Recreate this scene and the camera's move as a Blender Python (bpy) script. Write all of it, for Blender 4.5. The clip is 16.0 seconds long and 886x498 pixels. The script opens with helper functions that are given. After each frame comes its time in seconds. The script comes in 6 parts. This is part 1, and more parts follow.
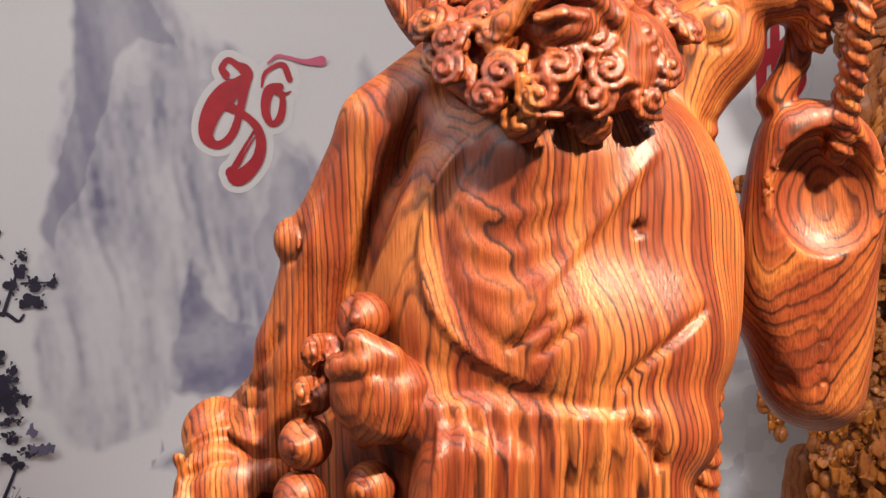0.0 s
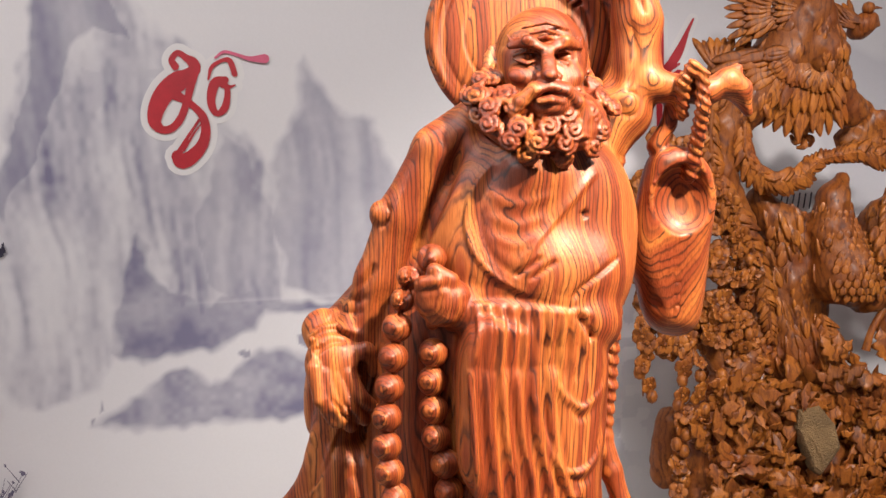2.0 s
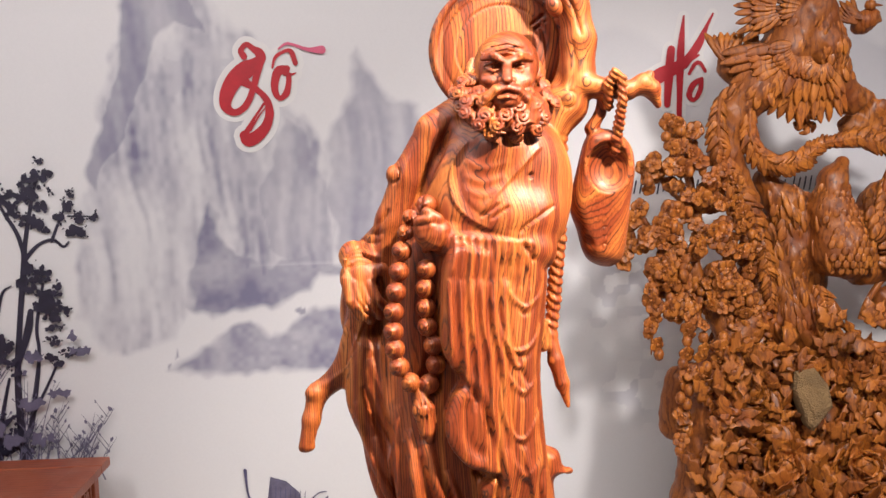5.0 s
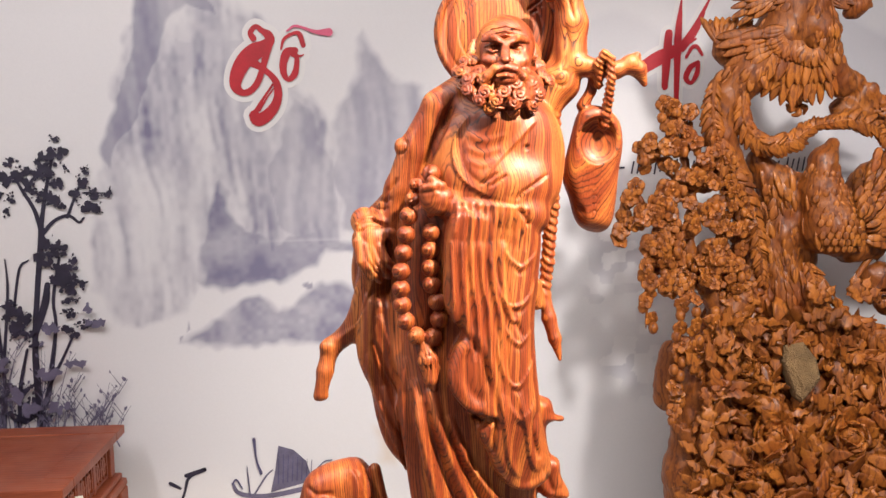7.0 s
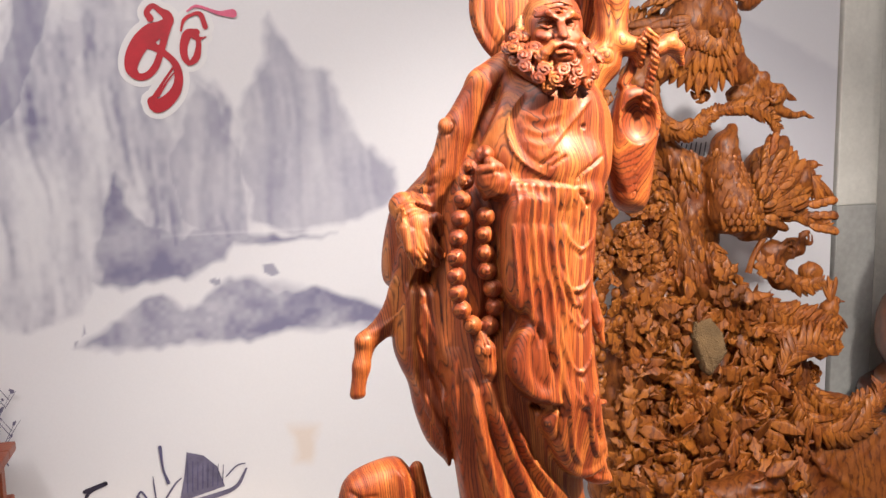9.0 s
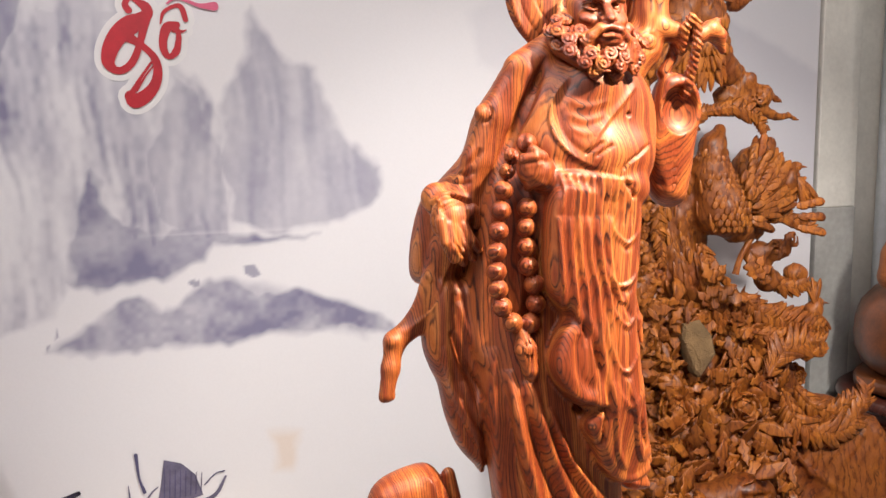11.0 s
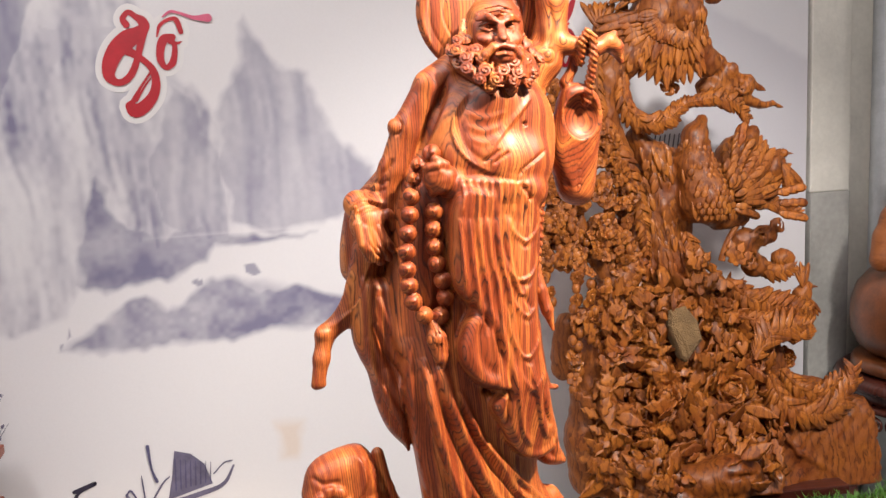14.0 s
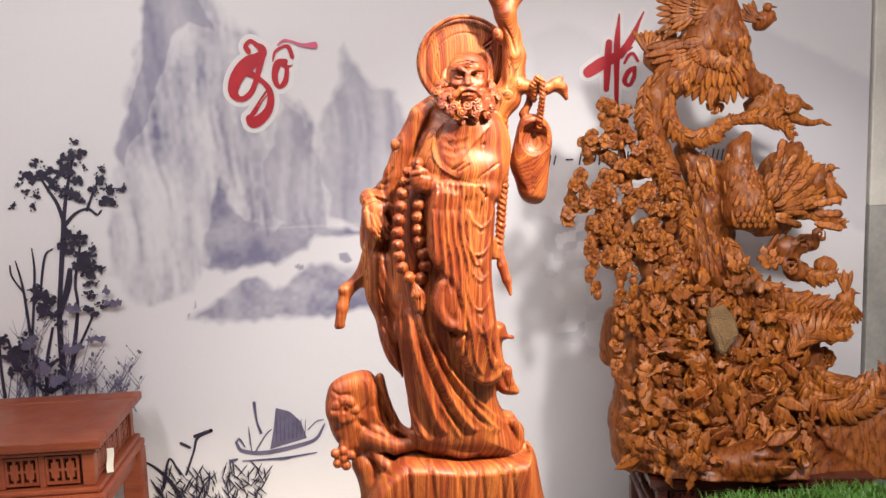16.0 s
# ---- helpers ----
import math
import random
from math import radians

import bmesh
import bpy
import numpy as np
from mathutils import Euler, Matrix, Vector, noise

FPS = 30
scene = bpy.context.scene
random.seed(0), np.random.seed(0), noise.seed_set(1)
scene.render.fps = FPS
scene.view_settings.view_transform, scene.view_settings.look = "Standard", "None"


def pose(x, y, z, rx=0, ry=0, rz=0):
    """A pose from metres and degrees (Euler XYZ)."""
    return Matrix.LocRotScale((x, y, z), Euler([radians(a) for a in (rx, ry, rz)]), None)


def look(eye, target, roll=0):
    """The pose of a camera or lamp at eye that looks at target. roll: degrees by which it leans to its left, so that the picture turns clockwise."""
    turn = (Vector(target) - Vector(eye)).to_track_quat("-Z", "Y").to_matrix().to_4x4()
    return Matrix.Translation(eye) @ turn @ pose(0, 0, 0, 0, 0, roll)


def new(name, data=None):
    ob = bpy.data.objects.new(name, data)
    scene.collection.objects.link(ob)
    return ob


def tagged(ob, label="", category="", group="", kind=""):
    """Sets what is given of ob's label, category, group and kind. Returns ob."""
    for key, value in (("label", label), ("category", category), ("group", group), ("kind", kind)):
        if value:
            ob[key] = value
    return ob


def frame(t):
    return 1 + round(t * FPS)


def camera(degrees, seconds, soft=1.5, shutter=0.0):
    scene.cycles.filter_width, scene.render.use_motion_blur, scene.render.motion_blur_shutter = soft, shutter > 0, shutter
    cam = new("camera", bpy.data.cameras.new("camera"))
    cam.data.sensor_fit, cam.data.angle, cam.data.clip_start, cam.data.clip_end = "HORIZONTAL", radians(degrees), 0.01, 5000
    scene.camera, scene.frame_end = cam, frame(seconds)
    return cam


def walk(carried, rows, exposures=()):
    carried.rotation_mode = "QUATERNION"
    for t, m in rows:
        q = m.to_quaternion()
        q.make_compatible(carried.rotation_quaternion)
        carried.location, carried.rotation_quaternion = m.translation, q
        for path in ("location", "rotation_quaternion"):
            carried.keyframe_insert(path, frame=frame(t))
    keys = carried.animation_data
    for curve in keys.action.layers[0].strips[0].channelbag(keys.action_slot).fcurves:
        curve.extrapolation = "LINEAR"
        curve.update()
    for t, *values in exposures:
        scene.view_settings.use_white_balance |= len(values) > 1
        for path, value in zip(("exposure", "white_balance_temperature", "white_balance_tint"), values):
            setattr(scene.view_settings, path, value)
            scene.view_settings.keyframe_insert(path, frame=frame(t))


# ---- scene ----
cam = camera(54.2, 16.0, soft=1.5)
METRES, EYE, TILT, LEAN, TURN = 2.1, 1.6, -3.91, 4.34, -3.05
ROWS = [
    (0.0, 0.0, 0.0, 0.0, 0.0, 0.0, 0.0),
    (0.5, -0.0257, -0.0499, -0.0088, -4.92, 0.08, -1.05),
    (1.0, -0.0386, -0.0923, -0.008, -6.48, -0.58, -1.61),
    (1.5, -0.0484, -0.1179, -0.0075, -7.24, -0.85, -2.05),
    (2.0, -0.0526, -0.137, -0.0076, -7.34, -0.52, -2.0),
    (2.5, -0.0554, -0.1472, -0.0104, -7.66, -0.59, -2.23),
    (3.0, -0.0501, -0.1699, -0.0099, -7.46, -0.93, -2.66),
    (3.5, -0.0432, -0.2039, -0.0124, -5.96, -1.17, -2.96),
    (4.0, -0.0386, -0.2346, -0.018, -4.66, -1.49, -3.11),
    (6.5, -0.0358, -0.3272, -0.0274, -3.25, -2.36, -2.9),
    (7.0, -0.0387, -0.3303, -0.0325, -3.44, -2.84, -3.2),
    (7.5, -0.0531, -0.3207, -0.0344, -5.12, -2.93, -2.79),
    (8.0, -0.0899, -0.3059, -0.0331, -8.3, -2.67, -2.11),
    (8.5, -0.1237, -0.2943, -0.0386, -11.13, -2.81, -1.82),
    (9.0, -0.1552, -0.2892, -0.0426, -14.02, -2.94, -2.12),
    (11.5, -0.1909, -0.2172, -0.0521, -18.35, -2.26, -2.28),
    (12.0, -0.1891, -0.1828, -0.0515, -20.94, -2.18, -1.81),
    (12.5, -0.1829, -0.2, -0.0475, -21.84, -2.4, -1.04),
    (13.0, -0.1767, -0.2336, -0.0477, -20.47, -2.71, -1.19),
    (13.5, -0.1678, -0.2754, -0.0471, -17.13, -3.3, -1.22),
    (14.0, -0.1369, -0.3186, -0.0419, -14.51, -3.18, -0.73),
    (14.5, -0.088, -0.3749, -0.0415, -11.34, -2.73, -1.07),
    (15.0, -0.0616, -0.4384, -0.0483, -8.31, -2.78, -1.53),
    (15.5, -0.0563, -0.4956, -0.0475, -6.21, -3.24, -2.2),
    (16.0, -0.0655, -0.5453, -0.0464, -5.69, -3.0, -2.23),
]
EXPOSURES = [(0.0, -0.48), (1.0, -0.36), (2.5, -0.20), (4.0, -0.08), (6.5, 0.02), (9.0, 0.05), (16.0, 0.05)]
walk(cam, [(t, pose(0, 0, EYE, TILT, LEAN, TURN) @ pose(METRES * x, METRES * y, METRES * z, 90 + pitch, roll, yaw)) for t, x, y, z, yaw, pitch, roll in ROWS], EXPOSURES)

# ---- world and lights ----
world = bpy.data.worlds.new("World")
scene.world = world
world.use_nodes = True
world.node_tree.nodes["Background"].inputs[0].default_value = (1, 1, 1, 1)
world.node_tree.nodes["Background"].inputs[1].default_value = 0.02


def area_lamp(name, eye, target, watts, size_x, size_y, colour):
    data = bpy.data.lights.new(name, "AREA")
    data.shape, data.size, data.size_y, data.energy, data.color = "RECTANGLE", size_x, size_y, watts, colour
    ob = new(name, data)
    ob.matrix_world = look(eye, target)
    return ob


def spot_lamp(name, eye, target, watts, angle, radius, colour, blend):
    data = bpy.data.lights.new(name, "SPOT")
    data.energy, data.spot_size, data.spot_blend, data.shadow_soft_size, data.color = watts, radians(angle), blend, radius, colour
    ob = new(name, data)
    ob.matrix_world = look(eye, target)
    return ob


# two ceiling tubes of the shop, an added fill, and the spotlights aimed at the figure and at the carving
area_lamp("ceiling_tube_light_a", (-1.5, 0.25, 3.1), (-1.4, 0.9, 0), 60, 0.3, 2.2, (1.0, 0.95, 0.95))
area_lamp("ceiling_tube_light_b", (0.5, -0.1, 3.1), (0.7, 0.9, 0), 52, 2.4, 0.3, (1.0, 0.95, 0.95))
# unseen fill light, added only to brighten the post and pot at the right
area_lamp("added_fill_light_c", (3.1, 0.4, 3.1), (2.9, 1.0, 0), 19, 0.3, 2.2, (1.0, 0.95, 0.95))
spot_lamp("figure_spotlight", (0.80, -0.68, 2.95), (0.09, 0.42, 0.98), 690, 42, 0.05, (1.0, 0.83, 0.59), 0.55)
spot_lamp("carving_spotlight", (1.45, -0.8, 2.95), (1.1, 1.9, 0.3), 340, 62, 0.16, (1.0, 0.95, 0.9), 0.6)

# ---- materials ----
def material(name):
    m = bpy.data.materials.new(name)
    m.use_nodes = True
    return m, m.node_tree, m.node_tree.nodes["Principled BSDF"]


def node(tree, kind, **sockets):
    n = tree.nodes.new(kind)
    for key, value in sockets.items():
        n.inputs[key.replace("_", " ")].default_value = value
    return n


def ramp(tree, fac, stops):
    n = tree.nodes.new("ShaderNodeValToRGB")
    els = n.color_ramp.elements
    while len(els) < len(stops):
        els.new(0.5)
    for e, (pos, col) in zip(els, stops):
        e.position, e.color = pos, (*col, 1)
    tree.links.new(fac, n.inputs[0])
    return n.outputs[0]


def mix(tree, fac, a, b, mode="MIX"):
    n = tree.nodes.new("ShaderNodeMix")
    n.data_type, n.blend_type = "RGBA", mode
    for sock, value in ((n.inputs[0], fac), (n.inputs[6], a), (n.inputs[7], b)):
        if isinstance(value, bpy.types.NodeSocket):
            tree.links.new(value, sock)
        else:
            sock.default_value = value if isinstance(value, (int, float)) else (*value, 1)
    return n.outputs[2]


def coords(tree, scale=(1, 1, 1), turn=(0, 0, 0)):
    c, m = tree.nodes.new("ShaderNodeTexCoord"), tree.nodes.new("ShaderNodeMapping")
    m.inputs["Scale"].default_value, m.inputs["Rotation"].default_value = scale, [radians(a) for a in turn]
    tree.links.new(c.outputs["Object"], m.inputs[0])
    return m.outputs[0]


def noise_tex(tree, at, scale, detail=3.0, rough=0.5, distortion=0.0):
    n = node(tree, "ShaderNodeTexNoise", Scale=scale, Detail=detail, Roughness=rough, Distortion=distortion)
    tree.links.new(at, n.inputs["Vector"])
    return n.outputs[0]


def bump(tree, bsdf, height, strength, distance):
    b = node(tree, "ShaderNodeBump", Strength=strength, Distance=distance)
    tree.links.new(height, b.inputs["Height"])
    tree.links.new(b.outputs[0], bsdf.inputs["Normal"])


def value(tree, kind, a, b):
    n = tree.nodes.new("ShaderNodeMath")
    n.operation = kind
    for sock, v in zip(n.inputs, (a, b)):
        if isinstance(v, bpy.types.NodeSocket):
            tree.links.new(v, sock)
        else:
            sock.default_value = v
    return n.outputs[0]


def wood(name, dark, mid, light, period, unit=1.0, gloss=0.3, coat=0.4, turn=(0, 0, 0), along=(1, 0.16, 1), warp=12.0, relief=0.0003, patch=6.0, fade=0.5, islands=0.0):
    """Carved timber: nested growth layers that the cut surface crosses, pores along the grain, broad patches. period: metres from layer to layer."""
    m, tree, bsdf = material(name)
    at = coords(tree, [unit * v for v in along], turn)
    whole = coords(tree, (unit, unit, unit))
    fine = coords(tree, [unit * v ** 1.7 for v in along], turn)
    broad = noise_tex(tree, at, patch, 2.0)
    split = tree.nodes.new("ShaderNodeSeparateXYZ")
    tree.links.new(at, split.inputs[0])
    phase = value(tree, "MULTIPLY", split.outputs[0], 2 * math.pi / period)
    phase = value(tree, "ADD", phase, value(tree, "MULTIPLY", broad, warp * 4))
    phase = value(tree, "ADD", phase, value(tree, "MULTIPLY", noise_tex(tree, at, patch * 7, 2.0), warp * 0.9))
    phase = value(tree, "ADD", phase, value(tree, "MULTIPLY", noise_tex(tree, at, patch * 30, 2.0), 2.5))
    layer = value(tree, "FRACT", value(tree, "DIVIDE", phase, 2 * math.pi), 0)
    thin = value(tree, "FRACT", value(tree, "DIVIDE", phase, 2.3), 0)
    half = tuple((p + q) / 2 for p, q in zip(mid, light))
    broken = ramp(tree, noise_tex(tree, at, patch * 9, 2.0), [(0.36, (0, 0, 0)), (0.6, (1, 1, 1))])
    c = mix(tree, ramp(tree, noise_tex(tree, at, patch * 3.1, 3.0), [(0.3, (0, 0, 0)), (0.72, (1, 1, 1))]), half, mid)
    c = mix(tree, ramp(tree, thin, [(0.0, (0.55, 0.55, 0.55)), (0.5, (0, 0, 0)), (0.8, (0.75, 0.75, 0.75)), (1.0, (0.55, 0.55, 0.55))]), c, mix(tree, 0.6, mid, light))
    lines = ramp(tree, layer, [(0.0, (0.25, 0.25, 0.25)), (0.12, (0, 0, 0)), (0.55, (0, 0, 0)), (0.80, (1, 1, 1)), (0.95, (1, 1, 1)), (1.0, (0.25, 0.25, 0.25))])
    c = mix(tree, value(tree, "MULTIPLY", lines, value(tree, "MULTIPLY_ADD", broken, 0.45)), c, dark)
    c.node.inputs[0].links[0].from_node.inputs[1].links[0].from_node.inputs[2].default_value = 0.4
    calm = ramp(tree, noise_tex(tree, whole, patch * 1.3, 2.0), [(0.35, (0, 0, 0)), (0.68, (1, 1, 1))])
    c = mix(tree, value(tree, "MULTIPLY", calm, fade), c, mid)
    tint = ramp(tree, noise_tex(tree, whole, patch * 0.8, 3.0), [(0.3, (0.72, 0.55, 0.5)), (0.5, (1, 1, 1)), (0.72, (1.0, 1.0, 0.95))])
    c = mix(tree, 0.8, c, tint, "MULTIPLY")
    if islands:
        geo = tree.nodes.new("ShaderNodeNewGeometry")
        vary = ramp(tree, geo.outputs["Random Per Island"], [(0.0, (0.42, 0.32, 0.28)), (0.35, (0.85, 0.8, 0.75)), (0.7, (1, 1, 1)), (1.0, (1.15, 1.12, 0.9))])
        c = mix(tree, islands, c, vary, "MULTIPLY")
    pores = noise_tex(tree, fine, 700.0, 2.0)
    c = mix(tree, 0.5, c, ramp(tree, pores, [(0.32, (0.4, 0.33, 0.3)), (0.52, (1, 1, 1))]), "MULTIPLY")
    tree.links.new(c, bsdf.inputs["Base Color"])
    tree.links.new(ramp(tree, calm, [(0.0, (gloss - 0.06,) * 3), (1.0, (gloss + 0.12,) * 3)]), bsdf.inputs["Roughness"])
    bsdf.inputs["Coat Weight"].default_value, bsdf.inputs["Coat Roughness"].default_value = coat, 0.2
    bsdf.inputs["Specular IOR Level"].default_value = 0.32
    bump(tree, bsdf, pores, 0.12, relief)
    return m


def plain(name, colour, rough=0.6, metal=0.0, vary=0.12, scale=6.0, relief=0.0):
    m, tree, bsdf = material(name)
    at = coords(tree)
    a, b = noise_tex(tree, at, scale, 5.0, 0.6), noise_tex(tree, at, scale * 14, 3.0)
    dim = tuple(v * (1 - vary) for v in colour)
    c = mix(tree, ramp(tree, a, [(0.3, (0, 0, 0)), (0.7, (1, 1, 1))]), colour, dim)
    c = mix(tree, 0.5 * vary, c, ramp(tree, b, [(0.3, (0.3, 0.3, 0.3)), (0.7, (1, 1, 1))]), "MULTIPLY")
    tree.links.new(c, bsdf.inputs["Base Color"])
    bsdf.inputs["Roughness"].default_value, bsdf.inputs["Metallic"].default_value = rough, metal
    if relief:
        bump(tree, bsdf, b, 0.5, relief)
    return m


def ring_wood(name, pith, period, dark, red, gold, pale):
    """Figured rosewood: growth rings round a leaning pith line, thin dark lines, broad red and golden bands that follow them. Millimetres."""
    m, tree, bsdf = material(name)
    at = coords(tree, (1, 1, 1), (6, 0, -7))
    along = coords(tree, (1, 0.16, 1), (6, 0, -7))
    split = tree.nodes.new("ShaderNodeSeparateXYZ")
    tree.links.new(at, split.inputs[0])
    dx, dz = value(tree, "SUBTRACT", split.outputs[0], pith[0]), value(tree, "SUBTRACT", split.outputs[2], pith[1])
    radius = value(tree, "SQRT", value(tree, "ADD", value(tree, "MULTIPLY", dx, dx), value(tree, "MULTIPLY", dz, dz)), 0)
    bent = value(tree, "MULTIPLY", noise_tex(tree, along, 0.009, 2.0), 34.0)
    small = value(tree, "MULTIPLY", noise_tex(tree, along, 0.035, 2.0), 9.0)
    tiny = value(tree, "MULTIPLY", noise_tex(tree, along, 0.2, 2.0), 1.2)
    phase = value(tree, "DIVIDE", value(tree, "ADD", value(tree, "ADD", radius, bent), value(tree, "ADD", small, tiny)), period)
    layer = value(tree, "FRACT", phase, 0)
    fine = value(tree, "FRACT", value(tree, "MULTIPLY", phase, 2.63), 0)
    year = node(tree, "ShaderNodeTexNoise", Scale=0.33, Detail=2.0)
    year.noise_dimensions = "1D"
    tree.links.new(phase, year.inputs["W"])
    single = node(tree, "ShaderNodeTexNoise", Scale=1.1, Detail=1.0)
    single.noise_dimensions = "1D"
    tree.links.new(phase, single.inputs["W"])
    broad = noise_tex(tree, along, 0.016, 3.0, 0.55)
    tone = value(tree, "ADD", value(tree, "MULTIPLY", year.outputs[0], 0.5), value(tree, "MULTIPLY", broad, 0.5))
    c = ramp(tree, tone, [(0.30, tuple(0.4 * p + 0.6 * q for p, q in zip(dark, red))), (0.45, red), (0.55, gold), (0.70, pale)])
    soft = ramp(tree, fine, [(0.0, (0.35, 0.35, 0.35)), (0.45, (0, 0, 0)), (0.85, (0.6, 0.6, 0.6)), (1.0, (0.35, 0.35, 0.35))])
    c = mix(tree, value(tree, "MULTIPLY", soft, 0.4), c, red)
    lines = ramp(tree, layer, [(0.0, (0.5, 0.5, 0.5)), (0.10, (0, 0, 0)), (0.60, (0, 0, 0)), (0.86, (1, 1, 1)), (0.96, (1, 1, 1)), (1.0, (0.5, 0.5, 0.5))])
    strength = ramp(tree, single.outputs[0], [(0.30, (0.45, 0.45, 0.45)), (0.55, (1, 1, 1))])
    broken = ramp(tree, noise_tex(tree, along, 0.09, 2.0), [(0.30, (0.4, 0.4, 0.4)), (0.55, (1, 1, 1))])
    c = mix(tree, value(tree, "MULTIPLY", lines, value(tree, "MULTIPLY", strength, broken)), c, dark)
    pores = noise_tex(tree, coords(tree, (1, 0.05, 1), (6, 0, -7)), 0.9, 2.0)
    c = mix(tree, 0.55, c, ramp(tree, pores, [(0.34, (0.42, 0.34, 0.3)), (0.52, (1, 1, 1))]), "MULTIPLY")
    tree.links.new(c, bsdf.inputs["Base Color"])
    tree.links.new(ramp(tree, broad, [(0.3, (0.42,) * 3), (0.7, (0.54,) * 3)]), bsdf.inputs["Roughness"])
    bsdf.inputs["Coat Weight"].default_value, bsdf.inputs["Coat Roughness"].default_value = 0.08, 0.25
    bsdf.inputs["Specular IOR Level"].default_value = 0.4
    bump(tree, bsdf, pores, 0.10, 0.3)
    return m


ROSEWOOD = ring_wood("polished_rosewood", (190.0, -120.0), 2.3, (0.052, 0.010, 0.005), (0.26, 0.047, 0.013), (0.45, 0.123, 0.028), (0.64, 0.232, 0.054))
CARVED = wood("oiled_carving_wood", (0.085, 0.018, 0.005), (0.27, 0.070, 0.011), (0.62, 0.225, 0.034), 0.022, unit=0.002, gloss=0.5, coat=0.05, turn=(0, 40, 0), along=(1, 0.45, 1), warp=10.0, patch=10.0, fade=0.45, islands=0.65)
REDWOOD = wood("red_stained_wood", (0.20, 0.040, 0.018), (0.28, 0.068, 0.030), (0.34, 0.092, 0.042), 0.018, gloss=0.42, coat=0.12, turn=(0, 90, 90), along=(0.12, 1, 1), warp=3.0, fade=0.6)
DARKWOOD = wood("dark_stained_wood", (0.035, 0.008, 0.005), (0.07, 0.016, 0.01), (0.10, 0.024, 0.014), 0.02, gloss=0.32, coat=0.4, turn=(0, 90, 90), along=(0.12, 1, 1), warp=3.0)
PLASTER = plain("white_plaster", (0.72, 0.71, 0.70), 0.85, vary=0.06, scale=1.5, relief=0.002)
TILE = plain("grey_floor_tile", (0.42, 0.40, 0.37), 0.3, vary=0.1, scale=2.0)
METAL = plain("galvanised_pipe", (0.55, 0.58, 0.60), 0.4, 0.6, vary=0.25, scale=8.0)

# ---- the room ----
def mesh_of(name, verts, faces, mat, smooth=False):
    me = bpy.data.meshes.new(name)
    me.from_pydata([tuple(v) for v in verts], [], [tuple(f) for f in faces])
    me.materials.append(mat)
    if smooth:
        me.shade_smooth()
    me.update()
    return me


def done(bm, name, mat, smooth=False):
    me = bpy.data.meshes.new(name)
    bm.to_mesh(me)
    bm.free()
    me.materials.append(mat)
    if smooth:
        me.shade_smooth()
    return me


def box_bm(lo, hi, bevel=0.0, bm=None):
    bm = bm or bmesh.new()
    lo, hi = Vector(lo), Vector(hi)
    made = bmesh.ops.create_cube(bm, size=1, matrix=Matrix.Translation((lo + hi) / 2) @ Matrix.Diagonal((*(hi - lo), 1)))
    if bevel:
        edges = list({e for v in made["verts"] for e in v.link_edges})
        bmesh.ops.bevel(bm, geom=edges, offset=bevel, segments=2, profile=0.5, affect="EDGES")
    return bm


def part(name, bm, mat, parent, label="", smooth=False):
    ob = new(name, done(bm, name, mat, smooth))
    ob.parent = parent
    if label:
        ob["label"] = label
    return ob


def slab(name, lo, hi, mat, label, bevel=0.0):
    return tagged(new(name, done(box_bm(lo, hi, bevel), name, mat)), label, "", "", "structure")


WALL_Y, LEFT, RIGHT, BACK, TOP, FLOOR = 2.35, -3.2, 5.2, -4.2, 3.2, -0.14
slab("floor", (LEFT - 0.2, BACK - 0.2, FLOOR - 0.1), (RIGHT + 0.2, 3.4, FLOOR), TILE, "grey glazed tile floor of the showroom")
slab("ceiling", (LEFT - 0.2, BACK - 0.2, TOP), (RIGHT + 0.2, 3.4, TOP + 0.15), PLASTER, "white plastered ceiling of the showroom")
slab("wall_north", (LEFT, WALL_Y, FLOOR), (2.35, WALL_Y + 0.2, TOP), PLASTER, "white wall behind the printed mural")
slab("wall_west", (LEFT - 0.2, BACK, FLOOR), (LEFT, 3.2, TOP), PLASTER, "plain white plastered side wall")
slab("wall_east", (RIGHT, BACK, FLOOR), (RIGHT + 0.2, 3.2, TOP), PLASTER, "plain white plastered side wall")
slab("wall_south", (LEFT, BACK - 0.2, FLOOR), (RIGHT, BACK, TOP), PLASTER, "plain white plastered wall behind the viewer")
DADO = plain("grimy_render", (0.46, 0.45, 0.42), 0.9, vary=0.4, scale=3.0, relief=0.004)
LIMEWASH = plain("limewashed_render", (0.74, 0.71, 0.64), 0.9, vary=0.22, scale=4.0, relief=0.004)
slab("wall_alcove", (2.30, 2.62, FLOOR), (RIGHT, 2.82, TOP), PLASTER, "off-white wall behind the pipe")
slab("post_1", (2.2, WALL_Y - 0.03, 1.24), (2.40, WALL_Y + 0.27, TOP), LIMEWASH, "weathered whitewashed concrete post beside the mural", 0.006)
slab("post_2", (2.2, WALL_Y - 0.034, FLOOR), (2.40, WALL_Y + 0.27, 1.2395), DADO, "grimy grey foot of the whitewashed post", 0.004)
slab("post_3", (2.4005, WALL_Y + 0.05, FLOOR), (2.60, WALL_Y + 0.27, TOP), LIMEWASH, "stained recess of the post behind the pipe", 0.004)
slab("post_4", (2.62, WALL_Y - 0.10, FLOOR), (2.72, WALL_Y + 0.27, TOP), LIMEWASH, "narrow whitewashed upright beyond the pipe", 0.006)

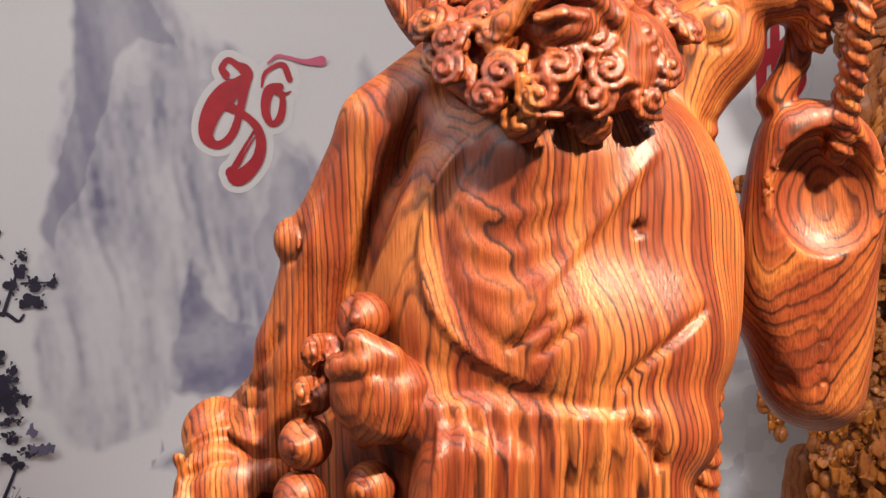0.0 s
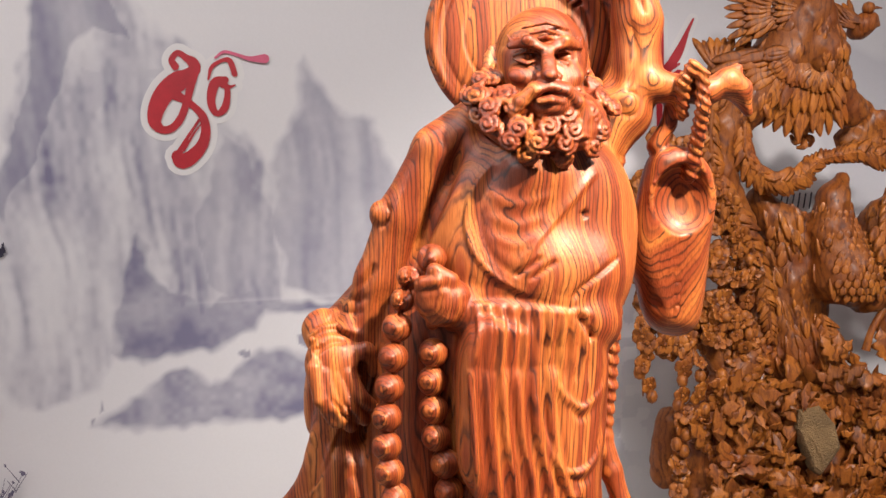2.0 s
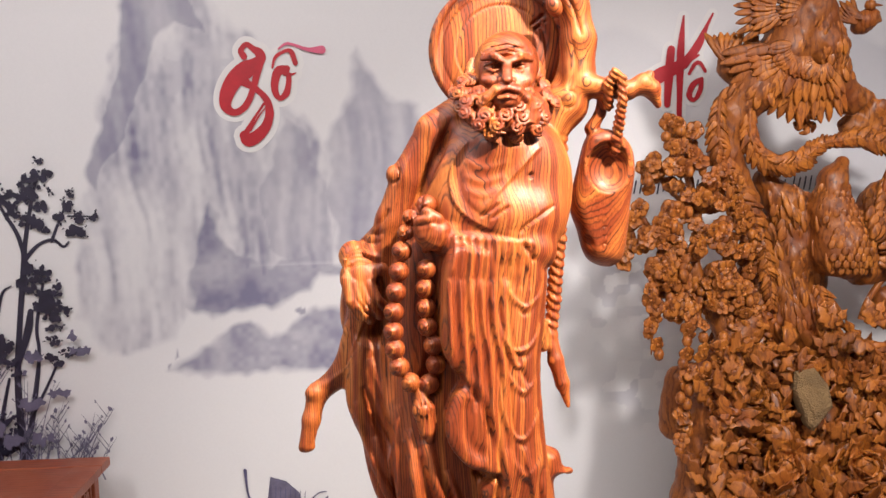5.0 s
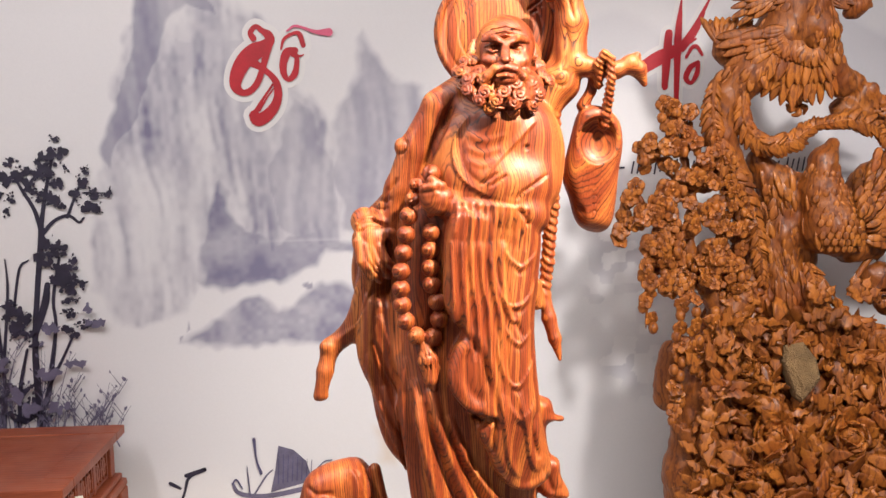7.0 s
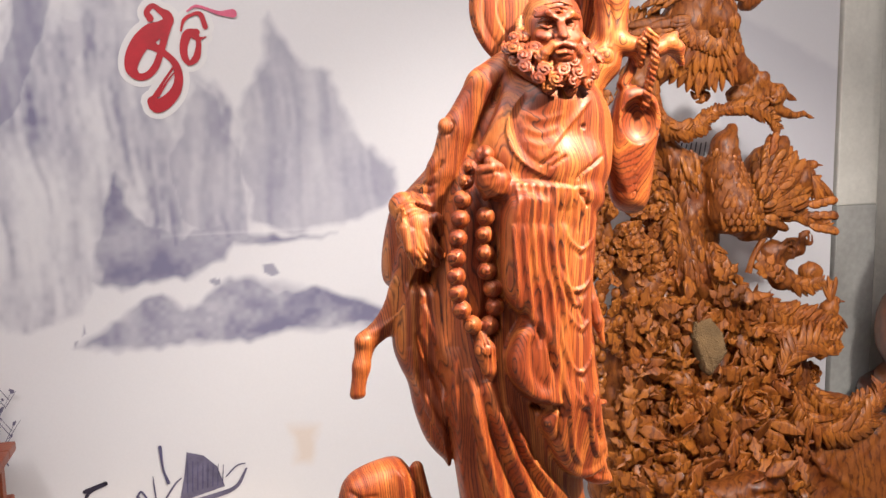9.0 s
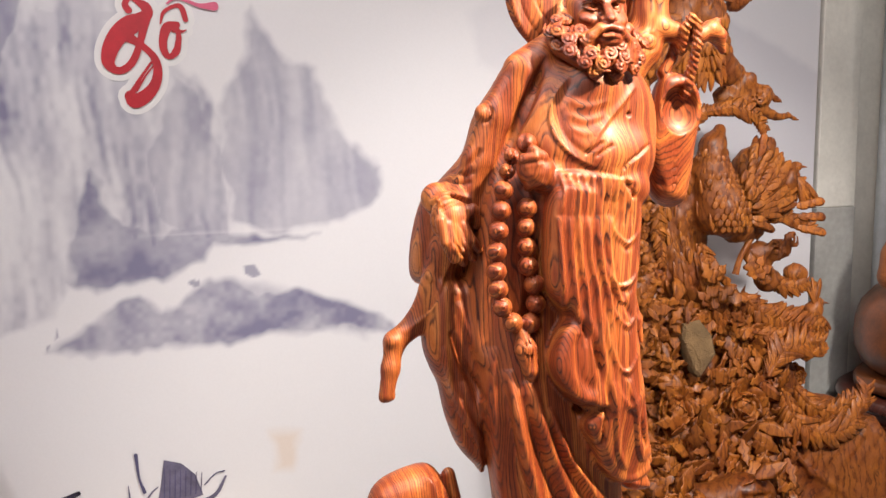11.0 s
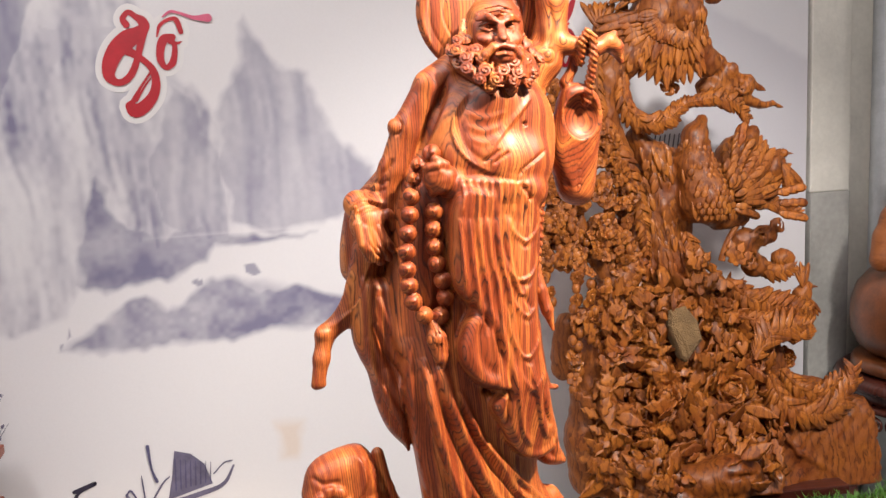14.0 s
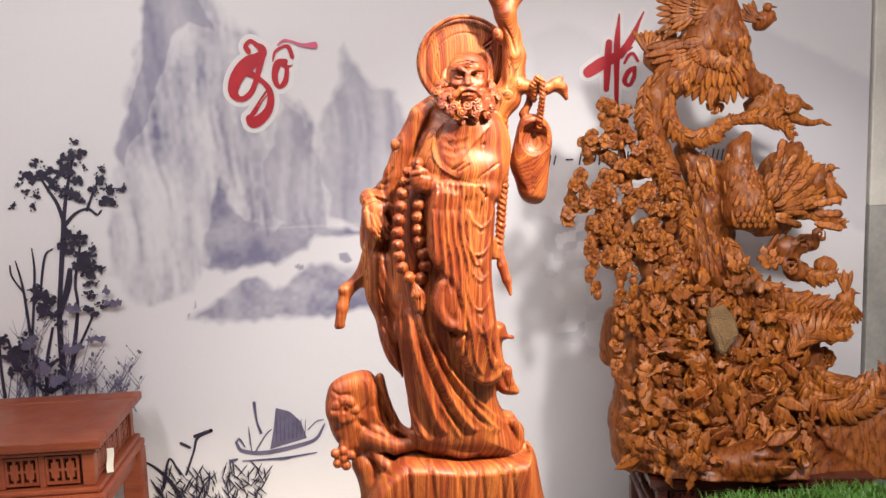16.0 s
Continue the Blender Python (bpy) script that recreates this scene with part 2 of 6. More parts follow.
# ---- carving by fields: solids are blended on a grid and skinned ----
class Carving:
    def __init__(self, lo, hi, step):
        self.lo, self.step = np.array(lo, np.float32), step
        self.n = np.ceil((np.array(hi) - lo) / step).astype(int) + 1
        self.axes = [np.float32(l + step * np.arange(n)) for l, n in zip(lo, self.n)]
        self.field = np.full(self.n, 60.0, np.float32)

    def near(self, lo, hi):
        a = np.clip(np.floor((np.array(lo) - self.lo) / self.step).astype(int), 0, self.n)
        b = np.clip(np.ceil((np.array(hi) - self.lo) / self.step).astype(int) + 1, 0, self.n)
        cut = tuple(slice(p, q) for p, q in zip(a, b))
        x, y, z = (ax[s] for ax, s in zip(self.axes, cut))
        return cut, x[:, None, None], y[None, :, None], z[None, None, :]

    def blend(self, cut, d, k, remove=False):
        f = self.field[cut]
        if remove:
            h = np.maximum(k - np.abs(f + d), 0) / k
            self.field[cut] = np.maximum(f, -d) + h * h * k / 4
        else:
            h = np.maximum(k - np.abs(f - d), 0) / k
            self.field[cut] = np.minimum(f, d) - h * h * k / 4

    def chain(self, pts, k=5.0, remove=False, twist=0.0):
        """A limb through points (u, v, d, radius)."""
        pts = np.array(pts, np.float32)
        for p, q in zip(pts[:-1], pts[1:]):
            r = max(p[3], q[3]) + k + 4
            cut, x, y, z = self.near(np.minimum(p, q)[:3] - r, np.maximum(p, q)[:3] + r)
            e = q[:3] - p[:3]
            t = np.clip(((x - p[0]) * e[0] + (y - p[1]) * e[1] + (z - p[2]) * e[2]) / max(float(e @ e), 1e-6), 0, 1)
            far = np.sqrt((x - p[0] - t * e[0]) ** 2 + (y - p[1] - t * e[1]) ** 2 + (z - p[2] - t * e[2]) ** 2)
            d = far - (p[3] + t * (q[3] - p[3]))
            if twist:
                d = d - 1.1 * np.sin(twist * (y + 0.7 * x + 0.7 * z))
            self.blend(cut, d, k, remove)

    def ball(self, c, radii, k=5.0, turn=0.0, remove=False):
        """An ellipsoid, turned by degrees in the sheet's plane."""
        r = max(radii) + k + 4
        cut, x, y, z = self.near(np.array(c) - r, np.array(c) + r)
        co, si = math.cos(radians(turn)), math.sin(radians(turn))
        a, b = (x - c[0]) * co + (y - c[1]) * si, -(x - c[0]) * si + (y - c[1]) * co
        q = np.sqrt((a / radii[0]) ** 2 + (b / radii[1]) ** 2 + ((z - c[2]) / radii[2]) ** 2)
        q2 = np.sqrt((a / radii[0] ** 2) ** 2 + (b / radii[1] ** 2) ** 2 + ((z - c[2]) / radii[2] ** 2) ** 2)
        self.blend(cut, q * (q - 1) / np.maximum(q2, 1e-5), k, remove)

    def ring(self, c, normal, big, small, k=2.0, remove=False):
        n = np.array(normal, np.float32)
        n /= np.linalg.norm(n)
        r = big + small + k + 3
        cut, x, y, z = self.near(np.array(c) - r, np.array(c) + r)
        x, y, z = x - c[0], y - c[1], z - c[2]
        h = x * n[0] + y * n[1] + z * n[2]
        flat = np.sqrt(np.maximum(x * x + y * y + z * z - h * h, 0))
        self.blend(cut, np.sqrt((flat - big) ** 2 + h * h) - small, k, remove)

    def loft(self, rows, k=8.0, folds=(0, 0.0, 0.0), power=2.0):
        """A body of rounded sections: rows of (v, middle u, half width, middle d, half depth); folds: count, height, slant."""
        rows = np.array(sorted(rows), np.float32)
        lo = (min(rows[:, 1] - rows[:, 2]) - 15, rows[0, 0] - 12, min(rows[:, 3] - rows[:, 4]) - 15)
        hi = (max(rows[:, 1] + rows[:, 2]) + 15, rows[-1, 0] + 12, max(rows[:, 3] + rows[:, 4]) + 15)
        cut, x, y, z = self.near(lo, hi)
        c, a, m, b = (np.interp(y, rows[:, 0], rows[:, n]).astype(np.float32) for n in range(1, 5))
        u, w = (x - c) / a, (z - m) / b
        q = (np.abs(u) ** power + np.abs(w) ** power) ** (1 / power)
        d = (q - 1) * np.minimum(a, b)
        if folds[0]:
            d = d - folds[1] * np.sin(folds[0] * np.arctan2(u, w) + folds[2] * y + 0.8 * np.sin(0.02 * y))
        d = np.maximum(d, np.maximum(rows[0, 0] - y, y - rows[-1, 0]))
        self.blend(cut, d, k)

    def skin(self):
        """Vertices and quads of the surface (one vertex in each cell that it crosses)."""
        f = self.field
        inside = f < 0
        n = np.array(f.shape) - 1
        count = sum(inside[i : n[0] + i, j : n[1] + j, l : n[2] + l].astype(np.int8) for i in (0, 1) for j in (0, 1) for l in (0, 1))
        cells = np.argwhere((count > 0) & (count < 8))
        index = np.full(n, -1, np.int32)
        index[tuple(cells.T)] = np.arange(len(cells))
        corner = {(i, j, l): f[cells[:, 0] + i, cells[:, 1] + j, cells[:, 2] + l] for i in (0, 1) for j in (0, 1) for l in (0, 1)}
        total, hits = np.zeros((len(cells), 3)), np.zeros(len(cells))
        for p in corner:
            for axis in range(3):
                if p[axis]:
                    continue
                q = tuple(1 if n_ == axis else v for n_, v in enumerate(p))
                a, b = corner[p], corner[q]
                cross = (a < 0) != (b < 0)
                t = np.where(cross, a / np.where(cross, a - b, 1), 0)
                at = np.array(p, float)[None].repeat(len(cells), 0)
                at[:, axis] = t
                total += at * cross[:, None]
                hits += cross
        verts = (cells + total / hits[:, None]) * self.step + self.lo
        quads = []
        for axis in range(3):
            one, two = (axis + 1) % 3, (axis + 2) % 3
            a = inside[tuple(slice(0, -1) if m == axis else slice(1, -1) for m in range(3))]
            b = inside[tuple(slice(1, None) if m == axis else slice(1, -1) for m in range(3))]
            where = np.argwhere(a != b)
            out = a[tuple(where.T)]
            base = where.copy()
            base[:, one] += 1
            base[:, two] += 1
            around = []
            for s, r in ((-1, -1), (0, -1), (0, 0), (-1, 0)):
                cell = base.copy()
                cell[:, one] += s
                cell[:, two] += r
                around.append(index[tuple(cell.T)])
            q = np.stack(around, 1)
            q[~out] = q[~out][:, ::-1]
            quads.append(q)
        return verts, np.concatenate(quads)


def quad_mesh(name, verts, quads, mat):
    me = bpy.data.meshes.new(name)
    me.vertices.add(len(verts))
    me.vertices.foreach_set("co", np.ascontiguousarray(verts, np.float32).ravel())
    me.loops.add(quads.size)
    me.loops.foreach_set("vertex_index", np.ascontiguousarray(quads, np.int32).ravel())
    me.polygons.add(len(quads))
    me.polygons.foreach_set("loop_start", np.arange(0, quads.size, 4, dtype=np.int32))
    me.materials.append(mat)
    me.update(calc_edges=True)
    me.shade_smooth()
    return me

# ---- the printed landscape: ink washes laid on a fine sheet, brush strokes laid on top ----
def lattice(x, z, fx, fz, seed):
    """Smooth random values between 0 and 1, fx and fz cells a metre."""
    rng = np.random.RandomState(seed)
    table = rng.rand(97, 89)
    a, b = x * fx + 40.3, z * fz + 20.7
    i, j = np.floor(a).astype(int), np.floor(b).astype(int)
    p, q = a - i, b - j
    p, q = p * p * (3 - 2 * p), q * q * (3 - 2 * q)
    g = lambda m, n: table[m % 97, n % 89]
    return (g(i, j) * (1 - p) + g(i + 1, j) * p) * (1 - q) + (g(i, j + 1) * (1 - p) + g(i + 1, j + 1) * p) * q


def wash(x, z, outline, blur, wobble, seed):
    """How far inside an outline each place lies, 0 to 1, with a soft uneven rim."""
    wx = x + wobble * (lattice(x, z, 9, 9, seed) - 0.5) + 0.4 * wobble * (lattice(x, z, 31, 31, seed + 1) - 0.5)
    wz = z + wobble * (lattice(x, z, 9, 9, seed + 2) - 0.5) + 0.4 * wobble * (lattice(x, z, 31, 31, seed + 3) - 0.5)
    inside, near = np.zeros(x.shape, bool), np.full(x.shape, 9.0)
    for (ax, az), (bx, bz) in zip(outline, outline[1:] + outline[:1]):
        ex, ez = bx - ax, bz - az
        t = np.clip(((wx - ax) * ex + (wz - az) * ez) / (ex * ex + ez * ez + 1e-9), 0, 1)
        near = np.minimum(near, np.hypot(wx - ax - t * ex, wz - az - t * ez))
        if abs(ez) > 1e-9:
            inside ^= ((az > wz) != (bz > wz)) & (wx < ax + ex * (wz - az) / ez)
    d = np.where(inside, near, -near) / blur
    return np.clip(0.5 + 1.9 * d, 0, 1) ** 1.3


def ink_tone(x, z):
    tone = 0.03 + 0.03 * lattice(x, z, 2, 2, 3)
    bend = x + 0.10 * z + 0.09 * lattice(x, z, 2.2, 2.6, 5) + 0.03 * lattice(x, z, 7, 6, 6)
    streak = 0.34 * lattice(bend, z, 20, 2.6, 7) + 0.24 * lattice(bend, z, 52, 5, 8) + 0.30 * lattice(bend, z, 6, 4.5, 9) + 0.12 * lattice(x, z, 60, 40, 10)
    streak = np.clip((streak - 0.5) * 1.7 + 0.5, 0, 1)
    rough = 0.5 * lattice(x, z, 7, 9, 11) + 0.3 * lattice(x, z, 19, 22, 12) + 0.2 * lattice(x, z, 55, 60, 13)
    rough = np.clip((rough - 0.5) * 1.6 + 0.5, 0, 1)
    main = [(-0.752, 2.385), (-0.808, 2.057), (-0.850, 1.869), (-0.912, 1.680), (-0.955, 1.510), (-0.988, 1.294), (-0.976, 1.095), (-0.890, 0.967), (-0.715, 1.013), (-0.639, 1.122), (-0.377, 1.199), (-0.107, 1.255), (-0.075, 1.479), (-0.208, 1.705), (-0.320, 1.859), (-0.418, 2.010), (-0.518, 2.106), (-0.584, 2.386)]
    m = wash(x, z, main, 0.08, 0.06, 20)
    tone = np.maximum(tone, m * (0.10 + 0.95 * streak ** 1.9))
    ridge = [(-0.752, 2.385), (-0.808, 2.057), (-0.850, 1.869), (-0.938, 1.574), (-0.926, 1.509), (-0.841, 1.657), (-0.767, 1.825), (-0.714, 1.993), (-0.647, 2.055), (-0.545, 2.012), (-0.608, 2.180), (-0.595, 2.386)]
    tone = np.maximum(tone, wash(x, z, ridge, 0.035, 0.03, 30) * (0.44 + 0.5 * streak))
    crest = [(-0.692, 1.961), (-0.615, 1.929), (-0.365, 1.950), (-0.368, 1.898), (-0.552, 1.896), (-0.657, 1.792), (-0.710, 1.724)]
    tone = np.maximum(tone, wash(x, z, crest, 0.05, 0.03, 33) * (0.25 + 0.3 * streak))
    falls = [(-0.290, 1.757), (-0.215, 1.667), (-0.159, 1.538), (-0.147, 1.408), (-0.128, 1.238), (-0.248, 1.225), (-0.404, 1.290), (-0.391, 1.508), (-0.347, 1.669)]
    tone = np.maximum(tone, wash(x, z, falls, 0.06, 0.04, 36) * (0.2 + 0.7 * streak))
    peak = [(-0.040, 1.970), (-0.071, 1.848), (-0.121, 1.757), (-0.181, 1.649), (-0.172, 1.465), (-0.154, 1.277), (-0.007, 1.221), (0.188, 1.259), (0.335, 1.360), (0.364, 1.448), (0.257, 1.547), (0.188, 1.691), (0.131, 1.797), (0.038, 1.821), (-0.014, 1.902)]
    tone = np.maximum(tone, wash(x, z, peak, 0.07, 0.05, 40) * (0.26 + 0.4 * streak + 0.14 * rough))
    dark = [(-0.555, 1.477), (-0.592, 1.353), (-0.634, 1.229), (-0.658, 1.122), (-0.580, 1.101), (-0.414, 1.127), (-0.248, 1.146), (-0.209, 1.204), (-0.007, 1.223), (0.129, 1.243), (-0.191, 1.275), (-0.352, 1.278), (-0.470, 1.293), (-0.515, 1.395)]
    tone = np.maximum(tone, wash(x, z, dark, 0.06, 0.05, 50) * (0.5 + 0.42 * rough + 0.15 * streak))
    hill = [(-0.704, 0.905), (-0.614, 0.986), (-0.525, 1.027), (-0.432, 1.072), (-0.381, 1.030), (-0.311, 1.056), (-0.232, 1.115), (-0.162, 1.102), (-0.052, 1.056), (0.063, 1.059), (0.219, 1.008), (0.380, 0.926), (0.420, 0.861), (0.216, 0.899), (-0.059, 0.899), (-0.339, 0.886), (-0.603, 0.891)]
    tone = np.maximum(tone, wash(x, z, hill, 0.06, 0.045, 60) * (0.46 + 0.6 * rough))
    tail = [(-0.169, 1.113), (-0.038, 1.071), (0.082, 1.046), (0.204, 0.987), (0.322, 0.897), (0.292, 0.872), (0.128, 0.921), (-0.047, 0.943), (-0.178, 0.977)]
    tone = np.maximum(tone, wash(x, z, tail, 0.10, 0.04, 63) * (0.36 + 0.3 * rough))
    for spot in ([(-0.112, 1.141), (-0.082, 1.147), (-0.061, 1.111), (-0.088, 1.101), (-0.110, 1.114)], [(-0.280, 1.095), (-0.258, 1.109), (-0.251, 1.089), (-0.274, 1.079)], [(-0.685, 0.986), (-0.678, 0.958), (-0.689, 0.951)], [(-0.715, 0.933), (-0.702, 0.938), (-0.708, 0.901)], [(-0.293, 1.104), (-0.271, 1.112), (-0.265, 1.094), (-0.285, 1.090)]):
        tone = np.maximum(tone, 0.7 * wash(x, z, spot, 0.012, 0.008, 70))
    far = [(0.672, 1.975), (0.802, 2.045), (0.956, 1.994), (1.124, 1.878), (1.099, 1.695), (0.716, 1.795)]
    tone = np.maximum(tone, 0.16 * wash(x, z, far, 0.12, 0.03, 80))
    haze = [(1.592, 2.078), (1.822, 1.960), (2.005, 1.887), (2.247, 1.763), (2.272, 1.098), (1.654, 1.346)]
    tone = np.maximum(tone, 0.22 * wash(x, z, haze, 0.08, 0.03, 82))
    reeds = [(0.709, 1.382), (1.024, 1.370), (1.046, 0.816), (0.944, 0.576), (0.723, 0.738)]
    tone = np.maximum(tone, wash(x, z, reeds, 0.25, 0.05, 84) * 0.42 * (lattice(x, z, 22, 26, 85) > 0.5) * lattice(x, z, 9, 7, 86))
    # overall tone rises a little towards the right end and the bottom
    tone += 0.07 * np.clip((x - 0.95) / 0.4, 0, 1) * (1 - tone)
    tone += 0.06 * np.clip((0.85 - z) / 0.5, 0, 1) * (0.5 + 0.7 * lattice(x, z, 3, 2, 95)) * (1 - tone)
    tone = np.clip(tone, 0, 0.95)
    shoal = [(-0.603, 0.356), (-0.445, 0.354), (-0.172, 0.319), (-0.248, 0.180), (-0.543, 0.231)]
    tone = np.maximum(tone, 0.14 * wash(x, z, shoal, 0.15, 0.05, 88) * lattice(x, z, 6, 40, 89))
    seam = np.clip(1 - np.abs(z - 1.258) / 0.006, 0, 1) * np.clip(np.minimum(x + 0.45, 0.35 - x) * 8, 0, 1)
    return tone * (1 - 0.35 * seam)


def printed_canvas(step=0.006):
    xs, zs = np.arange(-2.4, 2.196, step), np.arange(FLOOR + 0.01, 2.9, step)
    x, z = np.meshgrid(xs, zs, indexing="ij")
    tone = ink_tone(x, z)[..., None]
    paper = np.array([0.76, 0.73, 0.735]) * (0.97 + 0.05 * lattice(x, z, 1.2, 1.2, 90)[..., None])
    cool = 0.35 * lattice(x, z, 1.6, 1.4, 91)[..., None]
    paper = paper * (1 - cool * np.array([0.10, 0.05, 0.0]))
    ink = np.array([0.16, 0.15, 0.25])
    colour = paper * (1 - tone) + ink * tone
    tan = wash(x, z, [(-0.045, 0.566), (0.044, 0.559), (0.027, 0.429), (-0.044, 0.434)], 0.08, 0.03, 92)[..., None]
    colour = colour * (1 - 0.5 * tan * np.array([0.1, 0.3, 0.5]))
    n, m = x.shape
    i = np.arange(n * m).reshape(n, m)
    quads = np.stack([i[:-1, :-1], i[1:, :-1], i[1:, 1:], i[:-1, 1:]], -1).reshape(-1, 4)
    verts = np.stack([x, np.full_like(x, WALL_Y - 0.015), z], -1).reshape(-1, 3)
    me = quad_mesh("canvas", verts, quads, PRINT)
    me.shade_flat()
    layer = me.color_attributes.new("print", "FLOAT_COLOR", "POINT")
    layer.data.foreach_set("color", np.concatenate([colour.reshape(-1, 3), np.ones((n * m, 1))], 1).astype(np.float32).ravel())
    return me


def glide(points, per=6):
    """A smooth line through points of any number of columns."""
    p = np.array(points, float)
    p = np.concatenate([2 * p[:1] - p[1:2], p, 2 * p[-1:] - p[-2:-1]])
    out = []
    for a, b, c, d in zip(p[:-3], p[1:-2], p[2:-1], p[3:]):
        for t in np.arange(per) / per:
            out.append(0.5 * (2 * b + (c - a) * t + (2 * a - 5 * b + 4 * c - d) * t * t + (3 * b - a - 3 * c + d) * t ** 3))
    return np.array(out + [p[-2]])


class Strokes:
    """Flat brush strokes on the printed sheet, each a ribbon of changing width with round ends."""

    def __init__(self, lift):
        self.verts, self.faces, self.y, self.rng = [], [], WALL_Y - 0.015 - lift, random.Random(9)

    def brush(self, pts, widths, grow=0.0, per=6):
        rows = glide([(*p, w) for p, w in zip(pts, widths)], per)
        base, start = len(self.verts), self.y
        for n, (x, z, w) in enumerate(rows):
            a, b = rows[max(n - 1, 0)], rows[min(n + 1, len(rows) - 1)]
            t = np.array([b[0] - a[0], b[1] - a[1]])
            t /= max(np.linalg.norm(t), 1e-9)
            h = max(w, 0.0008) / 2 + grow
            self.verts += [(x - t[1] * h, self.y, z + t[0] * h), (x + t[1] * h, self.y, z - t[0] * h)]
            self.y -= 0.00002
        self.faces += [(base + 2 * n, base + 2 * n + 1, base + 2 * n + 3, base + 2 * n + 2) for n in range(len(rows) - 1)]
        self.y = start - 0.0001 - 0.00002 * len(rows)
        for x, z, w in (rows[0], rows[-1]):
            self.blot(x, z, max(w, 0.0008) / 2 + grow, 0)
            self.y -= 0.00015
        self.y = start - 0.00012

    def blot(self, x, z, r, uneven=0.35, squash=1.0, turn=0.0):
        base, n = len(self.verts), 12
        for k in range(n):
            t, q = 2 * math.pi * k / n, r * (1 + uneven * self.rng.uniform(-1, 1))
            u, v = q * math.cos(t), q * squash * math.sin(t)
            self.verts.append((x + u * math.cos(turn) - v * math.sin(turn), self.y, z + u * math.sin(turn) + v * math.cos(turn)))
        self.faces.append(tuple(base + k for k in range(n)))

    def lay(self, name, mat, parent, label=""):
        ob = new(name, mesh_of(name, self.verts, self.faces, mat))
        ob.parent = parent
        if label:
            ob["label"] = label
        return ob


def print_material():
    m, tree, bsdf = material("printed_canvas")
    attr = tree.nodes.new("ShaderNodeAttribute")
    attr.attribute_name = "print"
    at = coords(tree)
    weave = noise_tex(tree, at, 900.0, 2.0)
    c = mix(tree, 0.06, attr.outputs["Color"], ramp(tree, noise_tex(tree, at, 160.0, 3.0), [(0.3, (0.6, 0.6, 0.6)), (0.7, (1, 1, 1))]), "MULTIPLY")
    tree.links.new(c, bsdf.inputs["Base Color"])
    bsdf.inputs["Roughness"].default_value = 0.5
    bump(tree, bsdf, weave, 0.06, 0.0005)
    return m


PRINT = print_material()
RED = plain("red_print", (0.52, 0.012, 0.025), 0.5, vary=0.25, scale=20)
PINK = plain("pink_print", (0.70, 0.12, 0.22), 0.5, vary=0.2, scale=20)
HALO = plain("white_print", (0.76, 0.735, 0.73), 0.5, vary=0.04)
INK = plain("black_ink_print", (0.035, 0.028, 0.06), 0.5, vary=0.5, scale=18)
GREYINK = plain("grey_ink_print", (0.17, 0.15, 0.24), 0.5, vary=0.4, scale=18)
MIDINK = plain("violet_ink_print", (0.10, 0.09, 0.19), 0.5, vary=0.4, scale=18)


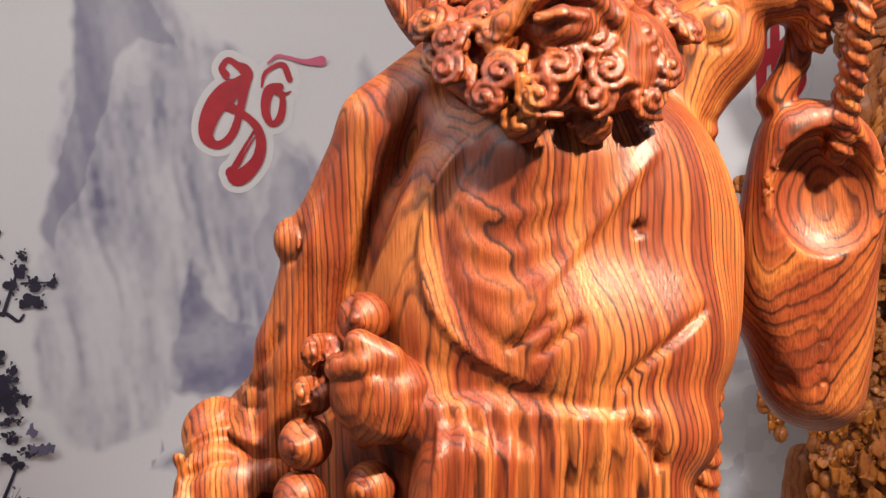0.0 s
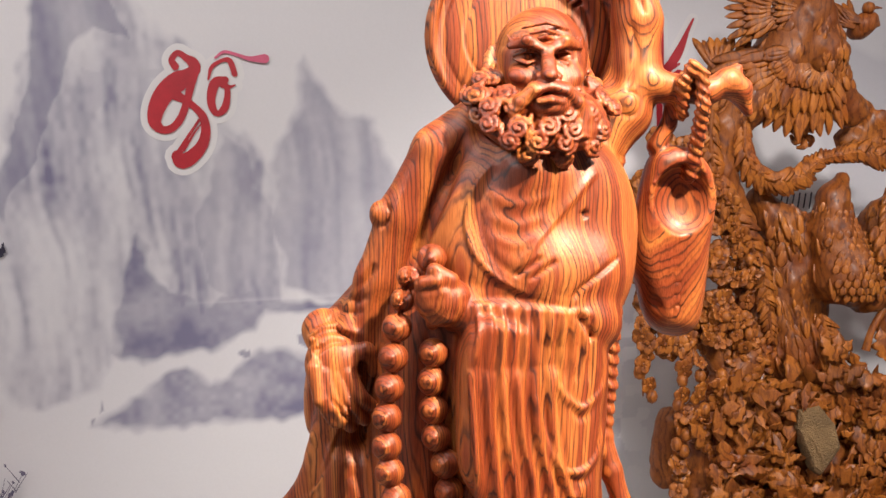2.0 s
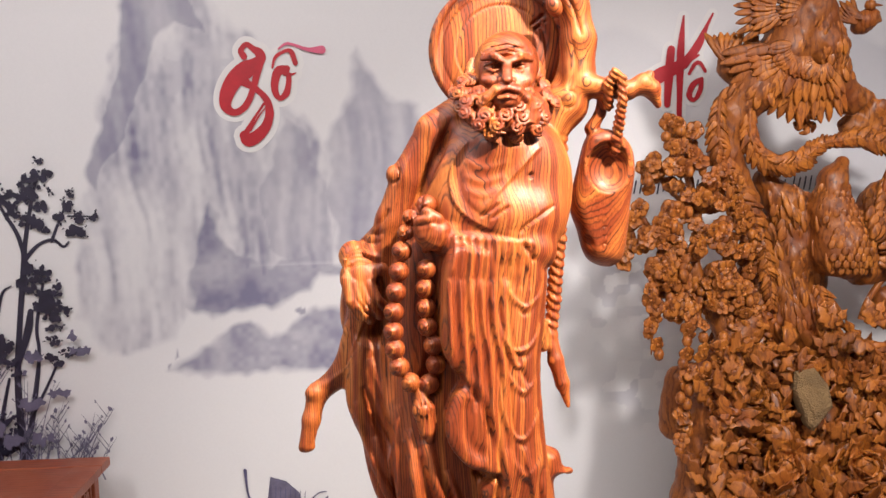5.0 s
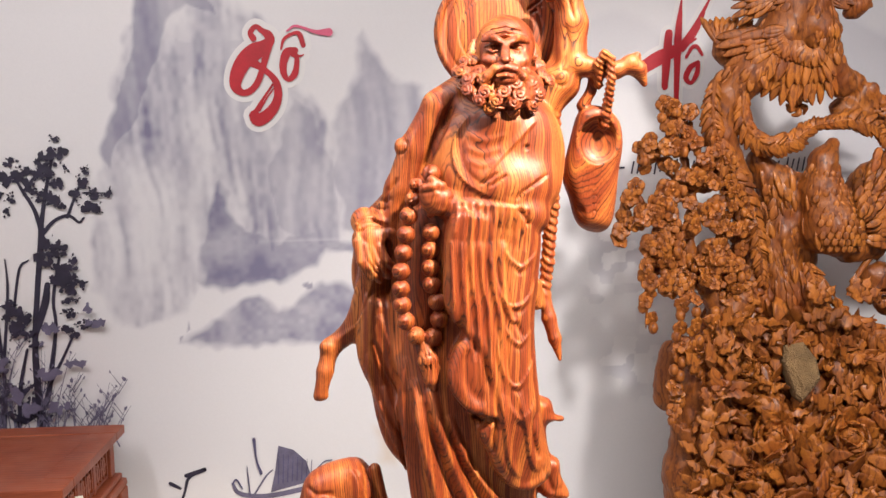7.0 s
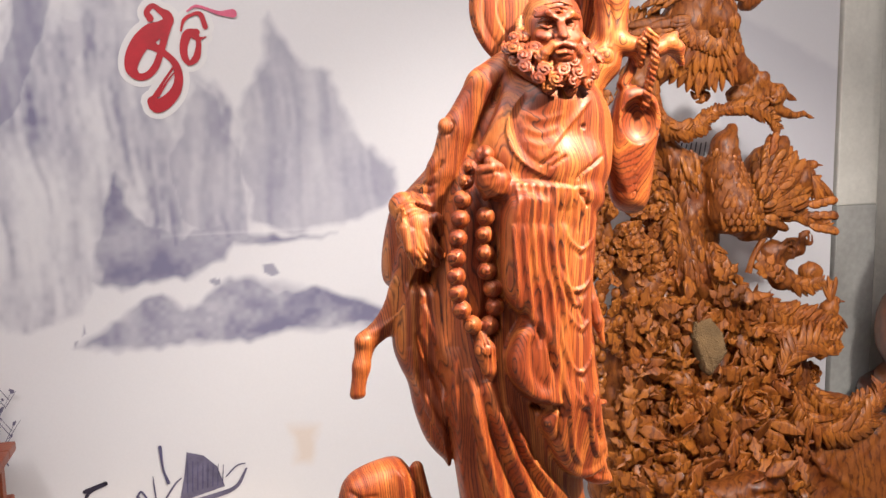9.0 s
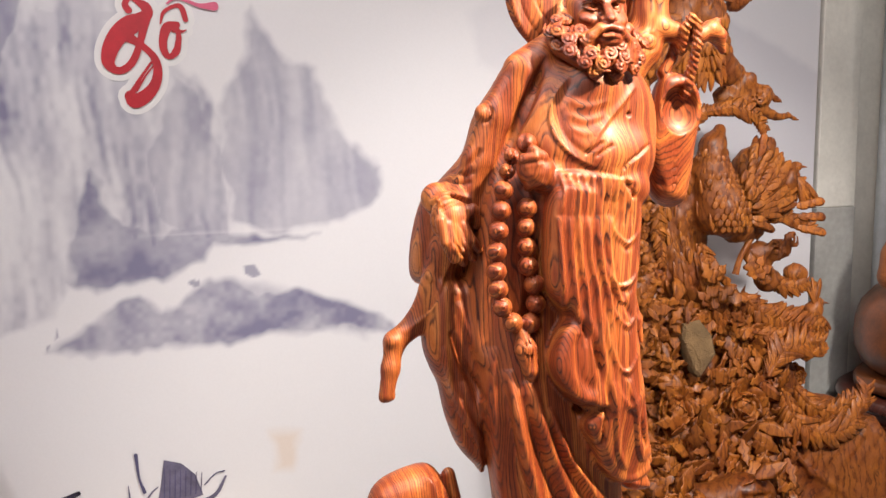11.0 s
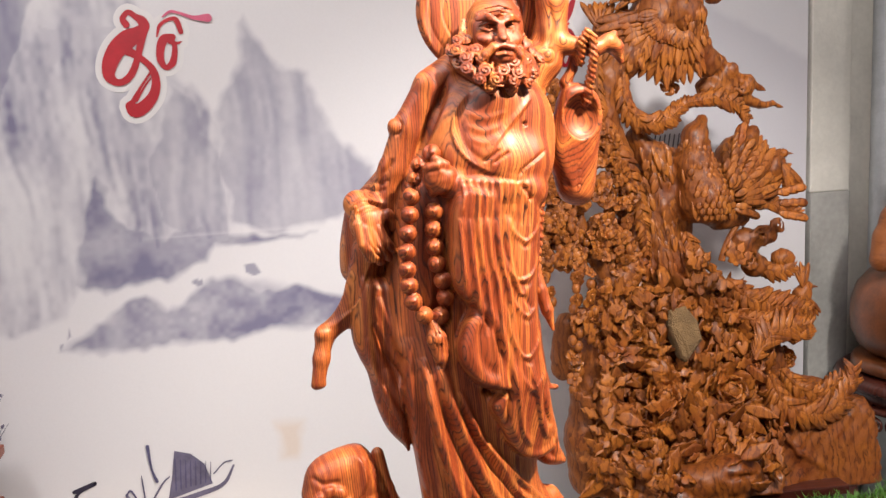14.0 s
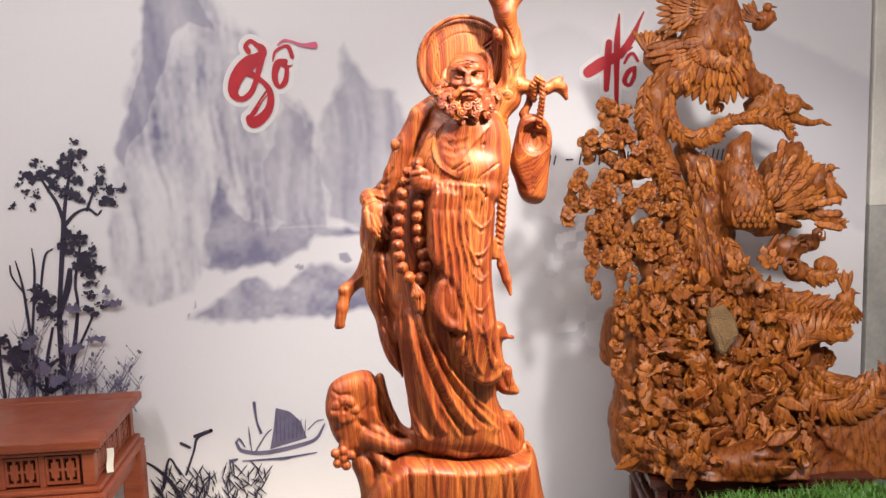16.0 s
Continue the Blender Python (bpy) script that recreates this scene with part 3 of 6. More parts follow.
def lettering(mural):
    mm = 0.0018
    first = [
        ([(-0.423, 1.943), (-0.432, 1.962), (-0.414, 1.982), (-0.391, 1.967), (-0.375, 1.955), (-0.368, 1.937), (-0.390, 1.916), (-0.421, 1.899), (-0.456, 1.869), (-0.481, 1.826), (-0.488, 1.787), (-0.469, 1.765), (-0.443, 1.768), (-0.417, 1.794), (-0.397, 1.841), (-0.383, 1.889), (-0.373, 1.923)], (12, 10, 9, 11, 17, 17, 24, 32, 30, 26, 20, 13, 12, 12, 11, 13, 15)),
        ([(-0.436, 1.869), (-0.406, 1.850), (-0.374, 1.826), (-0.353, 1.797), (-0.348, 1.757), (-0.361, 1.717), (-0.391, 1.685), (-0.419, 1.673), (-0.430, 1.687)], (20, 13, 11, 13, 15, 18, 22, 24, 20)),
        ([(-0.426, 1.697), (-0.397, 1.745), (-0.365, 1.790)], (10, 5, 4)),
        ([(-0.412, 1.704), (-0.384, 1.749), (-0.362, 1.776)], (4, 3, 2)),
        ([(-0.286, 1.903), (-0.313, 1.896), (-0.327, 1.860), (-0.326, 1.826), (-0.312, 1.807), (-0.292, 1.822), (-0.283, 1.851), (-0.282, 1.880), (-0.296, 1.903)], (12, 16, 14, 12, 9, 12, 10, 9, 12)),
        ([(-0.293, 1.889), (-0.273, 1.884), (-0.258, 1.889)], (10, 5, 2)),
        ([(-0.333, 1.906), (-0.322, 1.940), (-0.292, 1.959), (-0.270, 1.957), (-0.258, 1.920)], (3, 6, 6, 9, 9)),
    ]
    tilde = ([(-0.311, 1.967), (-0.286, 1.983), (-0.258, 1.978), (-0.216, 1.964), (-0.181, 1.963), (-0.171, 1.963)], (3, 5, 5, 7, 13, 15))
    scale16 = 0.00226
    second = [
        ([(1.064, 2.069), (1.054, 1.947), (1.051, 1.788), (1.050, 1.659)], (3, 12, 9, 7)),
        ([(1.020, 1.957), (1.013, 1.875), (1.007, 1.770)], (12, 14, 10)),
        ([(0.931, 1.840), (0.988, 1.873), (1.066, 1.911), (1.110, 1.969), (1.168, 2.077)], (20, 22, 15, 10, 3)),
        ([(1.071, 1.902), (1.119, 1.965), (1.148, 2.028)], (9, 8, 3)),
        ([(1.085, 1.874), (1.105, 1.906), (1.124, 1.910), (1.143, 1.882)], (5, 6, 6, 5)),
        ([(1.129, 1.855), (1.100, 1.837), (1.085, 1.801), (1.104, 1.784), (1.124, 1.814), (1.129, 1.846)], (7, 9, 9, 6, 8, 7)),
        ([(1.095, 1.924), (1.119, 1.937)], (5, 3)),
    ]
    halo = Strokes(0.001)
    for pts, widths in first:
        halo.brush(pts, [w * mm for w in widths], 11 * mm)
    for pts, widths in second:
        halo.brush(pts, [w * scale16 for w in widths], 7 * scale16)
    halo.lay("letter_outline", HALO, mural, "white outline round the red lettering")
    for pack, unit in ((first, mm), (second, scale16)):
        ink = Strokes(0.0065)
        for pts, widths in pack:
            ink.brush(pts, [w * unit for w in widths])
        ink.lay("lettering", RED, mural, "red brush lettering")
    ink = Strokes(0.0085)
    ink.brush(tilde[0], [w * mm for w in tilde[1]])
    ink.lay("lettering", PINK, mural, "pink brush tail over the lettering")
    # the address line stands as plain bars
    bars = Strokes(0.004)
    rng = random.Random(3)
    for x0, x1, slope in ((0.74, 0.80, 0), (0.835, 0.862, 0), (0.89, 1.0, 0), (1.03, 1.13, 0), (1.17, 1.29, 0), (1.33, 1.44, 0), (1.47, 1.60, 0)):
        x, z = x0, 1.487
        if x1 - x0 < 0.03:
            bars.brush([(x0, z), (x1, z)], [0.007, 0.007], 0, 2)
            continue
        while x < x1:
            h = rng.uniform(0.012, 0.026)
            bars.brush([(x, z - h), (x + 0.008, z + h)], [0.006, 0.006], 0, 2)
            x += 0.021
    bars.lay("address_line", INK, mural, "black bars of a handwritten address line")


def tree_print(mural):
    px = 0.00226
    wood_lines = [
        ([(-1.195, 0.632), (-1.198, 0.773), (-1.196, 0.929), (-1.174, 1.128), (-1.153, 1.28), (-1.149, 1.334)], (12, 11, 9, 8, 9, 8)),
        ([(-1.149, 1.31), (-1.167, 1.384), (-1.199, 1.446), (-1.223, 1.494)], (7, 6, 5, 3)),
        ([(-1.15, 1.323), (-1.134, 1.409), (-1.112, 1.505), (-1.092, 1.574)], (7, 6, 5, 3)),
        ([(-1.145, 1.305), (-1.104, 1.347), (-1.058, 1.362), (-1.026, 1.339), (-1.009, 1.354)], (7, 5, 5, 4, 3)),
        ([(-1.062, 1.358), (-1.035, 1.422), (-1.01, 1.477)], (5, 4, 3)),
        ([(-1.006, 1.438), (-0.971, 1.437), (-0.928, 1.435)], (3, 2, 2)),
        ([(-1.248, 0.658), (-1.176, 0.717), (-1.142, 0.872), (-1.124, 0.992), (-1.126, 1.081), (-1.098, 1.22)], (10, 9, 7, 5, 5, 4)),
        ([(-1.163, 0.77), (-1.099, 0.892), (-1.069, 0.953)], (5, 4, 4)),
        ([(-1.316, 0.641), (-1.304, 0.78), (-1.31, 0.954), (-1.319, 1.08), (-1.336, 1.175)], (7, 6, 5, 4, 2)),
        ([(-1.301, 0.869), (-1.272, 1.111), (-1.273, 1.22)], (5, 4, 2)),
        ([(-1.257, 1.044), (-1.229, 1.185), (-1.197, 1.216)], (4, 4, 2)),
        ([(-1.2, 0.93), (-1.156, 1.06), (-1.142, 1.13)], (5, 11, 8)),
        ([(-1.419, 0.648), (-1.423, 0.743), (-1.421, 0.855)], (6, 5, 3)),
        ([(-1.266, 0.642), (-1.254, 0.776), (-1.223, 0.909)], (7, 6, 4)),
        ([(-1.314, 1.047), (-1.353, 1.115), (-1.357, 1.159)], (3, 3, 2)),
        ([(-1.315, 0.645), (-1.366, 0.784), (-1.391, 0.875)], (6, 5, 4)),
    ]
    strokes = Strokes(0.003)
    for pts, widths in wood_lines:
        strokes.brush(pts, [w * px for w in widths])
    rng = random.Random(21)
    clumps = [(-1.238, 1.552, 9), (-1.273, 1.5, 10), (-1.244, 1.482, 13), (-1.202, 1.497, 11), (-1.171, 1.511, 9), (-1.185, 1.464, 10), (-1.239, 1.424, 7), (-1.279, 1.432, 6), (-1.307, 1.458, 4), (-1.323, 1.384, 5), (-1.257, 1.381, 6), (-1.081, 1.617, 7), (-1.127, 1.554, 12), (-1.095, 1.568, 11), (-1.064, 1.567, 9), (-1.057, 1.524, 5), (-1.109, 1.515, 13), (-1.142, 1.495, 10), (-1.166, 1.442, 8), (-1.137, 1.43, 11), (-1.092, 1.472, 10), (-1.111, 1.419, 13), (-1.088, 1.403, 9), (-0.997, 1.511, 7), (-1.004, 1.473, 9), (-1.033, 1.437, 8), (-0.971, 1.439, 7), (-0.924, 1.433, 7), (-0.984, 1.403, 12), (-0.965, 1.385, 8)]
    clumps += [(-1.12, 1.256, 14), (-1.144, 1.214, 12), (-1.09, 1.244, 10), (-1.062, 1.199, 11), (-1.086, 1.167, 14), (-1.079, 1.123, 13), (-1.056, 1.143, 9), (-1.03, 1.131, 6), (-1.108, 1.146, 10), (-1.072, 1.078, 7), (-1.047, 1.077, 4), (-1.005, 0.996, 8), (-1.037, 0.987, 7), (-1.075, 1.034, 9), (-1.07, 0.966, 9), (-1.09, 0.979, 7)]
    clumps += [(-1.27, 1.062, 9), (-1.252, 1.033, 13), (-1.235, 0.987, 14), (-1.211, 1.019, 8), (-1.206, 0.963, 8), (-1.193, 0.918, 8), (-1.283, 1.028, 7), (-1.257, 0.967, 8), (-1.399, 0.875, 10), (-1.36, 0.851, 14), (-1.384, 0.808, 12), (-1.332, 0.815, 10), (-1.346, 0.772, 13), (-1.318, 0.736, 10), (-1.379, 0.751, 8), (-1.283, 0.778, 9), (-1.254, 0.754, 10), (-1.3, 0.701, 9), (-1.271, 0.676, 8), (-1.221, 0.774, 9), (-1.215, 0.729, 9), (-1.24, 0.674, 7), (-1.337, 0.872, 6), (-1.315, 0.892, 5), (-1.167, 0.668, 8), (-1.296, 0.869, 6)]
    for x, z, g in clumps:
        for _ in range(8):
            r = px * g * rng.uniform(0.28, 0.62)
            strokes.blot(x + rng.uniform(-0.75, 0.75) * g * px, z + rng.uniform(-0.75, 0.75) * g * px, r, 0.3, rng.uniform(0.5, 1), rng.uniform(0, 3))
            strokes.y -= 0.00002
        for _ in range(2):
            t = rng.uniform(0, 6.28)
            strokes.blot(x + 1.35 * g * px * math.cos(t), z + 1.35 * g * px * math.sin(t), px * rng.uniform(1.5, 3.2), 0.4, 0.6, t)
            strokes.y -= 0.00002
    strokes.lay("ink_tree", INK, mural, "dark ink tree with blotted leaves")
    twigs = Strokes(0.0025)
    for n in range(46):
        x0 = -1.42 + 0.0105 * n + rng.uniform(-0.03, 0.03)
        z0, h = 0.56, rng.uniform(0.14, 0.44) * (1.0 if n < 26 else 0.6)
        lean = rng.uniform(-0.08, 0.12)
        pts = [(x0, z0), (x0 + lean * 0.4, z0 + h * 0.5), (x0 + lean, z0 + h)]
        twigs.brush(pts, [0.005, 0.003, 0.001], 0, 4)
        for s in (-1, 1, -1, 1):
            q, e = rng.uniform(0.35, 0.9), rng.uniform(0.015, 0.04)
            twigs.brush([(x0 + lean * q, z0 + h * q), (x0 + lean * q + s * e, z0 + h * q + 1.5 * e)], [0.003, 0.001], 0, 2)
            if rng.random() < 0.5:
                twigs.blot(x0 + lean * q + s * e, z0 + h * q + 1.5 * e, rng.uniform(0.004, 0.010), 0.3, 0.5, 1.2 * s)
        if rng.random() < 0.6:
            twigs.blot(x0 + lean, z0 + h, rng.uniform(0.004, 0.011), 0.3, 0.6, rng.uniform(0, 3))
    for x, z, r in ((-0.985, 1.02, 0.03), (-1.12, 1.0, 0.03), (-1.16, 0.80, 0.035), (-1.06, 0.84, 0.03), (-1.3, 0.86, 0.03), (-1.24, 0.74, 0.04), (-1.12, 0.72, 0.03)):
        for k in range(4):
            twigs.blot(x + rng.uniform(-1, 1) * r, z + rng.uniform(-1, 1) * r, r * 0.6, 0.5, 0.7, rng.uniform(0, 3))
            twigs.y -= 0.00002
    twigs.lay("ink_twigs", GREYINK, mural, "fine grey ink twigs")
    reeds = Strokes(0.003)
    for pts, widths in (([(-0.930, 0.348), (-0.882, 0.314), (-0.831, 0.257), (-0.792, 0.177)], (3, 5, 7, 6)), ([(-0.855, 0.235), (-0.825, 0.346), (-0.786, 0.277)], (5, 4, 3)), ([(-0.764, 0.275), (-0.729, 0.367), (-0.710, 0.424), (-0.655, 0.450)], (4, 4, 5, 6)), ([(-0.775, 0.406), (-0.743, 0.387)], (6, 5)), ([(-0.720, 0.432), (-0.655, 0.453)], (6, 5))):
        reeds.brush(pts, [w * px for w in widths])
    for n in range(150):
        x0, z0 = -0.87 + rng.uniform(0, 0.42), 0.10 + 0.16 * rng.random()
        dx, dz = rng.uniform(-0.05, 0.05), rng.uniform(0.02, 0.08)
        reeds.brush([(x0, z0), (x0 + 0.6 * dx, z0 + 0.6 * dz), (x0 + dx, z0 + dz)], [0.003, 0.0065, 0.0015], 0, 3)
    reeds.lay("ink_reeds", INK, mural, "dark ink reeds by the water")


def boat_print(mural):
    px = 0.00226
    hull = Strokes(0.003)
    sail = [(-0.427, 0.353), (-0.409, 0.435), (-0.395, 0.524), (-0.342, 0.506), (-0.299, 0.462), (-0.277, 0.388)]
    base = len(hull.verts)
    hull.verts += [(x, hull.y, z) for x, z in sail]
    hull.faces.append(tuple(range(base, base + len(sail))))
    hull.y -= 0.0005
    for pts, widths in (([(-0.560, 0.393), (-0.536, 0.355), (-0.446, 0.340), (-0.309, 0.360), (-0.239, 0.383), (-0.203, 0.442)], (4, 7, 8, 8, 6, 3)), ([(-0.487, 0.346), (-0.442, 0.414), (-0.418, 0.436)], (3, 3, 2))):
        hull.brush(pts, [w * px for w in widths])
    hull.lay("ink_boat", GREYINK, mural, "small ink sailing boat")
    lines = Strokes(0.0055)
    for n in range(8):
        x0, z0 = -0.40 + 0.0165 * n, 0.385 + 0.002 * n
        lines.brush([(x0, z0), (x0 + 0.006, z0 + 0.11 - 0.006 * n)], [0.004, 0.002], 0, 2)
    for pts, widths in (([(-0.479, 0.554), (-0.473, 0.476), (-0.459, 0.427)], (5, 3, 5)), ([(-0.500, 0.347), (-0.505, 0.419), (-0.507, 0.455)], (2, 2, 1)), ([(-0.560, 0.393), (-0.546, 0.408), (-0.526, 0.373)], (3, 3, 2)), ([(-0.538, 0.314), (-0.379, 0.313), (-0.241, 0.325)], (2, 4, 2)), ([(-0.271, 0.424), (-0.235, 0.457), (-0.207, 0.462)], (2, 2, 2)), ([(-0.583, 0.318), (-0.560, 0.323)], (6, 4)), ([(-0.391, 0.311), (-0.352, 0.313)], (5, 5))):
        lines.brush(pts, [w * px for w in widths])
    lines.lay("ink_rigging", MIDINK, mural)


mural = tagged(new("backdrop"), "printed ink-wash landscape mural with red brush lettering", "", "", "structure")
canvas = new("canvas", printed_canvas())
canvas.parent = mural
lettering(mural)
tree_print(mural)
boat_print(mural)

# ---- the tall carved figure, laid out on a drawing sheet in millimetres (a across, b down, d towards the viewer) ----
SHEET = pose(0.0265, 0.3996, 1.3917, 82.69, 1.71, -8.57)
MM = 0.0010242


def on(a, b, d=0.0):
    u, v = a - 784.0, 441.0 - b
    d = d - 0.147 * u + 0.128 * v
    k = 1 - d / 1532.0
    return (u * k, v * k, d)


def limb(c, rows, k=5.0, remove=False, twist=0.0):
    c.chain([(*on(a, b, d), r) for a, b, d, r in rows], k, remove, twist)


def lump(c, a, b, d, radii, k=5.0, turn=0.0, remove=False):
    c.ball(on(a, b, d), radii, k, turn, remove)


def body(c, rows, k=8.0, folds=(0, 0.0, 0.0), power=2.0):
    out = []
    for b, a, half, d, deep in rows:
        u, v, w = on(a, b, d)
        out.append((v, u, half, w, deep))
    c.loft(out, k, folds, power)


def inflate(c, outline, mid, thick, soft, k=6.0, per=4):
    """A cushion with a given front outline (a, b): half as deep as thick, rounded over soft; mid: depth, or (b, depth) down the sheet."""
    line = glide(list(outline) + list(outline[:2]), per)[: per * len(outline)]
    level = mid if isinstance(mid, (int, float)) else mid[0][1]
    edge = np.array([on(p, q, level)[:2] for p, q in line], np.float32)
    lo, hi = edge.min(0) - 14, edge.max(0) + 14
    cut, x, y, z = c.near((*lo, c.lo[2]), (*hi, -c.lo[2] + 60))
    x2, y2 = x[:, :, 0] + 0 * y[:, :, 0], y[:, :, 0] + 0 * x[:, :, 0]
    far, inside = np.full(x2.shape, 1e9, np.float32), np.zeros(x2.shape, bool)
    for (ax, ay), (bx, by) in zip(edge, np.roll(edge, -1, 0)):
        ex, ey = bx - ax, by - ay
        t = np.clip(((x2 - ax) * ex + (y2 - ay) * ey) / (ex * ex + ey * ey + 1e-9), 0, 1)
        far = np.minimum(far, (x2 - ax - t * ex) ** 2 + (y2 - ay - t * ey) ** 2)
        if abs(ey) > 1e-9:
            inside ^= ((ay > y2) != (by > y2)) & (x2 < ax + ex * (y2 - ay) / ey)
    s = np.where(inside, 1, -1) * np.sqrt(far)
    if not isinstance(mid, (int, float)):
        rows = sorted(mid)
        level = np.interp(441.0 - y2, [r[0] for r in rows], [r[1] for r in rows])
    w = level - 0.147 * x2 + 0.128 * y2
    w = level + (-0.147 * x2 + 0.128 * y2) / (1 - w / 1532.0)
    e = (soft - np.minimum(s, soft)) / soft
    q = np.sqrt(e[:, :, None] ** 2 + ((z - w[:, :, None]) / thick) ** 2)
    c.blend(cut, ((q - 1) * min(soft, thick)).astype(np.float32), k)


def relief(verts, quads, lines):
    """Tool work on the front: each line (points, height, width, kind) raises or cuts the surface along its normal."""
    p, q = verts[quads[:, 2]] - verts[quads[:, 0]], verts[quads[:, 3]] - verts[quads[:, 1]]
    face = np.cross(p, q)
    normal = np.zeros_like(verts)
    for n in range(4):
        for axis in range(3):
            normal[:, axis] += np.bincount(quads[:, n], face[:, axis], len(verts))
    normal /= np.linalg.norm(normal, axis=1)[:, None] + 1e-9
    k = 1 - verts[:, 2] / 1532.0
    a, b = 784 + verts[:, 0] / k, 441 - verts[:, 1] / k
    front = normal[:, 2] > 0.12
    lift = np.zeros(len(verts))
    for pts, height, width, kind in lines:
        line = glide(pts, 5)
        reach = width * 2.6
        pick = np.nonzero(front & (a > line[:, 0].min() - reach) & (a < line[:, 0].max() + reach) & (b > line[:, 1].min() - reach) & (b < line[:, 1].max() + reach))[0]
        if not len(pick):
            continue
        x, y = a[pick], b[pick]
        near, sign, along = np.full(len(pick), 1e9), np.ones(len(pick)), np.zeros(len(pick))
        for n, ((ax, ay), (bx, by)) in enumerate(zip(line, line[1:])):
            ex, ey = bx - ax, by - ay
            t = np.clip(((x - ax) * ex + (y - ay) * ey) / (ex * ex + ey * ey + 1e-9), 0, 1)
            d = np.hypot(x - ax - t * ex, y - ay - t * ey)
            less = d < near
            near = np.where(less, d, near)
            sign = np.where(less, np.sign(ex * (y - ay) - ey * (x - ax)), sign)
            along = np.where(less, (n + t) / (len(line) - 1), along)
        if kind == "left":
            near = np.where(sign > 0, near, near * 2.6)
        elif kind == "right":
            near = np.where(sign < 0, near, near * 2.6)
        taper = np.clip(np.minimum(along, 1 - along) * 6, 0, 1) ** 0.6
        lift[pick] += height * taper * np.exp(-((near / width) ** 2))
    return verts + normal * (lift * np.clip(normal[:, 2] * 1.6, 0, 1))[:, None]


def robe_lines():
    """Folds, gathers and cuts of the cloth and the wood, drawn on the sheet."""
    out = []
    # long folds of the skirt, steep on one side
    for pts, h, w in (
        (((711, 520), (713, 600), (724, 680), (744, 750), (760, 784)), 8, 9),
        (((723, 545), (738, 620), (758, 695), (776, 745), (792, 768)), 9, 9),
        (((744, 556), (763, 620), (792, 690), (822, 740), (846, 764)), 10, 10),
        (((766, 590), (792, 648), (826, 700), (860, 744), (884, 764)), 8, 10),
        (((800, 655), (830, 692), (866, 730), (896, 752)), 6, 9),
        (((720, 700), (736, 748), (750, 778)), 4, 5),
        (((778, 712), (800, 748), (816, 776)), 4, 6),
    ):
        out.append((pts, h, w, "left"))
    for pts in (((718, 560), (728, 640), (746, 705), (764, 752), (776, 772)), ((736, 575), (754, 640), (780, 700), (806, 742), (826, 762)), ((756, 590), (780, 645), (812, 696), (846, 738), (870, 760)), ((786, 650), (818, 692), (856, 732))):
        out.append((pts, -6, 5, "even"))
    # gathers that spring from the forearm, then pleats down the sleeve
    for n in range(10):
        a = 770 + 9.2 * n
        out.append((((a, 321 + 0.9 * n), (a + 3, 334), (a + 2, 350), (a - 1 + 0.4 * n, 368 + 5 * (n % 3))), 2.0, 3.2, "right"))
        out.append((((a + 5, 325 + 0.9 * n), (a + 7, 340), (a + 6, 360), (a + 4, 384)), -2.0, 2.0, "even"))
    for n in range(6):
        a = 766 + 12 * n
        end = (470, 500, 560, 590, 560, 470)[n]
        out.append((((a, 372), (a + 3, 420), (a + 7 + 1.5 * n, 465), (a + 12 + 2.5 * n, end)), 4.2, 4.6, "right"))
        out.append((((a + 6, 380), (a + 9, 430), (a + 13 + 1.5 * n, 470), (a + 19 + 2.5 * n, end + 20)), -2.6, 3.0, "even"))
    # hanging swags under the elbow, one below the other
    for b, left, drop, h in ((378, 838, 24, 2.2), (408, 826, 42, 2.8), (462, 836, 34, 1.8), (500, 832, 48, 2.6), (566, 846, 26, 1.6)):
        out.append((((874, b - 22), (870, b + 0.3 * drop), (858, b + 0.9 * drop), (left + 12, b + drop), (left - 2, b + 0.45 * drop), (left - 10, b - 0.4 * drop)), h, 4.6, "right"))
        out.append((((872, b - 8), (866, b + 0.6 * drop), (852, b + drop + 8), (left + 4, b + 0.86 * drop)), -0.6 * h, 3.0, "even"))
    # turned-back hem of the sleeve and the deep pockets beside it
    out += [
        (((759, 352), (758, 400), (759, 440), (768, 464), (786, 484)), 3.0, 4.0, "even"),
        (((787, 488), (802, 506), (814, 536), (822, 566), (828, 590)), -3.5, 4.0, "even"),
        (((790, 478), (808, 500), (822, 534), (832, 570), (836, 592)), 2.0, 5.0, "even"),
        (((786, 492), (774, 506), (767, 530), (771, 554), (788, 574), (808, 584)), 3.0, 3.6, "even"),
        (((790, 505), (786, 530), (794, 556), (812, 572)), -3.0, 7.0, "even"),
        (((796, 588), (812, 594), (830, 593)), -12, 4.2, "even"),
        (((806, 600), (809, 616), (818, 632)), 3, 3.4, "even"),
        (((828, 594), (823, 612), (822, 634)), -6, 3.4, "even"),
        (((816, 632), (826, 654), (842, 670), (862, 676), (882, 666), (891, 652)), 3.6, 4.0, "even"),
        (((830, 560), (836, 600), (842, 640), (854, 664)), 3.2, 5.0, "right"),
        (((852, 560), (862, 600), (868, 636), (876, 656)), 3.2, 5.0, "right"),
        (((876, 580), (872, 612), (880, 640)), -4.5, 3.6, "even"),
        (((896, 640), (902, 660), (906, 684)), 3.2, 3.4, "even"),
        (((884, 648), (892, 672), (898, 690)), -3.2, 3.0, "even"),
    ]
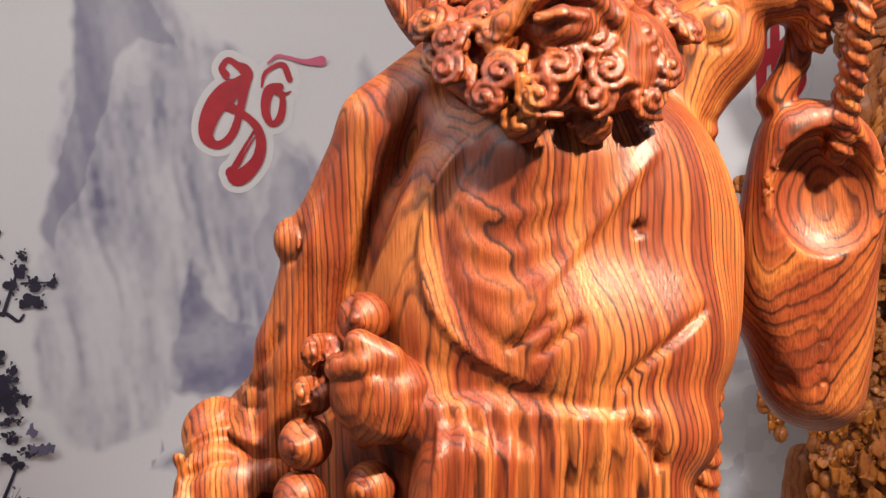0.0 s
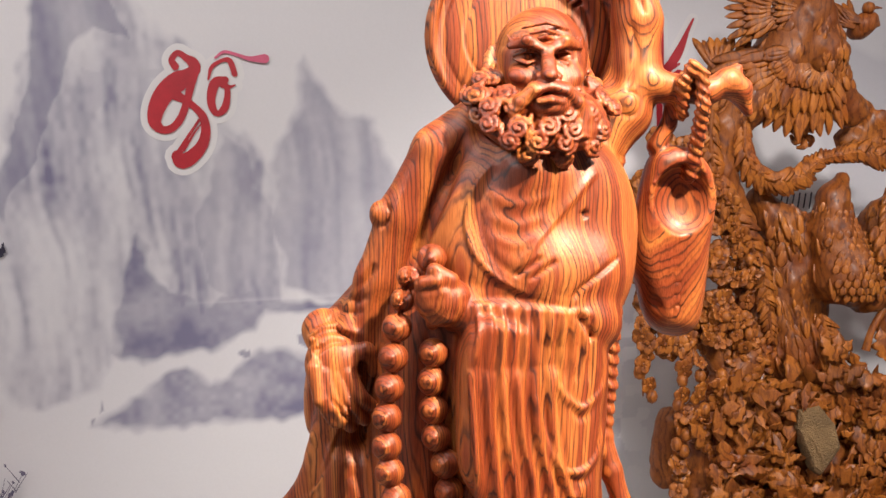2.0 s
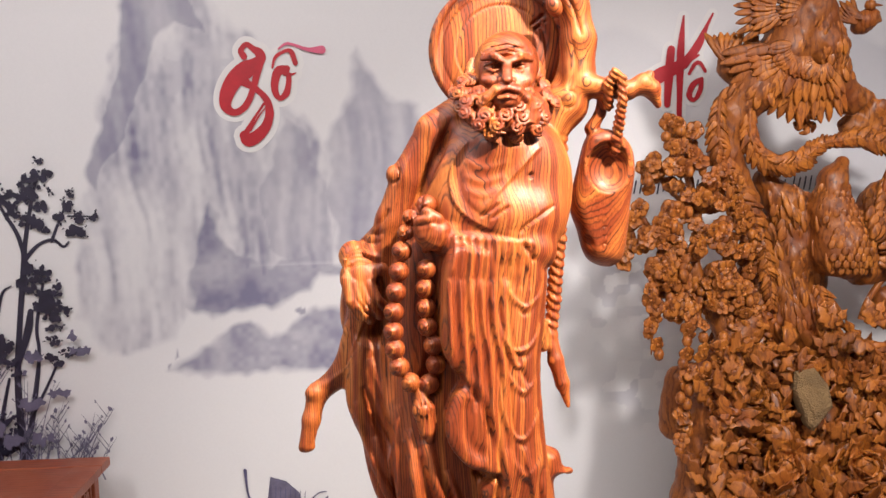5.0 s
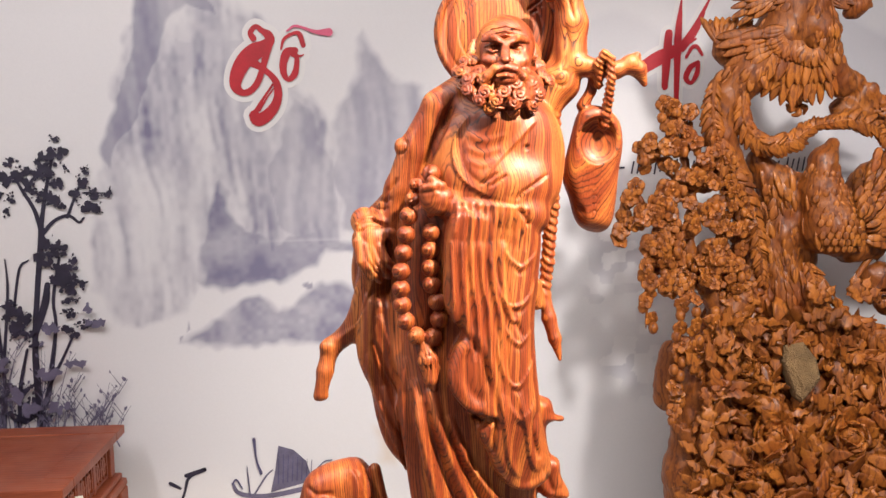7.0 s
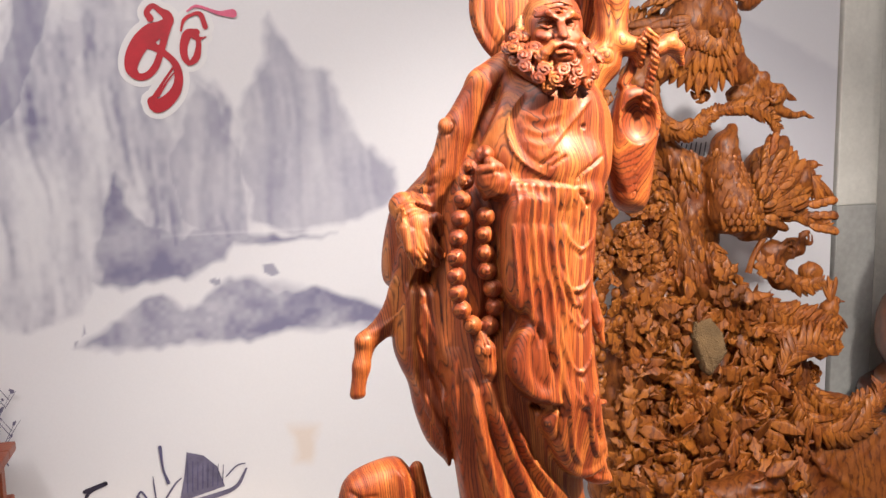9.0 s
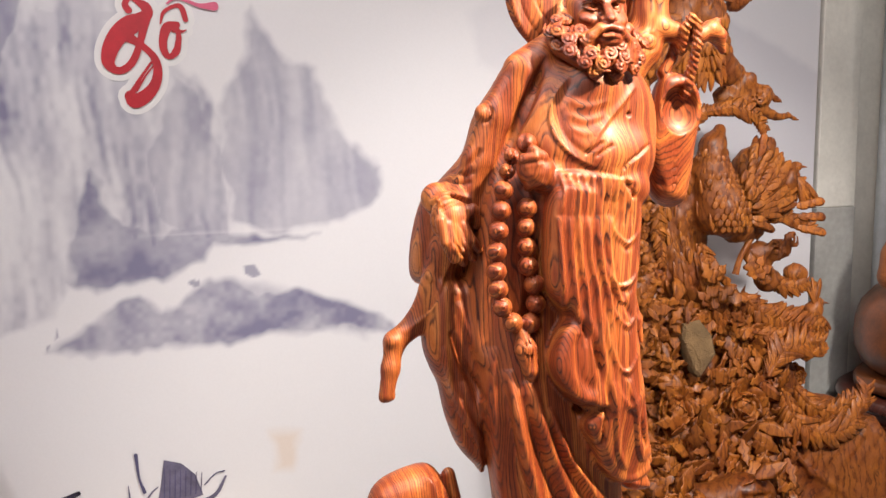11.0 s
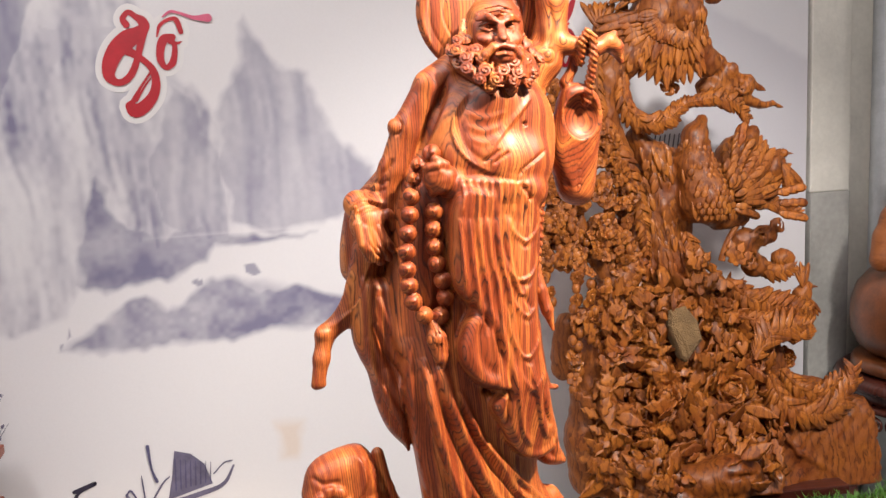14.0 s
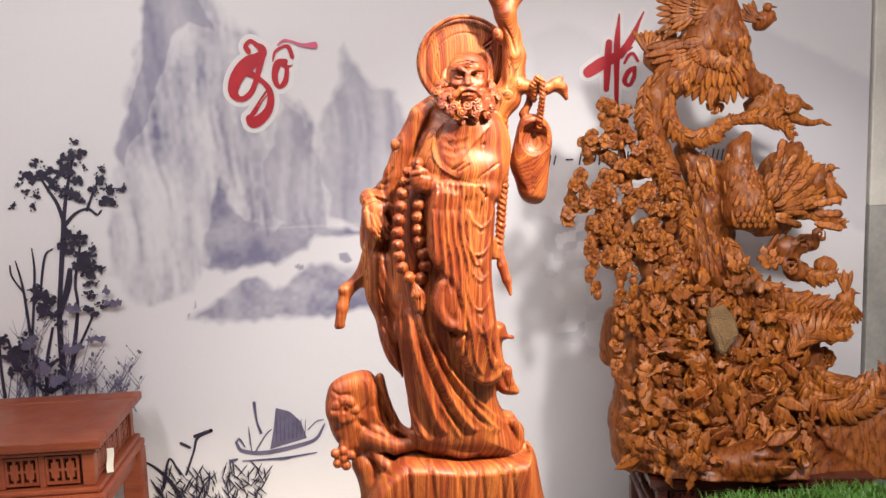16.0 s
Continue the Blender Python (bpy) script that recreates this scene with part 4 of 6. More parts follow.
    # flap of the cloak under the lowered arm
    out += [
        (((668, 502), (684, 545), (704, 584)), -7, 4.0, "even"),
        (((660, 520), (672, 560), (690, 604), (708, 640)), 5, 5.0, "left"),
        (((674, 470), (690, 505), (706, 545)), 4, 6.0, "even"),
        (((682, 560), (696, 590), (708, 618)), 4, 5.0, "even"),
        (((672, 590), (690, 628), (706, 650)), -3, 3.0, "even"),
    ]
    # collar, bare chest, and the cuts in the lapping cloth
    out += [
        (((788, 214), (774, 232), (766, 256), (770, 282), (786, 302), (812, 316)), 1.8, 2.0, "even"),
        (((795, 214), (782, 234), (775, 256), (779, 278), (792, 295), (812, 306)), -1.6, 3.6, "even"),
        (((784, 240), (804, 248), (832, 240)), 1.3, 4.0, "even"),
        (((782, 256), (803, 264), (828, 256)), 1.3, 4.0, "even"),
        (((784, 272), (803, 279), (822, 270)), 1.2, 3.6, "even"),
        (((868, 222), (848, 244), (826, 268), (804, 296)), 2.0, 5.0, "left"),
        (((800, 303), (812, 294), (822, 287)), -3.0, 1.9, "even"),
        (((812, 305), (824, 296), (833, 290)), -3.0, 1.9, "even"),
        (((884, 288), (868, 300), (852, 312), (846, 320)), -3.0, 2.0, "even"),
        (((856, 252), (857, 258)), -4.0, 2.2, "even"),
        (((760, 322), (790, 318), (820, 322), (850, 328)), -1.6, 3.0, "even"),
        (((848, 330), (856, 342), (862, 352)), -3.5, 2.6, "even"),
    ]
    # shoulder roll, upper sleeve and cuff of the lowered arm
    out += [
        (((766, 190), (756, 220), (742, 256), (724, 300), (712, 340)), -5.0, 4.0, "even"),
        (((752, 200), (740, 235), (722, 276), (708, 320)), 3.0, 7.0, "even"),
        (((696, 296), (682, 318), (676, 342)), -4.5, 3.4, "even"),
        (((688, 312), (670, 328), (654, 346)), 2.0, 3.0, "even"),
        (((642, 358), (656, 349), (672, 348), (686, 354)), 4.0, 3.0, "even"),
        (((646, 366), (660, 357), (674, 356)), -4.0, 2.6, "even"),
        (((662, 332), (674, 336), (686, 334)), -2.0, 2.0, "even"),
        (((668, 322), (680, 326), (690, 322)), -2.0, 2.0, "even"),
        (((640, 400), (640, 425), (648, 448)), 3.0, 3.4, "even"),
    ]
    # staff: long shallow twists in the grain
    out += [
        (((718, 236), (704, 280), (692, 330), (684, 380)), 1.6, 3.0, "even"),
        (((676, 400), (662, 440), (648, 480), (620, 506)), 2.0, 2.6, "even"),
        (((668, 430), (656, 462), (640, 490)), -2.0, 2.0, "even"),
        (((902, 100), (906, 130), (898, 160)), -1.8, 2.4, "even"),
        (((889, 40), (904, 66), (913, 96)), -3.0, 2.0, "even"),
    ]
    # creases of the crouching beast
    out += [
        (((640, 664), (652, 684), (652, 706), (640, 724)), 4, 5, "left"),
        (((660, 672), (672, 704), (690, 744), (716, 768)), -5, 5, "even"),
        (((586, 690), (600, 700), (622, 698)), -3, 3.5, "even"),
        (((632, 742), (652, 760), (690, 776)), -5, 5, "even"),
        (((660, 720), (668, 744), (690, 764)), 4, 6, "left"),
        (((650, 810), (672, 830), (700, 846)), -5, 4, "even"),
        (((586, 720), (588, 750), (600, 776)), 3, 4, "even"),
    ]
    # stump
    for a in (720, 762, 812, 850, 884, 904):
        out.append((((a, 822), (a + 4, 850), (a + 9, 900), (a + 10, 960)), -5, 4.0, "even"))
    return out


def carve_figure():
    c = Carving((-240, -650, -165), (250, 520, 160), 1.75)
    # torso and skirt
    inflate(c, ((792, 202), (770, 236), (742, 300), (716, 356), (705, 430), (703, 500), (706, 590), (716, 660), (727, 730), (730, 776), (760, 800), (830, 808), (912, 802), (916, 770), (898, 736), (878, 700), (876, 620), (870, 520), (870, 440), (872, 370), (886, 300), (890, 250), (878, 216), (850, 200)), ((200, -14), (300, -20), (420, -28), (520, -16), (600, -2), (700, 4), (806, -2)), 68, 54, 8)
    # robe between the staff and the chest
    inflate(c, ((788, 204), (752, 230), (722, 290), (700, 350), (690, 420), (690, 520), (704, 600), (732, 560), (742, 420), (764, 320), (794, 260)), -34, 46, 18, 10)
    # chest under the lapping cloth
    lump(c, 828, 268, 14, (74, 80, 36), 26)
    limb(c, [(790, 300, 24, 26), (826, 306, 34, 30), (860, 306, 36, 30)], 24)
    limb(c, [(826, 190, 22, 24), (822, 222, 22, 32)], 10)
    # upper arm and bent forearm
    inflate(c, ((846, 202), (872, 207), (890, 228), (897, 262), (893, 304), (880, 338), (864, 356), (846, 346), (846, 300), (840, 250)), ((200, 6), (280, 16), (350, 40)), 34, 30, 12)
    limb(c, [(862, 340, 50, 24), (828, 338, 52, 22), (794, 334, 46, 18), (764, 330, 42, 16)], 8)
    # the long hanging sleeve, swinging forward at its hem
    inflate(c, ((772, 330), (759, 352), (757, 400), (758, 446), (768, 468), (780, 485), (771, 504), (764, 530), (768, 554), (786, 577), (806, 590), (803, 608), (814, 630), (824, 652), (842, 671), (862, 678), (884, 668), (893, 650), (884, 610), (876, 560), (869, 480), (873, 420), (876, 366), (866, 344), (820, 336)), ((330, 40), (400, 46), (500, 60), (582, 72), (680, 60)), 32, 15, 4)
    # fins of cloth behind the sleeve
    inflate(c, ((862, 560), (880, 568), (893, 574), (898, 590), (906, 597), (894, 601), (888, 610), (893, 640), (905, 650), (908, 670), (919, 694), (900, 699), (880, 690), (866, 650)), 8, 22, 12, 6)
    lump(c, 905, 597, 8, (6, 4, 5), 3)
    # scalloped hem that rolls over the stump
    for line in (((729, 768), (742, 784), (758, 789), (768, 780), (771, 768), (778, 764), (784, 771), (779, 780)), ((782, 776), (794, 792), (814, 803), (836, 800), (848, 786), (846, 770), (854, 764), (862, 772)), ((862, 776), (876, 792), (894, 800), (912, 794), (920, 776), (914, 758), (906, 746))):
        limb(c, [(a, b, 50 - 0.0018 * (a - 806) ** 2, 6.0) for a, b in glide(line, 3)], 7)
    for a, b, d in ((776, 772, 58), (853, 772, 55)):
        lump(c, a, b, d, (5, 5, 9), 2, 0, True)
    limb(c, [(898, 740, 2, 14), (912, 762, 2, 14), (918, 790, 4, 13)], 8)
    # cloak flap under the lowered arm
    inflate(c, ((652, 440), (646, 480), (647, 520), (656, 546), (666, 566), (674, 600), (688, 634), (708, 656), (716, 660), (718, 600), (712, 520), (706, 450)), ((450, -62), (560, -54), (660, -36)), 48, 24, 8)
    # shoulder, upper sleeve and forearm of the lowered arm
    inflate(c, ((790, 172), (762, 175), (738, 190), (719, 222), (701, 252), (692, 288), (678, 330), (664, 376), (660, 430), (684, 450), (704, 404), (720, 344), (740, 292), (762, 248), (790, 224)), ((170, -34), (260, -56), (340, -66), (390, -84), (450, -96)), 53, 32, 8)
    inflate(c, ((698, 292), (684, 308), (664, 330), (645, 350), (638, 378), (634, 412), (636, 440), (648, 452), (672, 448), (690, 410), (700, 350), (708, 310)), ((300, -58), (345, -66), (375, -84), (450, -96)), 47, 26, 5)
    limb(c, [(668, 376, -60, 26), (672, 440, -62, 26)], 8)
    # staff: from the foot through the lowered hand and over the shoulder to the forked top
    limb(c, [(601, 574, -42, 9), (606, 545, -46, 10), (612, 515, -54, 12), (640, 492, -54, 14), (656, 455, -48, 16), (668, 410, -36, 18), (684, 360, -26, 18), (698, 310, -22, 18), (716, 260, -20, 19), (744, 205, -14, 18), (776, 176, -14, 14)], 7)
    lump(c, 608, 514, -46, (10, 9, 8), 3)
    limb(c, [(597, 578, -41, 5), (606, 576, -41, 5)], 3)
    lump(c, 699, 257, -18, (8, 11, 11), 2)
    c.ring(on(699, 257, -9), (-0.4, 0, 1), 9.5, 1.5, 1.2, True)
    limb(c, [(876, 204, -12, 22), (896, 174, -14, 25), (908, 140, -14, 21), (910, 100, -14, 20), (904, 62, -14, 17), (894, 26, -8, 18), (882, -6, -8, 17), (868, -40, -8, 13)], 6)
    limb(c, [(896, 22, -8, 14), (914, -6, -8, 11), (940, -24, -8, 9)], 6)
    lump(c, 899, 168, 7, (8, 10, 7), 2)
    c.ring(on(899, 168, 11), (0.1, 0, 1), 10, 1.5, 1.2, True)
    lump(c, 881, 62, 2, (9, 13, 9), 3, 20)
    lump(c, 878, 130, -2, (12, 26, 10), 8, 20, True)
    limb(c, [(918, 152, -2, 15), (944, 156, 0, 11), (966, 158, 2, 10), (984, 150, 2, 11), (994, 156, 2, 10), (1002, 174, 2, 4)], 5)
    limb(c, [(982, 150, 2, 8), (992, 139, 2, 5)], 4)
    limb(c, [(940, 160, -2, 7), (936, 184, -6, 6), (926, 202, -8, 8)], 4)
    # rope loop and hanging slipper
    limb(c, [(945, 176, 4, 5.5), (944, 150, 14, 5.5), (951, 138, 18, 5.5), (959, 146, 18, 5.5), (960, 170, 18, 5.5), (957, 196, 10, 6), (953, 222, 2, 6.5)], 2, False, 0.75)
    inflate(c, ((936, 202), (920, 212), (911, 245), (903, 290), (912, 318), (920, 344), (932, 357), (952, 361), (966, 350), (971, 320), (973, 285), (977, 250), (972, 222), (956, 206)), ((205, -10), (272, -13), (356, -22)), 21, 17, 4)
    lump(c, 946, 246, 9, (25.5, 30.5, 15), 1.5, 6, True)
    ring = [(946 + 26.5 * math.cos(t), 246 + 32 * math.sin(t), 4, 2.2) for t in (radians(12 * n) for n in range(31))]
    limb(c, ring, 1.5, False, 2.2)
    limb(c, [(954, 214, 4, 6), (953, 226, 1, 6.5)], 2, False, 0.75)
    lump(c, 924, 338, 2, (9, 14, 6), 2, 24, True)
    for n in range(6):
        c.ring(on(942 + 0.3 * n, 288 + 10 * n, 7.5 - 1.3 * n), (0, 0, 1), 3.8, 0.9, 0.8, True)
    # corded strap at the back with its tassel
    limb(c, [(888, 205, -6, 10), (892, 260, -10, 9), (890, 330, -12, 9), (886, 400, -12, 8), (883, 445, -10, 7)], 4, False, 0.55)
    limb(c, [(883, 440, -10, 7), (889, 470, -4, 9), (897, 496, 2, 8), (904, 522, 8, 2.5)], 4)
    limb(c, [(868, 430, 0, 12), (874, 452, 0, 8)], 6)
    # hat disc behind the head, its grooves and stitches
    lump(c, 822, 110, -52, (86, 84, 15), 4)
    c.ring(on(822, 110, -44), (0, -0.1, 1), 79, 3.5, 3)
    c.ring(on(822, 110, -43), (0, 0, 1), 70, 1.9, 1.0, True)
    c.ring(on(822, 110, -40), (0, 0, 1), 52, 1.6, 1.0, True)
    for deg in (150, 158, 196, 204, 100, 40, 32):
        t = radians(deg)
        a, b = 822 + 62 * math.cos(t), 110 - 62 * math.sin(t)
        limb(c, [(a, b, -41.5, 2.0), (a - 18 * math.cos(t), b + 18 * math.sin(t), -39, 2.0)], 1.0, True)
    # core of the head and neck
    lump(c, 829, 124, -6, (30, 31, 30), 5)
    lump(c, 827, 176, 24, (40, 24, 19), 6)
    limb(c, [(772, 204, -8, 20), (800, 214, 2, 24)], 8)
    # hollow behind the beads
    limb(c, [(a, b, 50, 13) for a, b in ((716, 322), (708, 366), (703, 412), (704, 450), (722, 492), (745, 494), (748, 470), (741, 428), (739, 385), (741, 350))], 4, True)
    # the crouching beast at the foot, a plain rounded shape
    inflate(c, ((576, 712), (584, 682), (606, 665), (646, 655), (666, 670), (681, 700), (692, 736), (716, 764), (742, 776), (740, 800), (700, 812), (660, 806), (620, 800), (590, 770)), -36, 36, 30, 8)
    lump(c, 652, 692, -10, (16, 26, 12), 6, 20)
    limb(c, [(672, 668, -22, 8), (684, 712, -16, 7), (704, 756, -8, 8), (730, 772, 4, 9)], 6)
    lump(c, 606, 727, -14, (30, 30, 20), 6)
    for n in range(7):
        t = radians(51 * n)
        lump(c, 610 + 17 * math.cos(t), 726 - 17 * math.sin(t), 2, (9.5, 8, 6), 2.0, -51 * n)
    lump(c, 611, 727, 6, (4.5, 5, 6), 1.5, 0, True)
    limb(c, [(650, 712, -8, 6), (640, 740, -4, 8), (624, 760, -4, 7)], 4)
    limb(c, [(628, 752, -10, 15), (614, 786, -10, 12), (606, 808, -8, 14)], 5)
    for a, b in ((594, 803), (608, 798), (622, 806), (598, 820), (613, 824), (608, 811)):
        lump(c, a, b, 0, (9, 9, 9), 2)
    limb(c, [(660, 772, -8, 24), (700, 790, 18, 14), (735, 786, 26, 11)], 6)
    limb(c, [(664, 800, 0, 10), (684, 824, 18, 13), (704, 842, 28, 9)], 5)
    limb(c, [(650, 820, -20, 28), (668, 850, -20, 32), (676, 900, -24, 38), (680, 960, -10, 44)], 8)
    # stump
    inflate(c, ((694, 816), (730, 799), (830, 803), (922, 793), (932, 782), (946, 800), (956, 850), (964, 900), (974, 970), (978, 1062), (640, 1062), (642, 960), (650, 890), (664, 850)), ((800, 10), (900, 4), (1060, 0)), 78, 26, 3)
    limb(c, [(926, 792, 16, 9), (940, 850, 20, 12), (958, 910, 10, 14)], 6)
    return c


def carve_fists():
    """Both hands and the string of beads, on a finer grid."""
    c = Carving((-165, -130, -90), (0, 175, 110), 1.35)
    # lowered hand
    back = -9
    limb(c, [(654, 352, -40, 18), (661, 366, -26, 17)], 6)
    lump(c, 663, 377, back, (23, 25, 15), 5, 20)
    for knuckle, bend, tip in (((648, 378), (653, 402), (664, 420)), ((656, 382), (663, 408), (676, 424)), ((665, 384), (675, 409), (687, 419)), ((673, 382), (684, 401), (693, 409))):
        limb(c, [(*knuckle, 10 + back, 6.8), (*bend, 17 + back, 6.2), (*tip, 13 + back, 5.4)], 1.0)
        limb(c, [(knuckle[0] - 2, knuckle[1] - 22, 4 + back, 2), (*knuckle, 11 + back, 2.2)], 3)
    for a, b in ((660, 398), (669, 401), (679, 400)):
        limb(c, [(a - 5, b - 14, 20 + back, 1.8), (a, b, 23 + back, 2.0), (a + 12, b + 18, 19 + back, 1.8)], 1.0, True)
    limb(c, [(670, 366, -12, 8.5), (688, 366, -6, 7), (695, 382, -8, 5.8)], 3)
    lump(c, 685, 379, -4, (5, 6, 8), 2, 0, True)
    # raised fist
    lump(c, 748, 322, 44, (22, 19, 16), 5, -12)
    for n in range(4):
        limb(c, [(742 + 3 * n, 306 + 9 * n, 54, 5.6), (731 + 3 * n, 308 + 9 * n, 48, 5.6), (730 + 3 * n, 313 + 9 * n, 40, 5)], 2)
    limb(c, [(752, 306, 50, 7), (740, 298, 50, 6)], 3)
    # prayer beads, each with its small nipple, and their tassel
    left = [(739, 290, 62), (722, 305, 60), (716, 322, 60), (712, 343, 60), (709, 366, 60), (706, 389, 60), (704, 412, 60), (704, 434, 60), (706, 454, 60), (711, 474, 60), (724, 492, 60)]
    right = [(745, 493, 61), (752, 471, 60), (749, 449, 61), (742, 428, 61), (740, 407, 61), (739, 385, 61), (740, 363, 62)]
    for n, (a, b, d) in enumerate(left + right):
        d -= 32 - 0.09 * (b - 290)
        r = 11.2 if n not in (1, 2) else 9.0
        lump(c, a, b, d, (r, r, r), 1)
        c.ring(on(a - 2, b - 1, d + r - 1.2), (-0.15, 0.1, 1), 4.6, 0.9, 1)
        lump(c, a - 2, b - 1, d + r - 0.5, (2.8, 2.8, 2.2), 1.5)
    limb(c, [(736, 506, 48, 8), (739, 522, 52, 12), (744, 546, 56, 9), (750, 562, 54, 3)], 3)
    for n in range(4):
        limb(c, [(730 + 5 * n, 510, 59, 1.3), (734 + 5 * n, 544, 66, 1.3)], 1, True)
    return c


def curl(c, a, b, d, big, normal, rng):
    """One snail-like lock of hair."""
    n = np.array(normal) / np.linalg.norm(normal)
    e = np.cross(n, (0.2, 1.0, 0.1))
    e /= np.linalg.norm(e)
    f = np.cross(n, e)
    o, turn, hand = np.array(on(a, b, d)), rng.uniform(0, 6.3), rng.choice((-1, 1))
    c.ball(o - 4 * n, (big * 0.95, big * 0.95, 6), 2)
    pts = []
    for k in range(19):
        q = k / 18
        t, r = turn + hand * 11.5 * q, big * (1 - q) ** 0.85 + 0.5
        pts.append((*(o + (e * math.cos(t) + f * math.sin(t)) * r + n * (3.6 * q - 0.5)), 2.1 - 0.7 * q))
    c.chain([(*(np.array(pts[0][:3]) - 0.9 * big * (f if hand > 0 else e) - 3 * n), 1.6)] + pts, 0.9)


def carve_head():
    """Face, hair and beard, on a finer grid."""
    c = Carving((-35, 205, 15), (115, 375, 150), 1.15)
    # head: skull, brow, nose, cheeks
    lump(c, 829, 122, 34, (36, 37, 36), 5)
    lump(c, 829, 142, 42, (30, 30, 26), 6)
    lump(c, 793, 130, 26, (8, 15, 8), 3)
    lump(c, 864, 128, 20, (7, 14, 8), 3)
    for s in (-1, 1):
        lump(c, 829 + 17 * s, 126, 71, (11, 7, 9), 3, 0, True)
        lump(c, 829 + 16 * s, 126, 61, (7.5, 4.6, 5.5), 1.2)
        limb(c, [(829 + 6 * s, 122, 68, 1.5), (829 + 16 * s, 120.5, 69, 1.7), (829 + 26 * s, 125, 61, 1.4)], 1.2)
        limb(c, [(829 + 7 * s, 129, 66, 1.3), (829 + 16 * s, 132, 67, 1.6), (829 + 26 * s, 128, 60, 1.3)], 1.5)
        limb(c, [(829 + 3 * s, 119, 74, 4.0), (829 + 15 * s, 113, 73, 4.6), (829 + 28 * s, 116, 63, 3.4)], 2)
        for n in range(7):
            limb(c, [(829 + (6 + 3.4 * n) * s, 118 - 0.5 * n, 77 - 1.8 * n, 1.1), (829 + (9 + 3.6 * n) * s, 110 - 0.4 * n, 74 - 2 * n, 0.9)], 0.8)
        lump(c, 829 + 19 * s, 142, 57, (11, 8, 8), 5)
        limb(c, [(829 + 9 * s, 140, 70, 1.4), (829 + 14 * s, 150, 68, 1.2)], 1.5, True)
        lump(c, 829 + 6 * s, 144, 73, (4.6, 4, 4.6), 1.5)
        lump(c, 829 + 5 * s, 147.5, 78, (2.0, 1.6, 2.6), 0.8, 0, True)
        limb(c, [(829 + 2 * s, 152, 75, 4.6), (829 + 12 * s, 155, 73, 5.4), (829 + 22 * s, 165, 66, 5.4), (829 + 28 * s, 176, 60, 4)], 2.5)
    limb(c, [(829, 119, 71, 4.4), (829, 132, 77, 5), (829, 142, 80, 6)], 2.5)
    for b in (100, 106, 111):
        limb(c, [(810, b + 2, 66, 1.1), (829, b - 2, 71, 1.3), (848, b + 2, 64, 1.1)], 1.5)
    lump(c, 829, 168, 64, (15, 10, 11), 4)
    limb(c, [(819, 161.5, 76, 1.8), (829, 159, 79, 1.8), (839, 161.5, 76, 1.8)], 1.2, True)
    limb(c, [(820, 166, 74, 2.6), (829, 164, 77, 3), (838, 166, 74, 2.6)], 2)
    # beard and side hair made of scrolls
    lump(c, 827, 180, 38, (48, 30, 25), 8)
    lump(c, 786, 168, 20, (18, 24, 18), 8)
    lump(c, 868, 170, 20, (15, 24, 18), 8)
    rng = random.Random(5)
    for a, b, d, big in scroll_places(rng):
        curl(c, a, b, d, big, ((a - 827) / 62.0, (176 - b) / 60.0, 0.9), rng)
    for a, b, d, big in ((778, 144, 34, 7.5), (770, 159, 32, 8), (785, 160, 40, 7.5), (789, 143, 38, 6.5), (775, 176, 34, 8), (788, 176, 42, 8), (873, 148, 28, 7), (876, 164, 30, 7.5), (874, 181, 34, 7.5)):
        curl(c, a, b, d, big, ((a - 827) / 90.0, 0.0, 0.9), rng)
    for n in range(9):
        for s in (-1, 1):
            limb(c, [(829 + s * (4 + 1.5 * n), 152 + 0.9 * n, 77 - 1.4 * n, 1.2), (829 + s * (10 + 2.6 * n), 158 + 2.2 * n, 76 - 1.8 * n, 1.1)], 0.8)
    for n in range(12):
        b = 112 + 4.2 * n
        limb(c, [(798 - 0.3 * n, b, 30, 2.0), (788 - 0.9 * n, b + 4, 32, 2.0), (784 - 0.8 * n, b + 11, 30, 1.8)], 1.2)
    return c


def scroll_places(rng):
    """Where the curls of the beard sit: rows that follow the jaw, fuller towards the tip."""
    out = []
    for row, (b, half, count) in enumerate(((157, 50, 6), (171, 51, 6), (186, 45, 5), (200, 33, 4), (211, 14, 2))):
        for n in range(count):
            s = -1 + 2 * n / (count - 1) + (0.12 if row % 2 else -0.05)
            if row == 0 and abs(s) < 0.55:
                continue
            if row == 1 and abs(s) < 0.2:
                continue
            a, b2 = 827 + half * s + rng.uniform(-2, 2), b + rng.uniform(-3, 3)
            q = max(0.04, 1 - ((a - 827) / 56.0) ** 2 - ((b2 - 178) / 40.0) ** 2)
            out.append((a, b2, 38 + 28 * math.sqrt(q), rng.uniform(7.6, 9.0)))
    return out


def joined(carvings):
    verts, quads, count = [], [], 0
    for c, tilt in carvings:
        v, q = c.skin()
        if tilt:
            # the face leans back from the chin
            b = 441 - v[:, 1] / (1 - v[:, 2] / 1532.0)
            v[:, 2] += np.clip(-22 + 0.45 * (b - 146), -36, 8)
        verts.append(v)
        quads.append(q + count)
        count += len(v)
    return np.concatenate(verts), np.concatenate(quads)


statue_verts, statue_quads = joined(((carve_figure(), False), (carve_fists(), False), (carve_head(), True)))
statue_verts = relief(statue_verts, statue_quads, robe_lines())
figure = new("wooden_statue", quad_mesh("wooden_statue", statue_verts, statue_quads, ROSEWOOD))
figure.matrix_world = SHEET @ Matrix.Scale(MM, 4)
tagged(figure, "polished striped rosewood statue of a robed elder with prayer beads", "statue")

